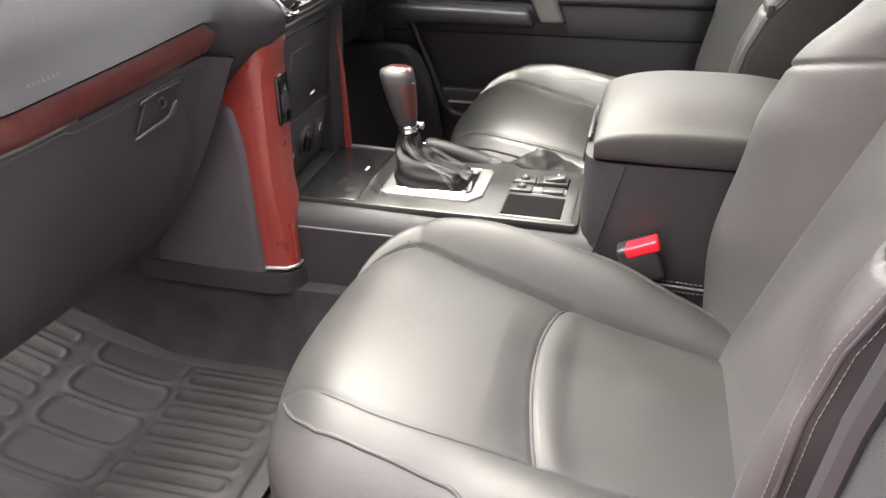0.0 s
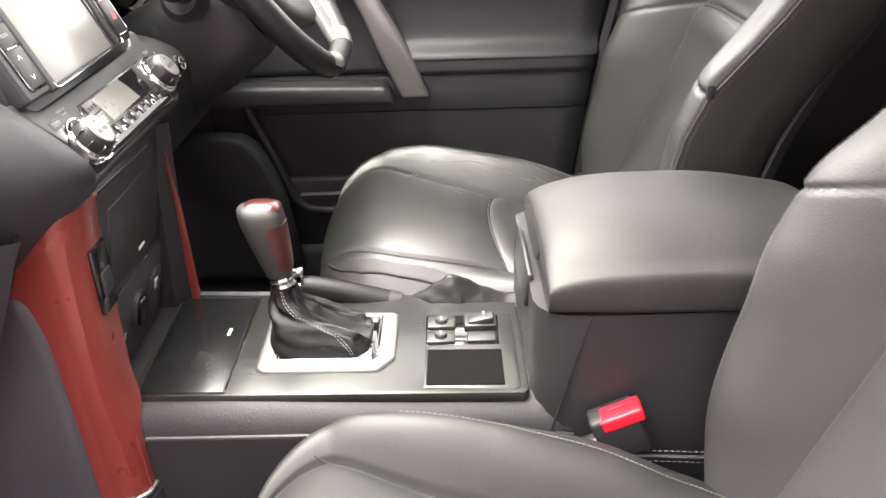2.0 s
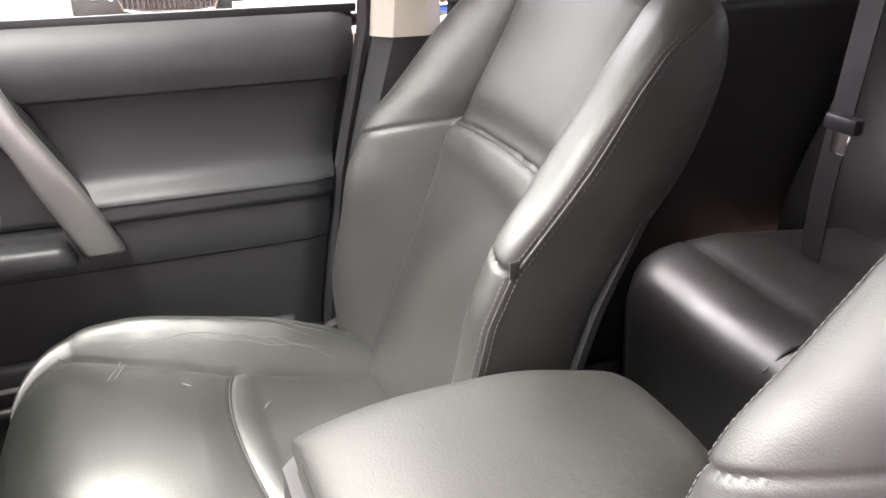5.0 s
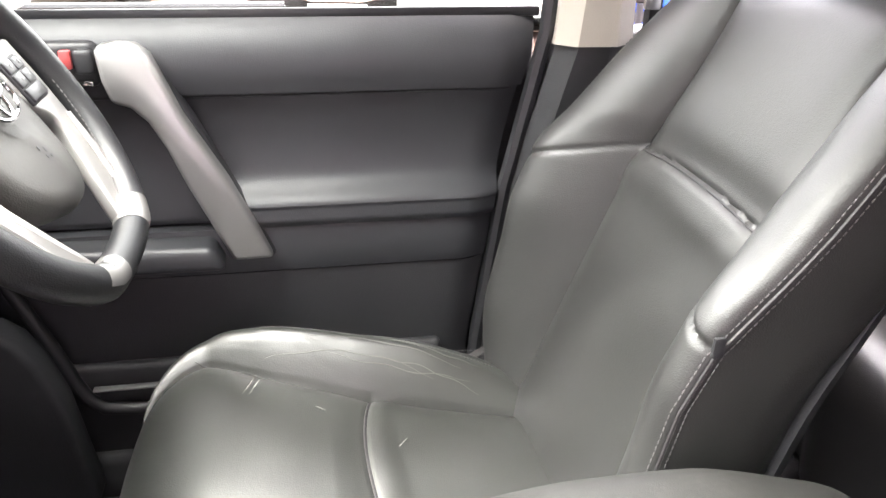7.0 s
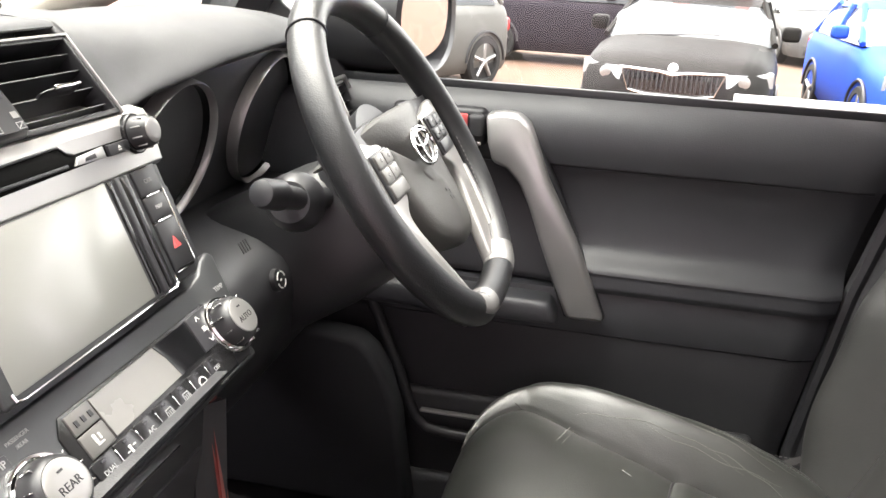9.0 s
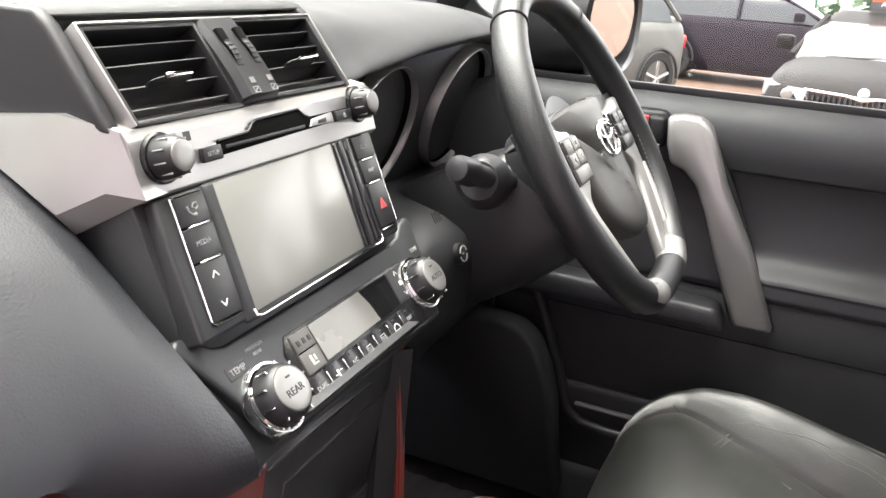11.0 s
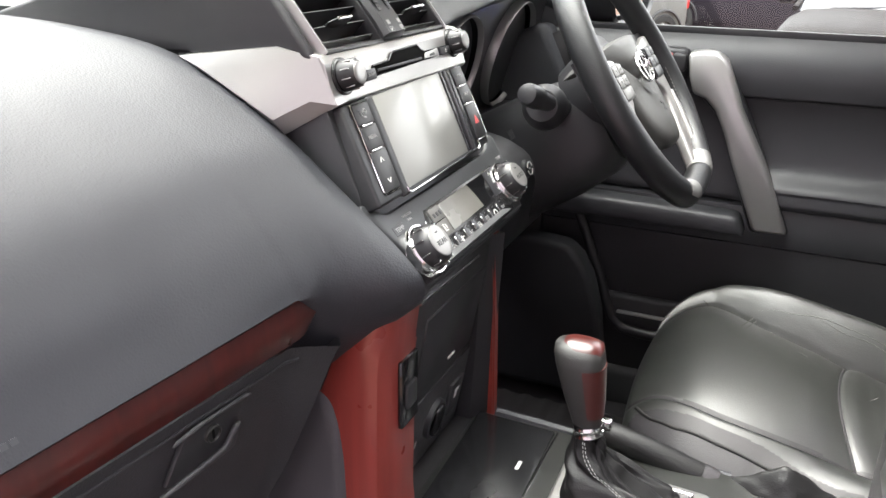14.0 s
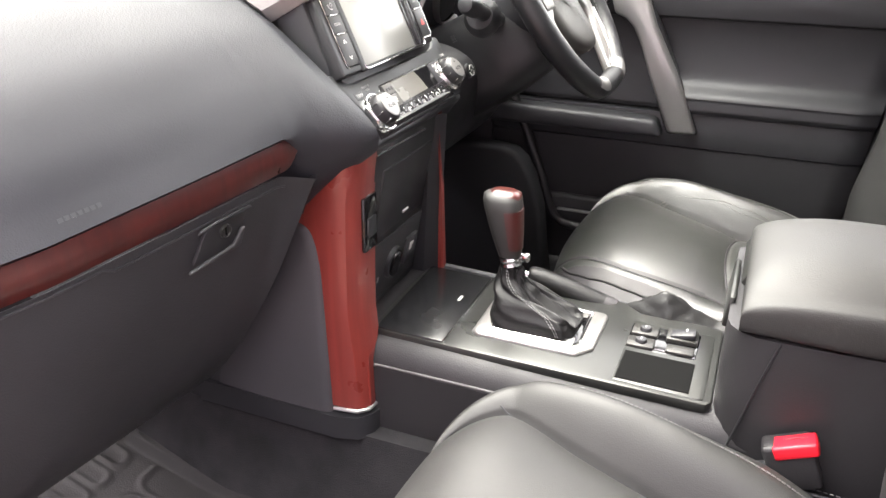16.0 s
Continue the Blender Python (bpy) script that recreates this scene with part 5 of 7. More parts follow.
def vent(u0, u1, v0, v1, m, rows, parent, tab=None):
    """An outlet: dark well, frame, slats at the given heights, and a chrome slider on one of them."""
    part("vent_well", on(m, (u0, v0, -0.06), (u1, v1, -0.032), 0.002), PIT, parent)
    fr = [((u0, v0), (u1, v0)), ((u1, v0), (u1, v1)), ((u1, v1), (u0, v1)), ((u0, v1), (u0, v0))]
    part("vent_frame", join(*[on(m, (min(a[0], b[0]) - 0.002, min(a[1], b[1]) - 0.002, -0.04), (max(a[0], b[0]) + 0.002, max(a[1], b[1]) + 0.002, 0.002), 0.0012, 2) for a, b in fr]), DARKP, parent)
    for v in rows:
        sl = prism([(-0.026, -0.0055), (-0.018, -0.0012), (-0.004, 0.0012), (0.0, 0.0008), (0.0005, -0.0003), (-0.004, -0.0012), (-0.017, -0.0030), (-0.026, -0.007)], u0 + 0.001, u1 - 0.001)
        sl.transform(m @ Matrix.Translation((0, v, -0.003)) @ Matrix(((0, 0, 1, 0), (0, 1, 0, 0), (1, 0, 0, 0), (0, 0, 0, 1))))
        part("slat", sl, DARKP, parent)
    if tab:
        ua, ub, v = tab
        s_ = part("slider", loft([[m @ Vector((u, v + h * math.sin(a), -0.001 + d * math.cos(a))) for a in np.linspace(0, 2 * math.pi, 12, endpoint=False)] for u, h, d in ((ua, 0.0008, 0.003), (ua + 0.004, 0.0014, 0.0055), (ua + 0.012, 0.0022, 0.0075), (ub - 0.004, 0.0024, 0.008), (ub, 0.0012, 0.005))]), DARKP, parent, "vent slider with a chrome nose")
        part("slider_trim", on(m @ Matrix.Translation((0, v, 0.0045)), (ua + 0.010, -0.0012, 0.0), (ub - 0.001, 0.0020, 0.0032), 0.0012, 2), CHROME, s_, "chrome vent slider")


bm = prism([(-0.428, 0.862), (-0.468, 0.92), (-0.43, 0.924), (-0.44, 0.929), (-0.5, 0.93), (-0.64, 0.912), (-0.74, 0.885), (-0.74, 0.85), (-0.43, 0.85)], -0.14, 0.126, XZ, 0.006, 3)
part("vent_housing", bm, DASHTOP, dash)
for y0_, y1_ in ((-0.143, -0.1305), (0.1165, 0.128)):
    part("vent_cheek", prism([(-0.384, 0.862), (-0.4275, 0.9205), (-0.438, 0.929), (-0.5, 0.93), (-0.64, 0.912), (-0.74, 0.885), (-0.74, 0.855)], y0_, y1_, XZ, 0.004, 3), SMOOTH, dash)
VL, VR, VT, VB = -0.1285, 0.1145, 0.0312, -0.0385
part("vent_trim", join(on(VM, (VL, VT - 0.002, -0.03), (VR, VT, 0.0035), 0.0008, 2), on(VM, (VL - 0.001, VB, -0.03), (VL + 0.001, VT, 0.0035), 0.0008, 2), on(VM, (VR - 0.001, VB, -0.03), (VR + 0.001, VT, 0.0035), 0.0008, 2)), SATIN, dash, "thin silver edge round the vents")
SLATS = (-0.0268, -0.0122, 0.0030, 0.0168)
vent(-0.1255, -0.028, -0.0370, 0.0275, VM, SLATS, dash, (-0.097, -0.0617, -0.0112))
vent(0.0140, 0.1115, -0.0350, 0.0285, VM, SLATS, dash, (0.050, 0.088, -0.0108))
# bowed divider with two thumb wheels in slots
part("vent_divider", loft([[VM @ Vector((u, v, h)) for u, h in ((-0.0275 + du, -0.03), (-0.0275 + du, 0.001 + dh), (-0.023 + du, 0.006 + dh), (0.0095 + du, 0.006 + dh), (0.0135 + du, 0.001 + dh), (0.0135 + du, -0.03))] for v, du, dh in ((-0.0365, -0.001, 0.001), (-0.035, -0.001, 0.004), (-0.02, -0.0005, 0.0048), (0.0, 0.0, 0.0036), (0.015, 0.0007, 0.0015), (0.0295, 0.0014, -0.002))]), SMOOTH, dash, sharp=30)
for u in (-0.0165, 0.0035):
    part("wheel_slot", on(VM, (u - 0.0042, -0.0225, 0.004), (u + 0.0042, 0.0185, 0.0102), 0.0015), PIT, dash)
    w_ = part("thumb_wheel", loft([[VM @ Vector((u + q, -0.002 + r_ * math.cos(a), 0.0022 + 0.55 * r_ * math.sin(a))) for q, r_ in ((-0.0034, 0.0168), (-0.0028, 0.0175), (0.0028, 0.0175), (0.0034, 0.0168))] for a in np.linspace(0.1, math.pi - 0.1, 24)], False), PLASTIC, dash)
    part("ribs", join(*[on(VM @ Matrix.Translation((u, -0.002 + 0.0178 * math.cos(a), 0.0022 + 0.0098 * math.sin(a))), (-0.0032, -0.0005, -0.0005), (0.0032, 0.0005, 0.0004), 0.0002, 1) for a in np.linspace(0.35, math.pi - 0.35, 12)]), SMOOTH, w_)
    bars(VM @ Matrix.Translation((u + 0.001, -0.0245, 0.0104)), [(0, 0, 0.0055, 0.0045)], KNOBCAP, dash, "wheel_mark")
    part("vent_symbol", join(tube([VM @ Vector((u + 0.001 + x_, -0.0318 + y_, 0.0102)) for x_, y_ in ((-0.003, -0.0022), (0.003, -0.0022), (0.003, 0.0022), (-0.003, 0.0022))], 0.0004, 5, True), tube([VM @ Vector((u + 0.001 + x_, -0.0318 + y_, 0.0102)) for x_, y_ in ((-0.003, -0.0022), (0, 0), (0.003, 0.0022))], 0.0003, 5)), DIMINK, dash)

# dash top behind the vents and on the driver's side
top = [(-0.95, 0.885), (-0.8, 0.889), (-0.65, 0.887), (-0.56, 0.87), (-0.50, 0.85)]
part("dash_top", slab_from([[(p.x, y, p.z) for p in smooth_rows([(x, 0, z) for x, z in top], 24)] for y in np.linspace(-0.135, 0.72, 30)], (0, 0, -0.03)), DASHTOP, dash, sharp=60)
# instrument hood: a shallow visor that meets the vent housing
arch = []
for y in np.linspace(0.134, 0.715, 48):
    h = lerp(y, [(0.13, 0.868), (0.18, 0.87), (0.26, 0.879), (0.32, 0.887), (0.42, 0.893), (0.5, 0.894), (0.6, 0.884), (0.72, 0.862)])
    T = lerp(y, [(0.13, 0.930), (0.17, 0.922), (0.25, 0.918), (0.35, 0.922), (0.5, 0.922), (0.6, 0.912), (0.72, 0.887)])
    f = -0.405 + 0.012 * math.exp(-((y - 0.4) / 0.15) ** 2) - 0.08 * step(0.58, 0.72, y) + 0.012 * step(0.2, 0.134, y)
    arch.append([tuple(p) for p in smooth_rows([(-0.80, y, 0.884), (-0.68, y, 0.896), (-0.58, y, T - 0.002), (f - 0.09, y, T), (f - 0.045, y, h + 0.78 * (T - h)), (f - 0.014, y, h + 0.012), (f, y, h - 0.001), (f - 0.006, y, h - 0.008), (f - 0.04, y, h - 0.016)], 40)])
part("instrument_hood", slab_from(arch, (-0.012, 0, -0.006)), DASHTOP, dash, sharp=60)
part("instrument_panel", prism([(-0.50, 0.69), (-0.474, 0.69), (-0.424, 0.885), (-0.50, 0.885)], 0.15, 0.66, XZ, 0.003), SMOOTH, dash)
for y, r in ((0.279, 0.079), (0.502, 0.084)):
    gmx = basis((-0.436, y, 0.79), (0, 1, 0), (0.276, 0, 0.961))     # tube mouth, its crown reaching out furthest
    part("gauge_ring", loft([[gmx @ Vector((q * math.cos(a), q * math.sin(a), h)) for a in np.linspace(0, 2 * math.pi, 64, endpoint=False)] for q, h in ((r * 1.0, -0.012), (r * 1.0, 0.001), (r * 0.985, 0.003), (r * 0.955, 0.0), (r * 0.945, -0.006))], True, False), SATIN, dash, "satin silver ring round a dark gauge")
    part("gauge_tube", loft([[gmx @ Vector((q * math.cos(a), q * math.sin(a), h)) for a in np.linspace(0, 2 * math.pi, 48, endpoint=False)] for q, h in ((r * 0.945, -0.005), (r * 0.93, -0.02), (r * 0.9, -0.06))], True, False), GLOSS, dash)
    part("gauge_face", disc_stack(gmx @ Vector((0, 0, -0.05)), gmx.to_3x3() @ Vector((0, 0, 1)), [(0, r * 0.93), (0.004, r * 0.93)]), GLOSS, dash)
# driver side lower panel and knee area
low = [(-0.475, 0.712), (-0.42, 0.71), (-0.365, 0.70), (-0.332, 0.672), (-0.335, 0.61), (-0.37, 0.54), (-0.44, 0.50), (-0.6, 0.49)]
part("driver_lower_panel", slab_from([[tuple(p + Vector((-0.10 * step(0.5, 0.72, y) , y, 0))) for p in smooth_rows([(x, 0, z) for x, z in low], 30)] for y in np.linspace(0.135, 0.71, 30)], (-0.02, 0, -0.01)), SMOOTH, dash, sharp=60)
part("driver_fill", prism([(-0.62, 0.84), (-0.51, 0.84), (-0.51, 0.70), (-0.6, 0.6)], 0.15, 0.72, XZ), SMOOTH, dash)
# cheek between the stack and the instruments
part("stack_cheek", loft([[(x, y, z) for x, z in ((-0.30, 0.655), (-0.345, 0.735), (-0.372, 0.80), (-0.40, 0.80), (-0.42, 0.70), (-0.36, 0.64))] for y in (0.140, 0.156)]), FASCIA, dash)
# side vent near the door
SV = basis((-0.378, 0.64, 0.787), (-0.2, 0.97, -0.08), (-0.42, -0.1, 0.9))
vent(-0.06, 0.052, -0.034, 0.034, SV, (-0.02, -0.006, 0.008, 0.022), dash)
part("side_vent_trim", tube([SV @ Vector((0.066 * c, 0.042 * s, 0.003)) for c, s in ((-1, -1), (0.95, -1), (1.05, -0.2), (0.9, 1), (-0.9, 1))], 0.004, 8, True), SATIN, dash)
part("side_vent_pod", on(SV, (-0.075, -0.07, -0.14), (0.075, 0.06, -0.012), 0.02, 4), SOFT, dash)
# mirror adjuster knob
part("adjuster_knob", disc_stack((-0.332, 0.276, 0.675), (0.95, 0, 0.3), [(0, 0.012), (0.005, 0.0115), (0.006, 0.010)], 24), DARKP, dash)
am = basis((-0.322, 0.276, 0.678), (0, 1, 0), (-0.3, 0, 0.95))
part("adjuster_marks", join(*[tube([am @ Vector((0.0085 * math.cos(a + t), 0.0085 * math.sin(a + t), -0.003)) for t in np.linspace(0.2, 1.3, 6)], 0.0008, 5) for a in (0, 1.571, 3.142, 4.712)], on(am, (-0.0015, -0.0008, -0.004), (0.0015, 0.0008, -0.003), 0, 1)), INK, dash)
bars(basis((-0.33, 0.20, 0.735), (0, 1, 0), (-0.5, 0, 0.85)), [(i * 0.0045, 0, 0.0014, 0.011) for i in range(4)], DARKP, dash, "speaker_slots")

# windscreen
ws_ = slab_from([[(x, y, z) for x, z in ((-0.98, 0.88), (-0.65, 1.05), (-0.3, 1.2), (0.07, 1.315))] for y in np.linspace(-0.70, 0.70, 10)], (0.004, 0, 0.004))
w1 = whole("window_1", ws_, SCREENGLASS, "clear sloping windscreen", "windscreen", kind="structure")
whole("windscreen_seal", tube([(-0.97, -0.7, 0.882), (-0.985, 0, 0.892), (-0.97, 0.7, 0.882)], 0.011, 8), SMOOTH, "black windscreen seal", "seal", kind="structure")

# ---- steering wheel ----
sw = thing("steering_wheel", "black leather steering wheel with silver spokes", "steering wheel", (-0.218, 0.3805, 0.795))
WM = basis((-0.218, 0.3805, 0.795), (0, 1, 0), (-0.545, 0, 0.838))
RIM = 0.178
N = 96
rings = []
for i in range(N):
    a = 2 * math.pi * i / N
    c = Vector((RIM * math.cos(a), RIM * math.sin(a), 0))
    if c.y < -0.163:
        c.y = -0.163 + (c.y + 0.163) * 0.35
    d = Vector((math.cos(a), math.sin(a), 0))
    fat = 1 + 0.12 * max(0, math.cos(2 * (a - 0.6)))
    rings.append([WM @ (c + d * (0.0165 * fat * math.cos(t)) + Vector((0, 0, 0.018 * math.sin(t)))) for t in np.linspace(0, 2 * math.pi, 16, endpoint=False)])
rings.append(rings[0])
bm = loft(rings, True, False)
bmesh.ops.remove_doubles(bm, verts=bm.verts, dist=1e-6)
part("rim", bm, RIMSKIN, sw, "black leather rim")
for a in (0.95, 2.19):
    c, d = Vector((RIM * math.cos(a), RIM * math.sin(a), 0)), Vector((math.cos(a), math.sin(a), 0))
    part("rim_seam", tube([WM @ (c + d * (0.0172 * math.cos(t)) + Vector((0, 0, 0.0187 * math.sin(t)))) for t in np.linspace(0, 2 * math.pi, 20, endpoint=False)], 0.001, 5, True), SMOOTH, sw)
# airbag cover: broad shoulders, narrowing below the switches
half = [(0, 0.0515), (0.05, 0.051), (0.09, 0.0485), (0.12, 0.0445), (0.14, 0.0385), (0.13, 0.036), (0.1, 0.033), (0.084, 0.028), (0.078, 0.016), (0.080, -0.010), (0.079, -0.040), (0.068, -0.074), (0.046, -0.096), (0.018, -0.107), (0, -0.108)]
right = [(p.x, p.y) for p in smooth_rows([(u, v, 0) for u, v in half], 40)]
pc = right + [(-u, v) for u, v in right[-2:0:-1]]
def cover(k, h):
    return [WM @ Vector((u * k, (v + 0.02) * k - 0.02, h - 0.02 * (u / 0.12) ** 2)) for u, v in pc]
part("airbag_cover", loft([cover(0.97, -0.022), cover(1.0, -0.004), cover(0.985, 0.004), cover(0.95, 0.0085), cover(0.8, 0.0115), cover(0.5, 0.012), cover(0.2, 0.012)]), HUBSKIN, sw, "grey grained airbag cover", sharp=50)
part("hub", disc_stack(WM @ Vector((0, 0, -0.09)), WM.to_3x3() @ Vector((0, 0, 1)), [(0, 0.05), (0.03, 0.06), (0.065, 0.07)], 32), SMOOTH, sw)
bd = WM @ Matrix.Translation((0.002, 0.002, 0.0125))
part("badge", join(tube([bd @ Vector((0.034 * math.cos(a), 0.0205 * math.sin(a), 0)) for a in np.linspace(0, 2 * math.pi, 40, endpoint=False)], 0.002, 8, True),
     tube([bd @ Vector((0.0105 * math.cos(a), 0.0185 * math.sin(a), 0)) for a in np.linspace(0, 2 * math.pi, 30, endpoint=False)], 0.0016, 8, True),
     tube([bd @ Vector((0.0245 * math.cos(a), 0.0085 + 0.0078 * math.sin(a), 0)) for a in np.linspace(0, 2 * math.pi, 30, endpoint=False)], 0.0016, 8, True)), CHROME, sw, "chrome oval badge")
bars(WM @ Matrix.Translation((0, -0.055, 0.0118)), [(-0.005, 0.006, 0.003, 0.004), (0.004, 0.002, 0.003, 0.005), (-0.002, -0.004, 0.003, 0.004), (0.006, -0.006, 0.003, 0.003)], SMOOTH, sw, "embossed_mark")
for s in (-1, 1):
    # horizontal spoke arm to the rim
    part("side_spoke", loft([[WM @ Vector((s * u, v + dv, h)) for dv, h in ((-hv, -0.022), (-hv, -0.008), (hv, -0.006), (hv, -0.022))] for u, v, hv in ((0.05, 0.012, 0.04), (0.09, 0.014, 0.036), (0.13, 0.02, 0.026), (0.172, 0.024, 0.024))]), SMOOTH, sw)
    # silver bezel that runs on as the lower spoke
    bez = [(0.150, 0.040), (0.126, 0.039), (0.1, 0.032), (0.082, 0.028), (0.076, 0.010), (0.076, -0.014), (0.086, -0.030), (0.102, -0.042), (0.102, -0.058), (0.091, -0.082), (0.078, -0.108), (0.065, -0.134), (0.056, -0.156), (0.054, -0.170), (0.098, -0.166), (0.112, -0.137), (0.131, -0.094), (0.144, -0.045), (0.150, 0.0)]
    bc = [(s * p.x, p.y) for p in smooth_rows([(u, v, 0) for u, v in bez], 72)]
    part("spoke_bezel", prism(bc if s > 0 else bc[::-1], -0.014, 0.001, WM, 0.004, 3), SPOKE, sw, "satin silver spoke and switch bezel")
    part("spoke_rib", tube([WM @ Vector((s * u, v, h)) for u, v, h in ((0.138, -0.05, 0.001), (0.124, -0.09, 0.002), (0.107, -0.13, 0.002), (0.094, -0.158, 0.0))], [0.003, 0.005, 0.005, 0.003], 8), SPOKE, sw)
    for u0, u1, v0, v1 in ((0.0815, 0.1035, 0.009, 0.0225), (0.1045, 0.1265, 0.009, 0.0225), (0.0815, 0.1035, -0.0065, 0.0080), (0.1045, 0.1265, -0.0065, 0.0080), (0.0815, 0.1265, -0.0225, -0.0075)):
        ky = part("switch", on(WM, (min(s * u0, s * u1), v0, 0.0), (max(s * u0, s * u1), v1, 0.0065), 0.0018), KEYGREY if s < 0 else SMOOTH, sw)
        if v0 > -0.02:
            bars(WM @ Matrix.Translation((s * (u0 + u1) / 2, (v0 + v1) / 2, 0.0066)), [(0, 0, 0.004, 0.0009), (0.001, 0, 0.0009, 0.004)], DIMINK, ky)
    part("switch_gap", on(WM, (min(s * 0.0795, s * 0.1285), -0.0245, 0.0), (max(s * 0.0795, s * 0.1285), 0.0245, 0.0038), 0.002), SMOOTH, sw)
    # silver cuff where the spoke meets the rim
    cuff = []
    for a in np.linspace(-2.11, -1.86, 10) if s < 0 else np.linspace(-1.28, -1.03, 10):
        c, d = Vector((RIM * math.cos(a), RIM * math.sin(a), 0)), Vector((math.cos(a), math.sin(a), 0))
        if c.y < -0.163:
            c.y = -0.163 + (c.y + 0.163) * 0.35
        cuff.append([WM @ (c + d * (0.0172 * math.cos(t)) + Vector((0, 0, 0.0182 * math.sin(t)))) for t in np.linspace(0.9, math.pi + 0.6, 14)])
    part("rim_cuff", slab_from(cuff, (-0.001, 0, -0.001)), KNOBCAP, sw, "satin silver cuff on the rim")
    stitches([WM @ Vector((s * (RIM - 0.0165) * math.cos(a), (RIM - 0.0165) * math.sin(a), 0.004)) for a in np.linspace(-0.75, -0.1, 20)], 0.006, 0.004, 0.0008, parent=sw)
# column, shroud, stalks, key
col = thing("steering_column", "black steering column shroud with stalks and a key", "steering column", (-0.3, 0.386, 0.73))
CM = basis((-0.205, 0.386, 0.79), (0, 1, 0), (-0.5, 0, 0.866))
part("shroud", loft([[CM @ Vector((w * math.copysign(abs(math.cos(t)) ** 0.6, math.cos(t)), -0.03 + h * math.copysign(abs(math.sin(t)) ** 0.7, math.sin(t)), d)) for t in np.linspace(0, 2 * math.pi, 32, endpoint=False)] for d, w, h in ((-0.065, 0.052, 0.058), (-0.08, 0.062, 0.07), (-0.14, 0.07, 0.08), (-0.26, 0.075, 0.085))]), DARKP, col)
part("indicator_stalk", tube([(-0.30, 0.33, 0.75), (-0.302, 0.27, 0.765), (-0.308, 0.235, 0.777)], [0.012, 0.011, 0.012], 12), SMOOTH, col)
part("stalk_knob", disc_stack((-0.309, 0.24, 0.776), (-0.12, -0.95, 0.3), [(0, 0.011), (0.003, 0.0145), (0.028, 0.0138), (0.034, 0.012), (0.036, 0.007)], 24), SMOOTH, col)
part("stalk_boot", disc_stack((-0.312, 0.285, 0.757), (0.1, -0.9, 0.25), [(0, 0.030), (0.012, 0.028), (0.024, 0.020)], 24), SMOOTH, col)
part("wiper_stalk", tube([(-0.30, 0.44, 0.75), (-0.30, 0.52, 0.77), (-0.302, 0.56, 0.78)], [0.011, 0.010, 0.012], 12), SMOOTH, col)
bars(basis((-0.262, 0.31, 0.80), (0.2, 0.97, 0), (-0.4, 0, 0.9)), [(i * 0.004 - 0.012, dv, 0.0022, 0.004) for i in range(7) for dv in (0.004, -0.004)], DIMINK, col)
clip_s = thing("wire_clip", "bent steel wire clip with a brass end under the steering column", "clip", (-0.25, 0.367, 0.695))
part("wire", tube(smooth_rows([(-0.2715, 0.3873, 0.7088), (-0.255, 0.370, 0.694), (-0.246, 0.360, 0.682), (-0.240, 0.352, 0.676), (-0.234, 0.3464, 0.6804), (-0.243, 0.356, 0.690), (-0.252, 0.366, 0.699)], 30), 0.0022, 8), CHROME, clip_s, "bent steel wire")
part("plate", loft([[(-0.238, 0.351, 0.6765), (-0.233, 0.345, 0.6800), (-0.236, 0.3485, 0.6840), (-0.243, 0.3565, 0.6820)], [(-0.2385, 0.3495, 0.6760), (-0.2335, 0.3435, 0.6795), (-0.2365, 0.347, 0.6835), (-0.2435, 0.355, 0.6815)]]), CHROME, clip_s)
part("brass_end", tube([(-0.279, 0.395, 0.713), (-0.2715, 0.3873, 0.7088), (-0.266, 0.381, 0.704)], [0.003, 0.0048, 0.003], 10), BRASS, clip_s, "dull brass end")


# ---- lower centre console ----
con = thing("centre_console", "black centre console with metallic top and red wood sides", "console", (-0.1, 0, 0.12))
# panel under the climate fascia: upper lid, socket panel
stack_ = part("stack_panel", prism([(-0.278, 0.69), (-0.30, 0.66), (-0.305, 0.62), (-0.345, 0.405), (-0.40, 0.40), (-0.40, 0.66)], -0.112, 0.142, XZ, 0.002), PLASTIC, con)
for v in stack_.data.vertices:
    if v.co.y + stack_.location.y > 0:
        z_ = v.co.z + stack_.location.z + con.location.z
        v.co.y = lerp(z_, [(0.40, 0.084), (0.66, 0.068)]) - stack_.location.y
lm = basis((-0.3135, 0, 0.572), (0, 1, 0), (0.183, 0, 0.983))
part("pocket_lid", on(lm, (-0.088, -0.05, -0.006), (0.066, 0.05, 0.002), 0.003, 2), SMOOTH, con, "satin black pocket lid")
part("lid_line", tube([(-0.3005, -0.112, 0.648), (-0.3005, -0.05, 0.647), (-0.3005, 0.03, 0.645)], 0.0016, 6), CHROME, con, "thin bright line")
part("lid_mark", on(lm, (-0.006, -0.038, 0.001), (0.012, -0.034, 0.0035), 0.0008, 1), INK, con)
sp = basis((-0.334, 0, 0.462), (0, 1, 0), (0.183, 0, 0.983))
part("socket_panel", on(sp, (-0.09, -0.046, -0.01), (0.078, 0.05, 0.0015), 0.003, 2), PLASTIC, con)
so = part("power_socket", join(disc_stack(sp @ Vector((-0.012, 0.0, 0)), sp.to_3x3() @ Vector((0, 0, 1)), [(0, 0.024), (0.007, 0.0235), (0.008, 0.02), (0.002, 0.018), (0.0025, 0.001)], 32)), SMOOTH, con, "round power socket with a flip cap")
part("socket_cap", on(sp, (-0.022, -0.018, 0.002), (-0.002, 0.018, 0.012), 0.004, 3), GLOSS, so)
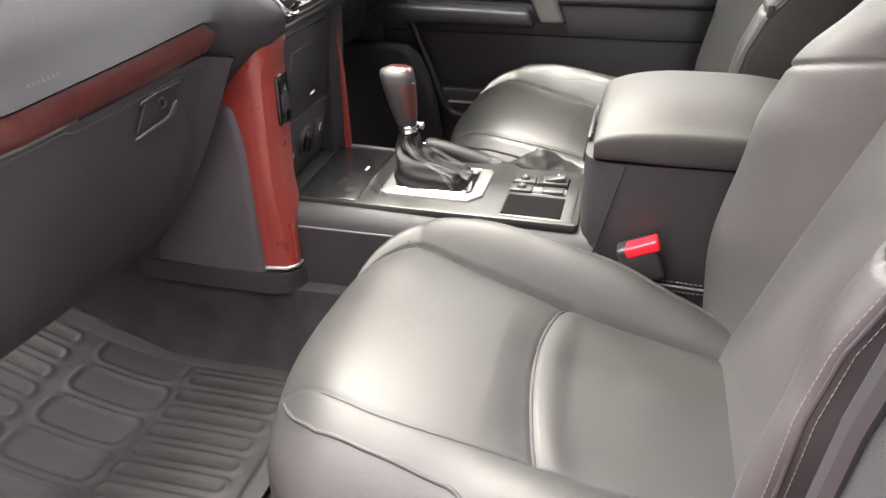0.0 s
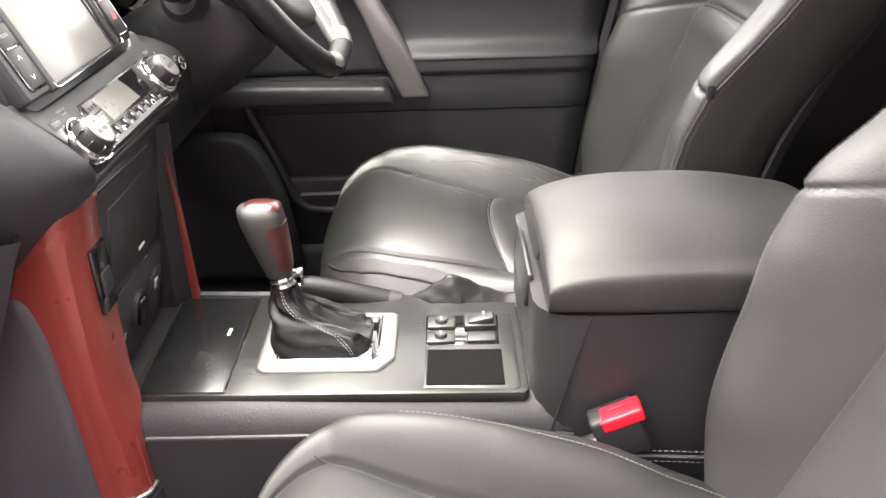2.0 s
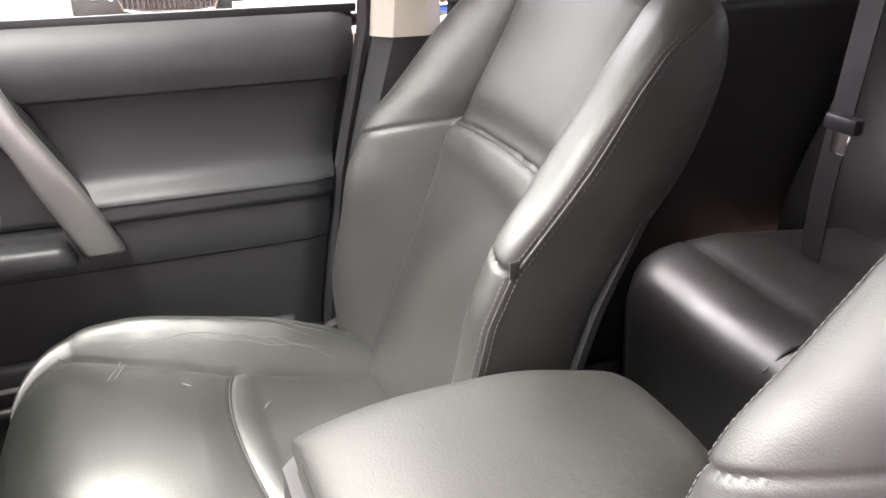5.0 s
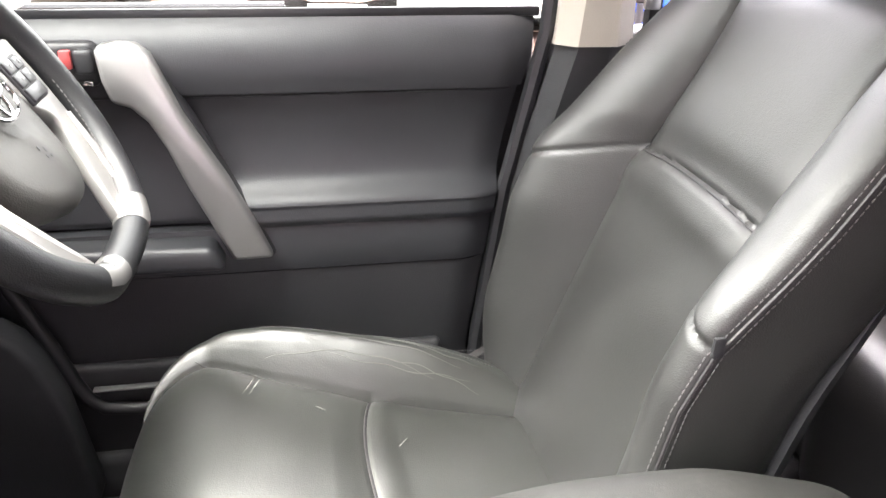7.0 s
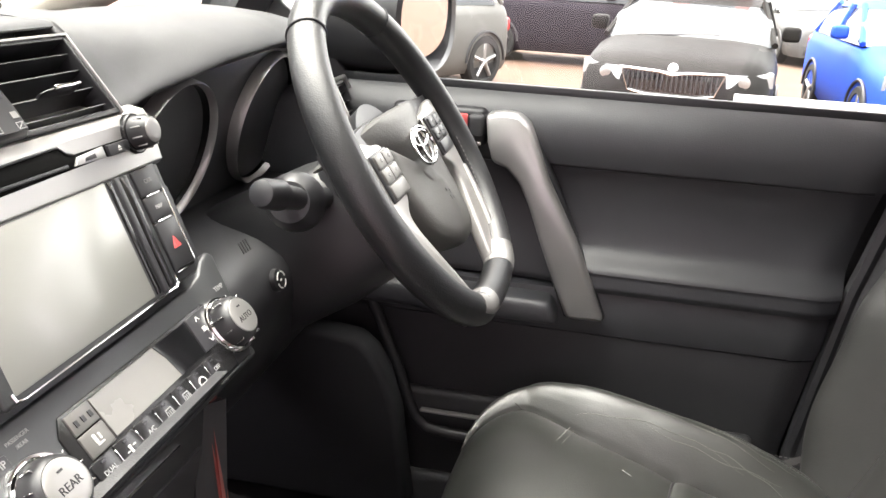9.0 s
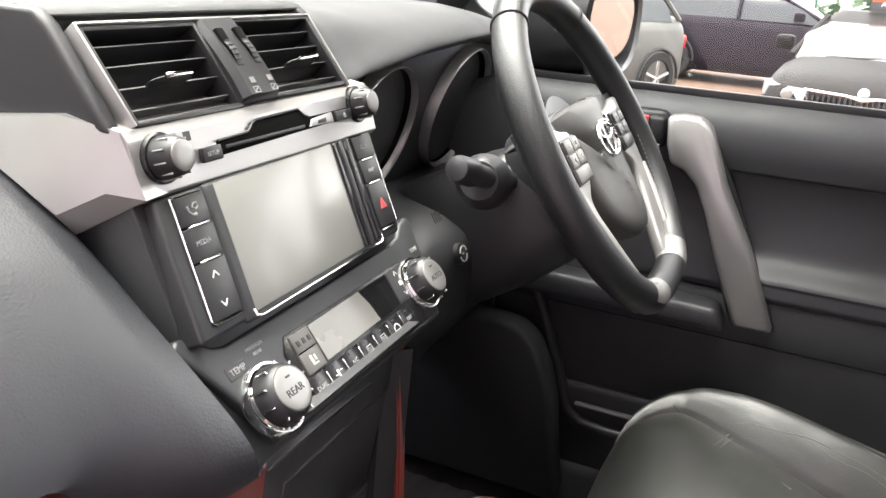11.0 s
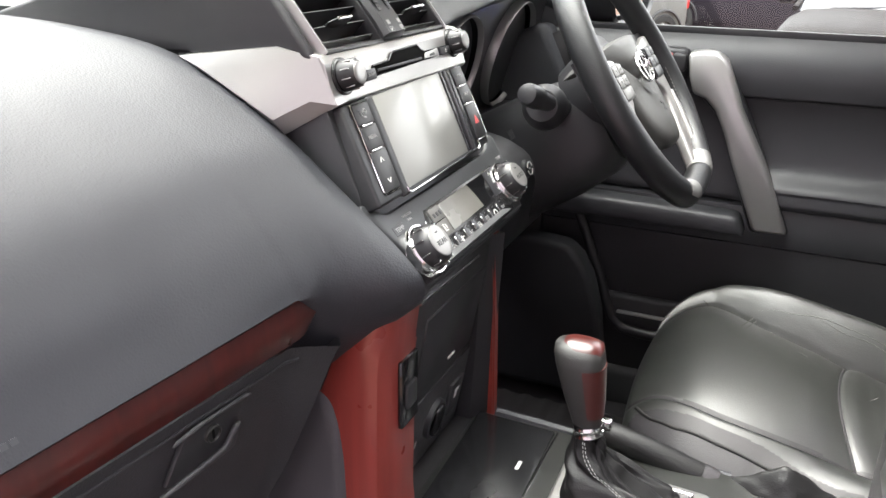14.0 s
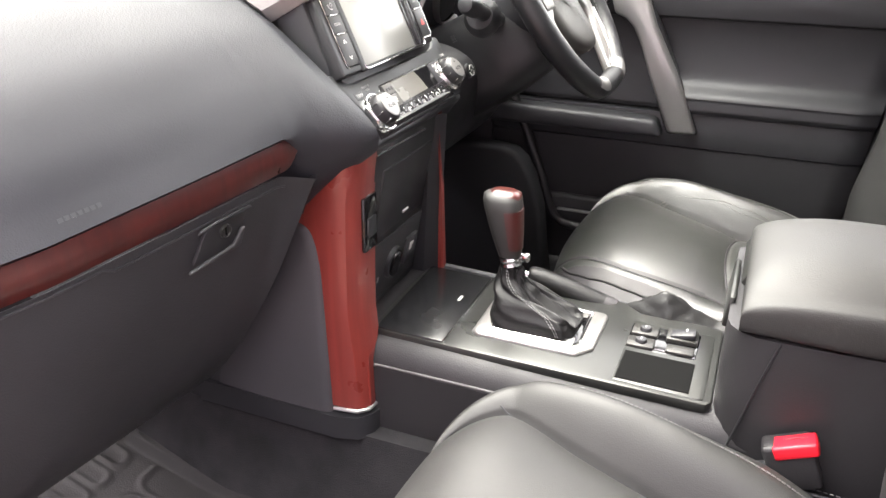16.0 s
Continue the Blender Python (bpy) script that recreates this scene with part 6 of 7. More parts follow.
part("small_switch", on(sp, (0.026, -0.022, 0.0), (0.062, 0.022, 0.006), 0.003, 2), PLASTIC, con)
bars(sp @ Matrix.Translation((0.04, 0.006, 0.006)), [(0, 0, 0.007, 0.012), (0.006, 0.003, 0.004, 0.005)], INK, con)
bars(sp @ Matrix.Translation((-0.055, -0.01, 0.0022)), [(0, 0, 0.005, 0.008)], DIMINK, con)

# red wood side panels, wrapped round the corner
for s in (-1, 1):
    rows = []
    for z in np.linspace(0.316, 0.664, 36):
        xa = lerp(z, [(0.316, -0.356), (0.5, -0.364), (0.54, -0.372), (0.578, -0.388), (0.615, -0.362), (0.66, -0.318)])
        xb = lerp(z, [(0.316, -0.302), (0.39, -0.306), (0.45, -0.312), (0.6, -0.31), (0.664, -0.302)])
        yo, yi = 0.165, lerp(z, [(0.316, 0.132), (0.385, 0.128), (0.41, 0.108), (0.664, 0.106)])
        if s > 0:   # the far panel is slimmer and leans in towards the top
            yi = lerp(z, [(0.316, 0.106), (0.41, 0.103), (0.55, 0.088), (0.664, 0.073)])
            yo, xb = yi + 0.016, lerp(z, [(0.316, -0.304), (0.664, -0.300)])
        bow = 0.004 * math.sin((z - 0.3) / 0.37 * math.pi)
        xa = min(xa, xb - 0.014)
        ring = [(xa, yo), (xa + (xb - xa) * 0.5, yo + bow), (xb - 0.008, yo - 0.004 + bow), (xb - 0.002, yo - 0.01), (xb, yo - 0.018), (xb + 0.003, (yo + yi) / 2), (xb + 0.002, yi), (xb - 0.03, yi), (xa, yi)]
        rows.append([(x, s * y, z) for x, y in ring])
    part("wood_side", loft(rows), WOOD, con, "red lacquered wood side panel")
    in_ = 0 if s < 0 else 0.048
    part("wood_foot", loft([[(x, s * (y - in_), z) for x, y in ((-0.56, 0.172), (-0.34, 0.176), (-0.31, 0.168), (-0.296, 0.15), (-0.292, 0.13), (-0.35, 0.12), (-0.56, 0.12))] for z in (0.272, 0.288, 0.306)]), SMOOTH, con)
    part("foot_trim", tube([(-0.345, s * (0.168 - in_), 0.3135), (-0.312, s * (0.164 - in_), 0.3135), (-0.301, s * (0.152 - in_), 0.3135), (-0.299, s * (0.134 - in_), 0.3135)], 0.0028, 8), SATIN, con, "thin silver trim at the foot")
    # padded knee panel ahead of the wood
    kn = []
    for z in list(np.linspace(0.292, 0.53, 20)) + list(np.linspace(0.535, 0.58, 14)):
        xa = lerp(z, [(0.292, -0.3455), (0.347, -0.3465), (0.425, -0.348), (0.498, -0.350), (0.52, -0.352), (0.54, -0.3555), (0.555, -0.360), (0.565, -0.3645), (0.573, -0.371), (0.580, -0.381)])
        xf_ = lerp(z, [(0.292, -0.53), (0.58, -0.47)])
        yk = 0.172 - in_ - 0.012 * step(0.55, 0.58, z) ** 2
        kn.append([(xa, s * (0.155 - in_), z)] + [(xa - 0.016 + 0.016 * math.cos(a), s * (yk - 0.012 + 0.012 * math.sin(a)), z) for a in np.linspace(0.1, math.pi / 2, 8)] + [((xa + xf_) / 2, s * (yk + 0.003 * math.sin((z - 0.29) / 0.28 * 3.1)), z), (xf_, s * (0.168 - in_), z), (xf_, s * (0.13 - in_), z), (xa, s * (0.13 - in_), z)])
    part("knee_panel", loft(kn), KNEE, con, "padded black knee panel")
    part("side_wall", prism([(-0.62, 0.27), (-0.36, 0.27), (-0.40, 0.64), (-0.62, 0.66)], min(s * (0.12 - in_ * 1.3), s * (0.165 - in_ * 1.3)), max(s * (0.12 - in_ * 1.3), s * (0.165 - in_ * 1.3)), XZ, 0.004), SMOOTH, con)
# dark cheek that lines the far wood panel
part("far_cheek", loft([[(x0_, y0_, z), (x0_ + 0.016, y0_ + 0.022, z), (x0_ - 0.05, y0_ + 0.026, z), (x0_ - 0.06, y0_, z)] for x0_, y0_, z in ((-0.346, 0.083, 0.31), (-0.325, 0.082, 0.41), (-0.318, 0.076, 0.5), (-0.312, 0.069, 0.58), (-0.306, 0.062, 0.655))]), SMOOTH, con)
# switch in the left wood panel
part("wood_switch", rbox((-0.3095, -0.142, 0.532), (-0.304, -0.108, 0.602), 0.002, 2), GLOSS, con, "black switch set in the wood")
part("switch_rocker", rbox((-0.3055, -0.136, 0.55), (-0.3015, -0.114, 0.575), 0.002, 2), SMOOTH, con)

# long lower body
bodyp = [(0.0, 0.405), (0.085, 0.405), (0.104, 0.402), (0.122, 0.393), (0.131, 0.378), (0.133, 0.3715), (0.1295, 0.3705), (0.134, 0.366), (0.137, 0.28), (0.139, 0.12)]
ring = [(-y, z) for y, z in bodyp[::-1]] + bodyp[1:]
part("console_body", loft([[(x, y, z - 0.004 * step(-0.3, 0.1, x) + 0.002) for y, z in ring] for x in np.linspace(-0.50, 0.16, 24)]), BOXP, con)
part("body_seam", tube([(-0.30, -0.1338, 0.3718), (-0.1, -0.1338, 0.3705), (0.11, -0.1338, 0.3688)], 0.0017, 6), THREAD, con, "thin pale seam along the side")
# metallic top
part("top_plate", prism([(-0.322, -0.108), (-0.2, -0.110), (0.108, -0.117), (0.114, -0.110), (0.114, 0.068), (0.09, 0.074), (0.005, 0.074), (-0.02, 0.098), (-0.322, 0.103)], 0.395, 0.4085, Matrix.Identity(4), 0.003, 2), PEWTER, con, "metallic grey top plate")
lid = part("ashtray_lid", prism([(-0.312, -0.104), (-0.2165, -0.107), (-0.2195, 0.094), (-0.318, 0.098)], 0.402, 0.4115, Matrix.Identity(4), 0.003, 2), BLACKSATIN, con, "gloss black sliding lid")
part("lid_mark", rbox((-0.24, 0.004, 0.411), (-0.2355, 0.02, 0.4122), 0.0005, 1), INK, lid)
part("lid_edge", rbox((-0.2170, -0.107, 0.404), (-0.2150, 0.092, 0.4118), 0.0005, 1), CHROME, con)
part("far_rail", tube([(-0.33, 0.112, 0.406), (-0.15, 0.114, 0.398), (-0.02, 0.112, 0.394)], 0.007, 8), SOFT, con)
# gear surround
part("gear_surround", prism([(-0.192, -0.066), (-0.183, -0.073), (-0.052, -0.0745), (-0.034, -0.052), (-0.033, 0.040), (-0.039, 0.047), (-0.188, 0.056), (-0.1935, 0.050)], 0.403, 0.4135, Matrix.Identity(4), 0.004, 3), KNOBCAP, con, "bright silver gear surround")
part("gear_recess", prism([(-0.1665, -0.054), (-0.062, -0.0555), (-0.0555, -0.047), (-0.0555, 0.034), (-0.178, 0.040)], 0.404, 0.4140, Matrix.Identity(4), 0.001), GLOSS, con)
part("gear_inner_trim", tube([(-0.1685, -0.056, 0.4138), (-0.061, -0.0575, 0.4138), (-0.0535, -0.048, 0.4138), (-0.0535, 0.036, 0.4138), (-0.180, 0.042, 0.4138)], 0.0022, 8, True), CHROME, con)
part("gear_gate", prism([(-0.102, 0.021), (-0.058, 0.020), (-0.0575, 0.032), (-0.102, 0.034)], 0.412, 0.4155, Matrix.Identity(4), 0.001, 2), KEYGREY, con, "grey strip beside the gear gate")
bars(Matrix.Translation((-0.08, 0.0268, 0.4156)), [(-0.012 + i * 0.008, 0, 0.002, 0.005) for i in range(4)], SMOOTH, con, "gear_marks")
# gaiter: folded leather from the surround up to the collar
gl = thing("gear_lever", "automatic gear lever with wood-capped leather knob", "gear lever", (-0.12, 0, 0.41))
col_c = Vector((-0.1605, -0.006, 0.488))


def boot(k, t):
    """The gaiter's skin: k from the base up to the collar, t round it; slack on the side behind the lever."""
    xl = lerp(k, [(0, -0.177), (0.3, -0.178), (0.6, -0.177), (0.85, -0.175), (1, -0.174)])
    xr = lerp(k, [(0, -0.062), (0.2, -0.063), (0.34, -0.068), (0.44, -0.088), (0.58, -0.122), (0.78, -0.142), (1, -0.147)])
    yh = lerp(k, [(0, 0.041), (0.2, 0.039), (0.4, 0.033), (0.62, 0.022), (0.85, 0.0145), (1, 0.0135)])
    p = lerp(k, [(0, 0.42), (0.35, 0.55), (0.8, 0.9), (1, 1.0)])
    c, s_ = math.cos(t), math.sin(t)
    u, v = math.copysign(abs(c) ** p, c), math.copysign(abs(s_) ** p, s_)
    w = math.sin(min(1, k * 1.3) * math.pi * 0.77)
    f = 0.007 * w * noise.noise(Vector((1.6 * c + 3 * k, 1.6 * s_ - 2 * k, 4 * k))) + 0.0025 * w * max(0, c + 0.4) * noise.noise(Vector((4 * c, 4 * s_ + 4 * k, 9 * k + 3 * c)))
    z = 0.412 + 0.076 * k - 0.012 * w * max(0, c) ** 2 + 0.012 * w * max(0, c) * noise.noise(Vector((3 * c, 4 * s_, 4 * k + 2)))
    return (0.5 * (xl + xr) + (0.5 * (xr - xl) + f) * u, -0.010 + 0.004 * k + (yh + f) * v, z)


part("gaiter", loft([[boot(k, t) for t in np.linspace(0, 2 * math.pi, 112, endpoint=False)] for k in np.linspace(0, 1, 52)]), GAITER, gl, "creased black leather gaiter", sharp=80)
for dt in (0.0, 0.09):
    seam = [Vector(boot(k, -1.75 + 0.55 * (1 - k) + dt * (0.6 + k))) for k in np.linspace(0.06, 0.94, 30)]
    stitches([p + Vector((0, -0.0005, 0.0004)) for p in seam], 0.0045, 0.003, 0.0005, parent=gl, mat=DIMINK)
axis = Vector((-0.2, 0.1, 0.97)).normalized()
part("collar", disc_stack(col_c + axis * -0.004, axis, [(0, 0.0125), (0.002, 0.0148), (0.007, 0.0135), (0.01, 0.0148), (0.013, 0.0138)], 28), CHROME, gl, "chrome collar")
part("release_catch", rbox((-0.152, 0.004, 0.487), (-0.14, 0.014, 0.499), 0.002, 2), CHROME, gl)


def knob_ring(h, w, d, c):
    return [(c[0] + d * math.copysign(abs(math.cos(t)) ** 0.75, math.cos(t)), c[1] + w * math.copysign(abs(math.sin(t)) ** 0.75, math.sin(t)), c[2]) for t in np.linspace(0, 2 * math.pi, 40, endpoint=False)]


KN = [(0.0, 0.0125, 0.0145), (0.01, 0.0145, 0.0165), (0.03, 0.0185, 0.02), (0.05, 0.022, 0.0225), (0.066, 0.0235, 0.0245), (0.076, 0.0225, 0.025), (0.083, 0.0195, 0.0235), (0.0865, 0.013, 0.016), (0.088, 0.006, 0.007)]
k0 = col_c + axis * 0.011
part("knob", loft([knob_ring(h, w, d, k0 + axis * h) for h, w, d in KN]), LEATHER, gl, "black leather gear knob", sharp=60)
# wood cap over the crown and rear of the knob
cap = []
for h, w, d in [(0.012, 0.006, 0.0), (0.03, 0.011, 0.0), (0.05, 0.0155, 0), (0.066, 0.0185, 0)]:
    i = k0 + axis * h
    D = lerp(h, [(a, c) for a, b, c in KN])
    W = lerp(h, [(a, b) for a, b, c in KN])
    cap.append([(i.x + (D + 0.0016) * max(0.1, math.cos(t)) ** 0.75, i.y + (W + 0.0016) * 0.95 * math.sin(t), i.z) for t in np.linspace(-1.4, 1.4, 22)] + [(i.x + D * 0.4, i.y + W * 0.6, i.z), (i.x + D * 0.4, i.y - W * 0.6, i.z)])
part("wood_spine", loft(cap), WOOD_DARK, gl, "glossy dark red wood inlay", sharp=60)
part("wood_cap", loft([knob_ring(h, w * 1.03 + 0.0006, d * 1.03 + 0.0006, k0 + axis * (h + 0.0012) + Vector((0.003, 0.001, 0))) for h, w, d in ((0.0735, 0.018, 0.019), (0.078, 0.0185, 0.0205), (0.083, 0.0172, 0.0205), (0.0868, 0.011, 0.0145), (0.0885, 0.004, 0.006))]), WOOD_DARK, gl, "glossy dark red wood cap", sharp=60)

# switch panel behind the lever
part("switch_panel", prism([(-0.0015, -0.107), (0.101, -0.113), (0.106, -0.108), (0.107, 0.043), (0.102, 0.047), (0.0, 0.048)], 0.404, 0.4105, Matrix.Identity(4), 0.004, 2), PEWTER, con, "metallic switch surround")
part("switch_field", prism([(0.0005, -0.026), (0.088, -0.028), (0.089, 0.038), (0.0005, 0.039)], 0.406, 0.4110, Matrix.Identity(4), 0.002), GLOSS, con)
# No hollow is cut: the tray's inner shade is painted as black.
part("coin_tray", prism([(0.002, -0.1035), (0.088, -0.106), (0.0885, -0.038), (0.003, -0.036)], 0.404, 0.4118, Matrix.Identity(4), 0.001, 1), PIT, con, "flat tray panel, recess shade painted black")
for x, y, kind_ in ((0.0195, 0.0195, 0), (0.0185, -0.0125, 0), (0.0665, 0.020, 1), (0.067, -0.0140, 2)):
    w, h = (0.034, 0.025) if kind_ < 1 else (0.039, 0.031) if kind_ < 2 else (0.034, 0.020)
    b_ = part("switch", rbox((x - w / 2, y - h / 2, 0.409), (x + w / 2, y + h / 2, 0.4145 if kind_ != 1 else 0.4165), 0.002, 2), KEYDARK, con)
    if kind_ == 0:
        part("dial", disc_stack((x, y, 0.4135), (0, 0, 1), [(0, 0.008), (0.003, 0.0075), (0.005, 0.006)], 20), SMOOTH, b_)
        bars(Matrix.Translation((x, y, 0.4187)), [(0, 0, 0.0016, 0.006)], DIMINK, b_)
    elif kind_ == 1:
        part("toggle", rbox((x - 0.015, y - 0.012, 0.4135), (x + 0.017, y + 0.008, 0.4225), 0.003, 2, Matrix.Rotation(-0.2, 4, "Y")), SMOOTH, b_)
        bars(Matrix.Translation((x + 0.004, y + 0.001, 0.4236)), [(0, 0, 0.002, 0.006)], INK, b_)

# handbrake on the far side
hb = thing("handbrake", "black leather handbrake lever with a loose gaiter", "handbrake", (-0.05, 0.1, 0.4))
hp = smooth_rows([(-0.162, 0.094, 0.4255), (-0.15, 0.094, 0.4245), (-0.11, 0.094, 0.4155), (-0.06, 0.094, 0.4015), (-0.03, 0.094, 0.393), (0.0, 0.094, 0.384)], 24)
part("grip", tube(hp, [0.008, 0.012, 0.0135, 0.0145, 0.0152, 0.0158, 0.016, 0.0162] + [0.0162] * 8 + [0.0155, 0.015, 0.0145, 0.0145, 0.014, 0.0138, 0.0135, 0.013], 16), GAITER, hb, "black leather grip")
part("release_button", tube([(-0.174, 0.094, 0.4275), (-0.160, 0.094, 0.425)], [0.0055, 0.006], 14), CHROME, hb, "chrome release button")
part("collar", tube([(-0.052, 0.094, 0.3995), (-0.044, 0.094, 0.397), (-0.036, 0.094, 0.3945)], [0.0165, 0.0172, 0.0165], 16), LEATHER_SIDE, hb)
rings = []
for i, k in enumerate(np.linspace(0, 1, 34)):
    x = -0.036 + 0.154 * k
    h = lerp(k, [(0, 0.014), (0.1, 0.019), (0.22, 0.031), (0.34, 0.046), (0.44, 0.051), (0.52, 0.047), (0.66, 0.035), (0.8, 0.024), (0.9, 0.019), (1, 0.020)])
    w = lerp(k, [(0, 0.014), (0.3, 0.026), (0.6, 0.034), (1, 0.03)])
    zc = lerp(k, [(0, 0.388), (0.3, 0.388), (1, 0.390)])
    ring = []
    for t in np.linspace(0, 2 * math.pi, 64, endpoint=False):
        c, q = math.cos(t), math.sin(t)
        rise = (1 - abs(c) ** 1.25) if q > 0 else -0.3 * abs(q)
        fold = noise.noise(Vector((7 * k + 1.5 * c, 2.2 * c, 1.3))) * 0.006 * math.sin(math.pi * k) + noise.noise(Vector((16 * k - 4 * c, 5 * c, 4.0))) * 0.003 * math.sin(math.pi * k)
        ring.append((x, 0.092 + (w + fold) * c + 0.5 * fold, zc + h * rise + (fold if q > 0 else 0)))
    rings.append(ring)
part("gaiter", loft(rings), GAITER, hb, "slack black gaiter", sharp=80)

# ---- armrest box ----
ar = thing("armrest_box", "black console box with a padded leather lid", "armrest", (0.27, 0, 0.12))
part("box", loft([[(x, y, z) for x, y in ((xf_, -0.098), (xf_ + 0.004, -0.112), (xf_ + 0.014, -0.124), (xf_ + 0.03, -0.1315), (0.17, -0.134), (0.45, -0.13), (0.455, -0.12), (0.455, 0.112), (0.44, 0.122), (xf_ + 0.012, 0.122), (xf_, 0.11))] for z, xf_ in ((0.10, 0.125), (0.39, 0.116), (0.45, 0.115), (0.512, 0.116))]), BOXP, ar)
part("side_seam", tube([(0.1706, -0.1338, 0.511), (0.1562, -0.1338, 0.4554), (0.1427, -0.1338, 0.398), (0.112, -0.1335, 0.27)], 0.0014, 6), DARKP, ar)
rings = []
for x in list(0.128 + 0.10 * (1 - np.cos(np.linspace(0, math.pi / 2, 20)))) + list(np.linspace(0.232, 0.41, 22)) + list(0.41 + 0.04 * np.sin(np.linspace(0.1, math.pi / 2, 10))):
    e = max(0, 0.228 - x) / 0.10
    g = max(0, x - 0.41) / 0.04
    drop = 0.038 * (1 - math.sqrt(max(0, 1 - min(1, e) ** 2))) + 0.045 * (1 - math.sqrt(max(0, 1 - min(1, g) ** 2)))
    crown = 0.606 + 0.008 * math.sin((x - 0.1) / 0.34 * 3.1) - 0.01 * step(0.3, 0.45, x)
    narrow = 0.03 * step(0.33, 0.46, x) + 0.006 * min(1, e)
    sec = []
    for y, z in ((-0.136, 0.516), (-0.139, 0.524), (-0.1395, 0.556), (-0.1365, 0.5645), (-0.130, 0.569), (-0.118, 0.5745), (-0.1, 0.588), (-0.075, 0.6), (-0.04, 0.606), (0.03, 0.606), (0.065, 0.6), (0.09, 0.588), (0.112, 0.566), (0.124, 0.55), (0.126, 0.524), (0.122, 0.516)):
        zz = z if z < 0.56 else z + crown - 0.606
        zz = 0.516 + (zz - 0.516) * 0.74
        sec.append((x, y * (1 - narrow / 0.13), zz - 0.74 * drop * max(0, (z - 0.516) / 0.09)))
    cur = smooth_rows(sec, 50)
    rings.append([tuple(p) for p in cur])
part("lid", loft(rings), LID, ar, "padded leather lid with scuffs", sharp=60)
part("latch", rbox((0.1285, -0.050, 0.530), (0.1365, 0.074, 0.560), 0.003, 2, Matrix.Rotation(0.5, 4, "Y")), PEWTER, ar, "grey latch plate")
part("lower_latch", rbox((0.112, -0.060, 0.480), (0.119, 0.055, 0.520), 0.003, 2, Matrix.Rotation(0.12, 4, "Y")), PEWTER, ar, "grey lower latch plate")
part("rear_face", rbox((0.45, -0.115, 0.14), (0.47, 0.11, 0.5), 0.008, 2), PLASTIC, ar)

# ---- footwell ----
mat_t = thing("rubber_mat", "dusty ribbed rubber mat on the footwell carpet", "floor mat", (-0.45, -0.4, 0.11))


def cell_ridge(x, y, x0, x1, pitch, gap, r):
    """A raised outline round each of a row of rounded cells along y."""
    cy = (math.floor(y / pitch) + 0.5) * pitch
    hx, hy = (x1 - x0) / 2, (pitch - gap) / 2
    qx, qy = abs(x - (x0 + x1) / 2) - hx + r, abs(y - cy) - hy + r
    d = math.hypot(max(qx, 0), max(qy, 0)) + min(max(qx, qy), 0) - r
    return math.exp(-(d / 0.005) ** 2)


def mat_rise(x):
    s = max(0, -0.5 - x)
    return 0.42 * s * s / (s + 0.12)


def mat_z(x, y):
    z = FLOOR + 0.008 + mat_rise(x)
    lx, ly = x + 0.5, y + 0.41
    ridge = max(cell_ridge(lx, ly, -0.125, 0.02, 0.074, 0.012, 0.022), cell_ridge(lx, ly + 0.01, 0.035, 0.2, 0.04, 0.014, 0.011), cell_ridge(lx + 0.1 * ly, ly + 0.015, -0.36, -0.145, 0.043, 0.014, 0.012))
    edge = 0.014 * step(0.205, 0.22, abs(ly)) + 0.012 * step(0.22, 0.235, lx) + 0.012 * step(-0.40, -0.42, lx)
    return z + 0.0032 * ridge * step(0.205, 0.195, abs(ly)) + min(0.016, edge) + 0.0015 * noise.noise(Vector((x * 9, y * 9, 0)))


part("tray", slab_from([[(x, y, mat_z(x, y)) for y in np.linspace(-0.64, -0.175, 190)] for x in np.linspace(-0.96, -0.24, 260)], (0, 0, -0.005)), RUBBER, mat_t)
whole("kick_panel_right", loft([[(x, y, z) for x, y in ((-1.0, 0.62), (-0.5, 0.66), (-0.42, 0.67), (-0.42, 0.72), (-1.0, 0.72))] for z in (0.1, 0.4, 0.62)]), PLASTIC, "black kick panel beside the pedals", "trim", kind="structure")
whole("kick_panel_left", loft([[(x, y, z) for x, y in ((-1.0, -0.72), (-0.5, -0.72), (-0.5, -0.69), (-1.0, -0.66))] for z in (0.1, 0.4, 0.62)]), PLASTIC, "black kick panel in the passenger footwell", "trim", kind="structure")
for x, y, w, nm, lb in ((-0.72, 0.30, 0.05, "brake_pedal", "black rubber brake pedal"), (-0.74, 0.44, 0.035, "accelerator_pedal", "black accelerator pedal in shade"), (-0.80, 0.2, 0.05, "footrest", "black footrest beside the tunnel")):
    p_ = thing(nm, lb, "pedal", (x, y, 0.25))
    part("pad", rbox((x - 0.006, y - w, 0.2), (x + 0.01, y + w, 0.29), 0.005, 2, Matrix.Rotation(-0.6, 4, "Y")), PLASTIC, p_)
    part("arm", tube([(x, y, 0.25), (x - 0.06, y, 0.36), (x - 0.1, y, 0.5)], 0.009, 8), SMOOTH, p_)
whole("driver_mat", slab_from([[(x, y, FLOOR + 0.006 + mat_rise(x) + 0.003 * (math.sin(x * 150) > 0.3)) for y in np.linspace(0.2, 0.6, 20)] for x in np.linspace(-0.9, -0.2, 120)], (0, 0, -0.005)), RUBBER, "black ribbed rubber mat in the driver footwell", "floor mat")
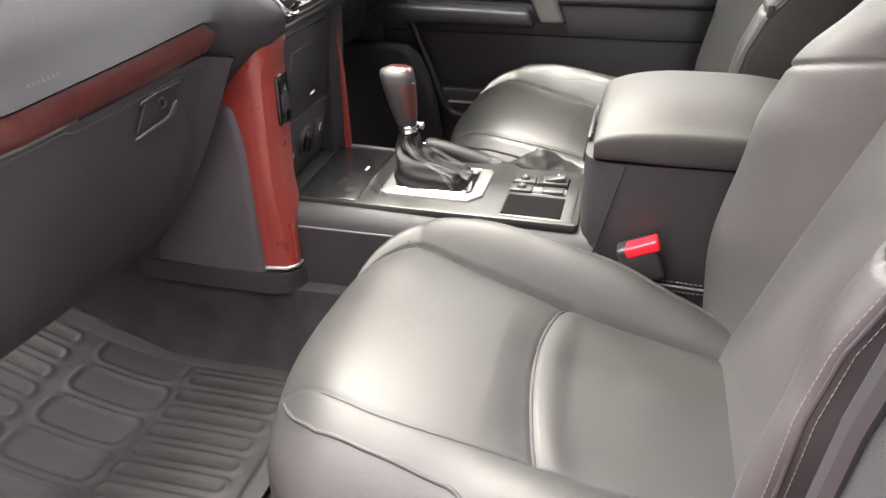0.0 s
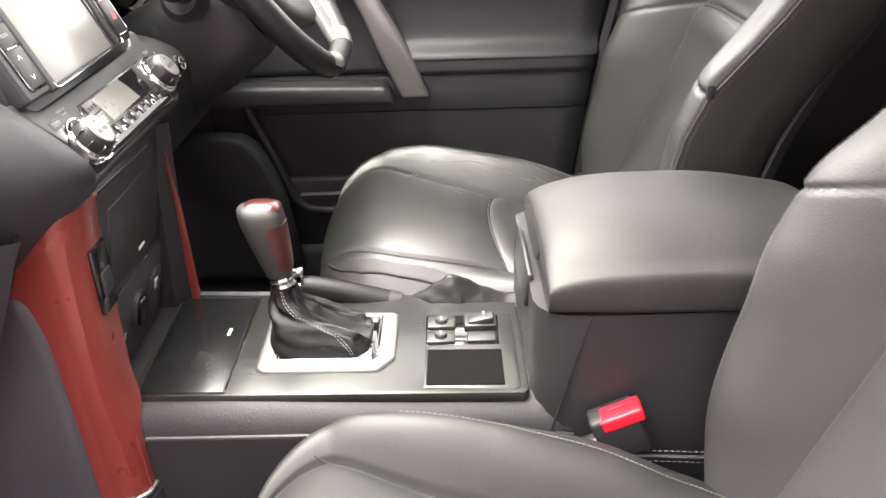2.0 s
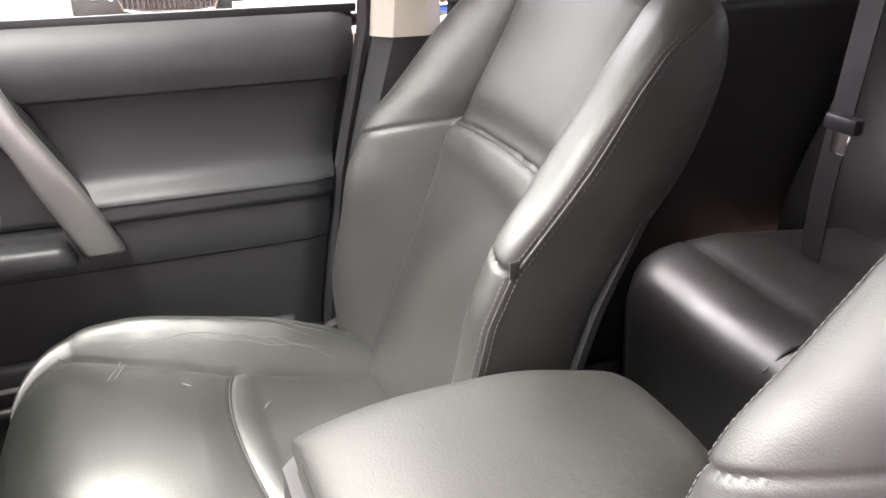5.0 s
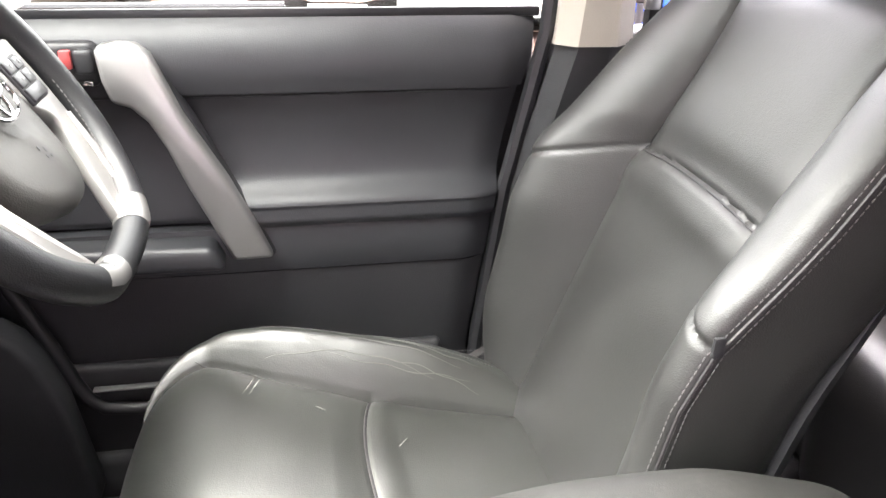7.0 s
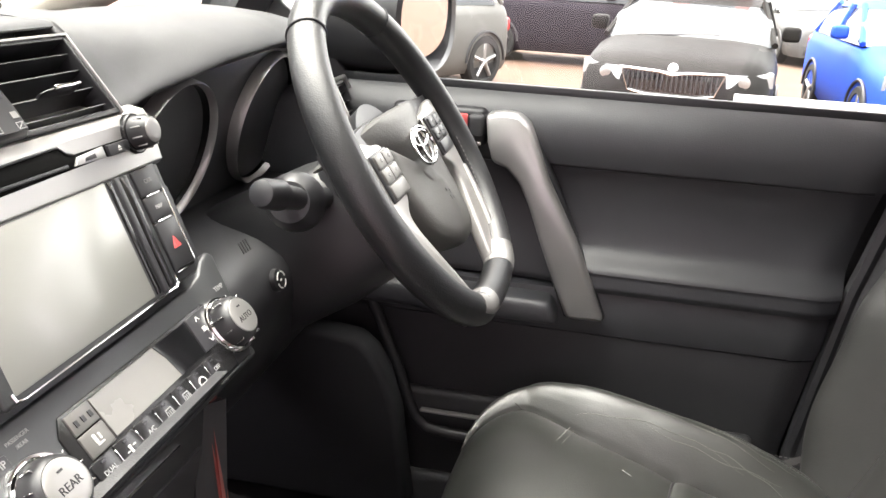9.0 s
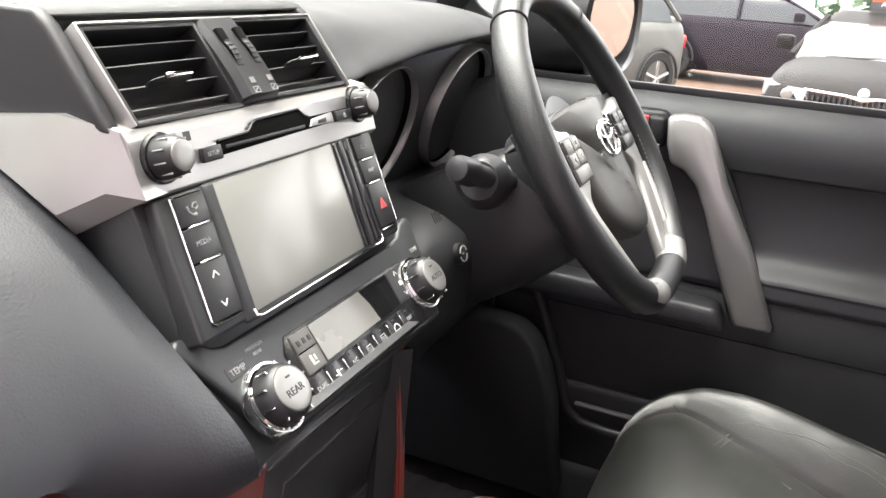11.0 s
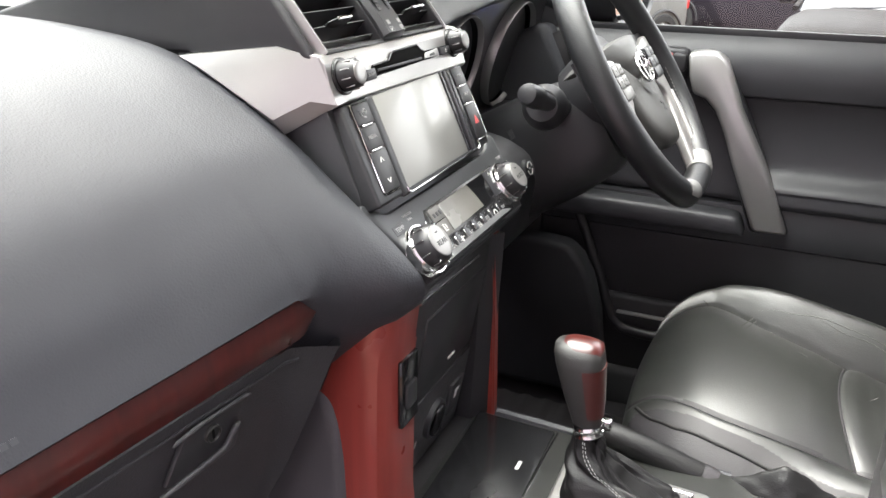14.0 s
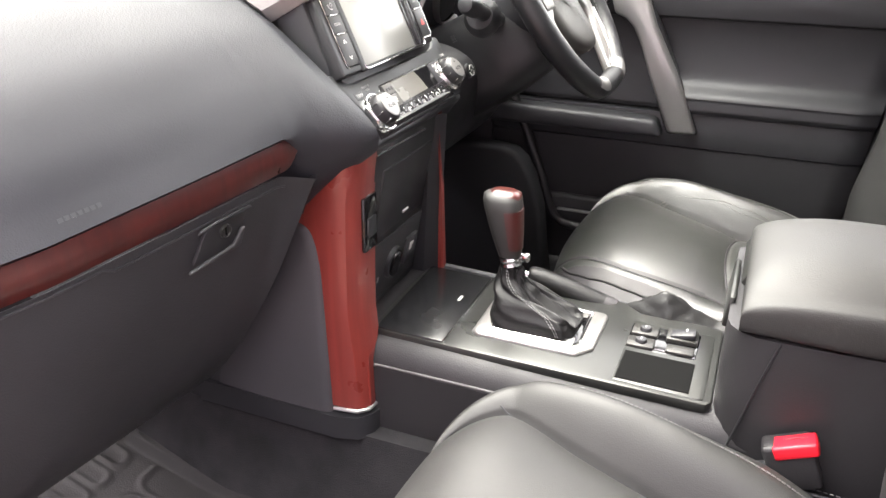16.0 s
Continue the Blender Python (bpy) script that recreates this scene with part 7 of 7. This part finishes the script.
# door sill plate, the trim that climbs from it and the rounded kick panel
whole("sill_plate", rbox((-0.262, 0.656, 0.314), (0.27, 0.668, 0.318), 0.002, 2), SATIN, "thin silver sill plate", "sill plate", kind="structure")
whole("kick_trim", tube([(-0.375, 0.665, 0.56), (-0.335, 0.662, 0.47), (-0.30, 0.66, 0.385), (-0.283, 0.66, 0.335), (-0.27, 0.66, 0.304), (-0.25, 0.66, 0.285), (-0.21, 0.66, 0.28), (0.27, 0.66, 0.278)], 0.010, 10), DARKP, "black trim along the door opening", "trim", kind="structure")
whole("kick_panel", prism([(-0.7, 0.455), (-0.39, 0.456), (-0.35, 0.452), (-0.325, 0.43), (-0.305, 0.395), (-0.285, 0.33), (-0.262, 0.16), (-0.7, 0.16)], 0.60, 0.655, XZ, 0.012, 3), KICK, "rounded black panel beside the pedals", "trim", kind="structure")
clip_ = thing("mat_clip", "round black clip that holds the driver mat", "clip", (-0.255, 0.573, 0.135))
part("base", disc_stack((-0.255, 0.573, 0.128), (0, 0, 1), [(0, 0.026), (0.006, 0.025), (0.008, 0.021)], 28), SMOOTH, clip_)
part("cap", disc_stack((-0.255, 0.573, 0.135), (0, 0, 1), [(0, 0.013), (0.006, 0.012), (0.008, 0.009)], 24), PLASTIC, clip_)


# ---- outside: car park ----
GROUND = -0.66
PAVING = material("orange brown block paving", (0.085, 0.046, 0.028), 0.9, grain=1.0, scale=60, mottle=0.2, mottle_scale=1.2)
whole("ground", slab_from([[(x, y, GROUND) for x in np.linspace(-60, 60, 12)] for y in np.linspace(-60, 90, 12)], (0, 0, -0.1)), PAVING, "orange brown paved car park", "ground", kind="structure")
TYRE = material("tyre rubber", (0.02, 0.02, 0.02), 0.8, grain=0.3, scale=80)
ALLOY = material("grey alloy", (0.4, 0.4, 0.4), 0.35, metal=0.8)
CARGLASS = material("dark car glass", (0.05, 0.055, 0.06), 0.08, spec=0.35, mottle=0.05, rough_var=0.02)
LAMP = material("clear lamp glass", (0.3, 0.31, 0.32), 0.12, metal=0.3)
PLATE = material("white plate", (0.75, 0.75, 0.72), 0.5)
REDLAMP = material("red lamp", (0.5, 0.02, 0.02), 0.2)


def paint(name, c, metal=0.3):
    return material(name, c, 0.5, metal=metal, mottle=0.06, mottle_scale=2, rough_var=0.04, spec=0.06)


def car(name, label, colour, at, turn, L=4.5, W=1.8, H=1.47, suv=False, badge=False, nose=0.0, tail=0.95):
    """A parked car: shaped body, glasshouse, wheels, lamps, grille. Its nose points along -y before the turn."""
    c = thing(name, label, "car")
    hood, belt = (1.08, 1.14) if suv else (0.97 + nose, 1.03)
    ys = [-L / 2, -L / 2 + 0.06, -L / 2 + 0.3, -L / 2 + 0.95, -L / 2 + 1.3, 0.2, L / 2 - 0.8, L / 2 - 0.15, L / 2]
    tops = [0.6, 0.74, hood - 0.12, hood - 0.03, belt, belt + 0.02, belt + 0.04, belt, 0.6]
    ws = [0.72, 0.82, 0.95, 0.99, 1.0, 1.0, 0.99, 0.93, 0.8]
    prof = smooth_rows(list(zip(ys, tops, ws)), 46)
    rings = []
    for p in prof:
        w = W / 2 * p.z
        t = p.y
        half = [(0, t + 0.03), (w * 0.5, t + 0.025), (w * 0.82, t), (w * 0.95, t - 0.07), (w, t - 0.2), (w * 1.0, 0.42), (w * 0.97, 0.28), (w * 0.9, 0.2), (0, 0.2)]
        rings.append([(x, p.x, z) for x, z in half] + [(-x, p.x, z) for x, z in half[-2:0:-1]])
    part("body", loft(rings), colour, c, sharp=50)
    f, r = -L / 2 + 1.2, L / 2 - (0.35 if suv else 0.55)
    gh = []
    for z, y0, y1, w in ((belt - 0.02, f, r, 0.94), (belt + 0.2, f + 0.32, r - 0.1, 0.88), (H - 0.1, f + 0.75, r - 0.32, 0.78), (H, f + 1.05, r - 0.6, 0.66)):
        k = W / 2 * w
        gh.append([(-k, y0 + 0.12, z), (-k * 0.85, y0 + 0.03, z), (0, y0, z), (k * 0.85, y0 + 0.03, z), (k, y0 + 0.12, z), (k, y1 - 0.1, z), (k * 0.8, y1, z), (-k * 0.8, y1, z), (-k, y1 - 0.1, z)])
    part("glasshouse", loft(gh), CARGLASS, c, "dark reflecting windows")
    part("roof", loft([[(x * 1.01, y, z) for x, y, z in gh[2][:]], [(x, y, H + 0.012) for x, y, z in gh[3]]]), colour, c)
    for s in (-1, 1):
        for (za, ya, wa), (zb, yb, wb) in (((belt, f, 0.93), (H - 0.06, f + 0.85, 0.76)), ((belt, r, 0.9), (H - 0.06, r - 0.35, 0.74)), ((belt, 0.25, 0.955), (H - 0.06, 0.3, 0.80))):
            part("pillar", tube([(s * W / 2 * wa, ya + 0.1, za), (s * W / 2 * wb, yb + 0.05, zb)], 0.035, 6), colour, c)
        m_ = part("door_mirror", rbox((min(s * W * 0.5, s * W * 0.6), f + 0.45, belt + 0.02), (max(s * W * 0.5, s * W * 0.6), f + 0.62, belt + 0.17), 0.04, 3), colour, c)
        hl = part("headlamp", loft([[(s * W / 2 * u, y, z) for u, y, z in ((0.5, -L / 2 + 0.14, hood - 0.2), (0.92, -L / 2 + 0.36, hood - 0.17), (0.93, -L / 2 + 0.36, hood - 0.31), (0.52, -L / 2 + 0.11, hood - 0.32))], [(s * W / 2 * u, y, z) for u, y, z in ((0.5, -L / 2 + 0.06, hood - 0.21), (0.945, -L / 2 + 0.26, hood - 0.18), (0.95, -L / 2 + 0.26, hood - 0.30), (0.52, -L / 2 + 0.03, hood - 0.31))]]), LAMP, c, "clear headlamp")
        part("bulb_ring", disc_stack((s * W / 2 * 0.68, -L / 2 + 0.09, hood - 0.255), (0, -1, 0), [(0, 0.05), (0.02, 0.05), (0.025, 0.035)], 20), ALLOY, hl)
        part("rear_lamp", rbox((min(s * W * 0.36, s * W * 0.455), L / 2 - 0.3, 0.75), (max(s * W * 0.36, s * W * 0.455), L / 2 - 0.02, 0.95), 0.04, 3), REDLAMP, c, "red rear lamp")
        for yy in (-L / 2 + 0.88, L / 2 - tail):
            wr = 0.36 if suv else 0.32
            wh = part("wheel", disc_stack((s * (W / 2 - 0.21), yy, wr), (s, 0, 0), [(0, wr * 0.9), (0.02, wr), (0.19, wr), (0.215, wr * 0.93), (0.215, wr * 0.72), (0.17, wr * 0.68)], 36), TYRE, c)
            part("rim", join(disc_stack((s * (W / 2 - 0.03), yy, wr), (s, 0, 0), [(0, wr * 0.18), (0.03, wr * 0.16)], 16), *[rbox((s * (W / 2 - 0.02) - 0.015, yy - 0.03, wr), (s * (W / 2 - 0.02) + 0.015, yy + 0.03, wr + wr * 0.68), 0.008, 1) if i == 0 else tube([(s * (W / 2 - 0.02), yy, wr), (s * (W / 2 - 0.02), yy + wr * 0.68 * math.sin(i * 1.2566), wr + wr * 0.68 * math.cos(i * 1.2566))], 0.028, 6) for i in range(5)]), ALLOY, wh, "grey alloy spokes")
            part("wheel_arch", tube([(s * (W / 2 + 0.002), yy + (wr + 0.05) * math.cos(a), wr + (wr + 0.05) * math.sin(a)) for a in np.linspace(0, math.pi, 18)], 0.02, 6), SMOOTH, c)
    # nose: grille with upright slats, plate, bumper intakes
    g0 = -L / 2
    part("grille", prism([(-0.44, hood - 0.2), (0.44, hood - 0.2), (0.36, hood - 0.37), (0.22, hood - 0.40), (-0.22, hood - 0.40), (-0.36, hood - 0.37)], g0 - 0.02, g0 + 0.14, XZ, 0.01), GLOSS, c)
    part("grille_frame", tube([(x, g0 - 0.028, z) for x, z in ((-0.45, hood - 0.19), (-0.12, hood - 0.205), (0, hood - 0.23), (0.12, hood - 0.205), (0.45, hood - 0.19), (0.37, hood - 0.38), (0.22, hood - 0.41), (-0.22, hood - 0.41), (-0.37, hood - 0.38))], 0.014, 8, True), CHROME, c, "chrome grille frame")
    for i in range(19):
        x = -0.38 + i * 0.0422
        part("slat", rbox((x - 0.006, g0 - 0.035, hood - 0.37 + 0.1 * max(0, abs(x) - 0.3)), (x + 0.006, g0, hood - 0.22), 0.003, 1), SMOOTH, c)
    if badge:
        part("badge", disc_stack((0, g0 - 0.02, hood - 0.17), (0, -1, 0.3), [(0, 0.045), (0.012, 0.043), (0.015, 0.035)], 24), CHROME, c, "round chrome badge")
    pl = part("plate", rbox((-0.26, g0 - 0.045, hood - 0.545), (0.26, g0 - 0.035, hood - 0.435), 0.004, 1), PLATE, c, "white plate with dark marks")
    bars(basis((0, g0 - 0.046, hood - 0.49), (1, 0, 0), (0, 0, 1)), [(-0.19 + i * 0.055 + (0.03 if i > 3 else 0), 0, 0.035, 0.07) for i in range(7)], SMOOTH, pl, "plate_bars")
    part("lower_intake", rbox((-0.6, g0 - 0.01, 0.24), (0.6, g0 + 0.1, 0.36), 0.02, 2), SMOOTH, c)
    for dz in (0.03, 0.1):
        part("wiper", tube([(-0.5, f + 0.02 + dz, belt + 0.02), (0.3, f + 0.14, belt + 0.06)], 0.012, 5), SMOOTH, c)
    c.matrix_basis = Matrix.Translation((at[0], at[1], GROUND)) @ Matrix.Rotation(radians(turn), 4, "Z")
    return c


BLACK = paint("black car paint", (0.012, 0.0115, 0.011), 0.0)
SILVER = paint("silver car paint", (0.15, 0.148, 0.142), 0.3)
DARK = paint("dark plum car paint", (0.02, 0.017, 0.022))
GREY = paint("grey car paint", (0.12, 0.12, 0.12), 0.5)
REDP = paint("red car paint", (0.45, 0.02, 0.025))
BLUE = paint("blue car paint", (0.03, 0.09, 0.5))
car("black_hatchback", "black hatchback parked nose-on with chrome grille", BLACK, (0.82, 9.31), -8.4, 4.67, 1.78, 1.46, badge=True, nose=0.07)
car("silver_hatchback", "silver hatchback parked side-on beyond the rail", SILVER, (-3.35, 10.12), -30, 4.3, 1.8, 1.64, suv=True, tail=0.66)
car("dark_estate", "dark estate car parked side-on", DARK, (-0.8, 15.4), 88, 4.7, 1.85, 1.6, suv=True)
car("grey_hatchback", "grey hatchback parked far off", GREY, (3.9, 19.3), 8, 4.3, 1.76, 1.47)
car("red_hatchback", "small red hatchback with white roof", REDP, (7.4, 25.5), -50, 3.9, 1.7, 1.45)
car("blue_hatchback", "blue hatchback parked beside the rail", BLUE, (3.4, 10.05), 0, 4.1, 1.76, 1.48)

# advertising board on the roof of the black car
ORANGE = material("orange board paint", (0.65, 0.10, 0.03), 0.5)
BOARD = material("dark grey board", (0.05, 0.05, 0.055), 0.5)
sg = thing("roof_sign", "dark grey and orange sign standing on the car roof", "sign", (0.92, 9.3, 0.80))
sm_ = Matrix.Translation((0.92, 9.3, 0.80)) @ Matrix.Rotation(radians(-8.4), 4, "Z")
def sign_box(lo, hi, r=0.006):
    b = rbox(lo, hi, r, 2)
    b.transform(sm_)
    return b
bd_ = part("board", sign_box((-0.42, -0.03, 0.02), (0.30, 0.03, 0.20)), BOARD, sg)
part("end_panel", sign_box((0.30, -0.032, 0.015), (0.46, 0.032, 0.205)), ORANGE, sg, "orange end of the board")
part("emblem", sign_box((-0.41, -0.034, 0.12), (-0.22, -0.028, 0.19)), ORANGE, sg)
part("foot", sign_box((-0.40, -0.05, -0.008), (0.44, 0.05, 0.022)), SMOOTH, sg)
lettering("Approved Dealer", 0.085, sm_ @ basis((-0.02, -0.0315, 0.10), (1, 0, 0), (0, 0, 1)), PLATE, bd_)

# low rail with boards between the bays
rl = thing("parking_rail", "dark low rail with a white notice board", "barrier", (1.0, 5.6, GROUND))
part("rail", tube([(-4.5, 5.6, 0.13), (0.02, 5.6, 0.13)], 0.03, 8), SMOOTH, rl)
part("rail", tube([(0.95, 5.6, 0.16), (2.75, 5.6, 0.16)], 0.03, 8), SMOOTH, rl)
for x in (-4.4, -3.0, -1.5, 0.0, 0.97, 2.7):
    part("post", tube([(x, 5.6, GROUND), (x, 5.6, 0.13)], 0.03, 8), SMOOTH, rl)
bd_ = part("notice_board", rbox((0.82, 5.555, -0.06), (2.3, 5.568, 0.215), 0.006, 2), PLATE, rl, "white board with grey lettering")
lettering("Customer Parking", 0.155, basis((1.5, 5.553, 0.135), (1, 0, 0), (0, 0, 1)), DIMINK, bd_)
part("dark_board", rbox((-1.9, 5.57, -0.2), (-0.05, 5.59, 0.1), 0.008, 2), SMOOTH, rl)

# green fence far behind
GREENM = material("green fence paint", (0.03, 0.12, 0.07), 0.5)
fe = thing("fence", "green mesh fence behind the car park", "fence", (0, 34, GROUND))
for i in range(21):
    x = -20 + i * 2.0
    part("post", rbox((x - 0.04, 33.96, GROUND), (x + 0.04, 34.04, 1.6), 0.01, 1), GREENM, fe)
    part("panel", join(*[rbox((x + 0.04, 33.99, GROUND + 0.1 + k * 0.2), (x + 1.96, 34.01, GROUND + 0.12 + k * 0.2), 0, 1) for k in range(10)], *[rbox((x + 0.06 + k * 0.1, 33.985, GROUND + 0.1), (x + 0.075 + k * 0.1, 33.995, 1.5), 0, 1) for k in range(19)]), GREENM, fe)
FOL = material("hedge green", (0.05, 0.09, 0.03), 0.7, grain=1.0, scale=8, mottle=0.6, mottle_scale=1.5)
hedge = bmesh.new()
rg = random.Random(4)
for i in range(2600):
    x, y, z = rg.uniform(-30, 30), rg.uniform(36, 38), GROUND + 3.2 * rg.random() ** 0.8 * (0.8 + 0.2 * math.sin(i))
    a = rg.uniform(0, 6.3)
    d = Vector((math.cos(a), math.sin(a), rg.uniform(-0.5, 0.5))) * rg.uniform(0.15, 0.4)
    u = Vector((-d.y, d.x, rg.uniform(-0.3, 0.3))) * 0.6
    p = Vector((x, y, z))
    hedge.faces.new([hedge.verts.new(q) for q in (p - d, p + u, p + d, p - u)])
whole("hedge", hedge, FOL, "dense green hedge behind the fence", "hedge", kind="stuff")

# added wall, out of view, that blocks and tints light from the passenger side
whole("wall_light_block", rbox((-9.0, -4.2, -0.66), (9.0, -4.0, 4.0), 0.02, 1), WALLPAINT, "unseen wall added to block light from the passenger side", "wall", kind="structure")
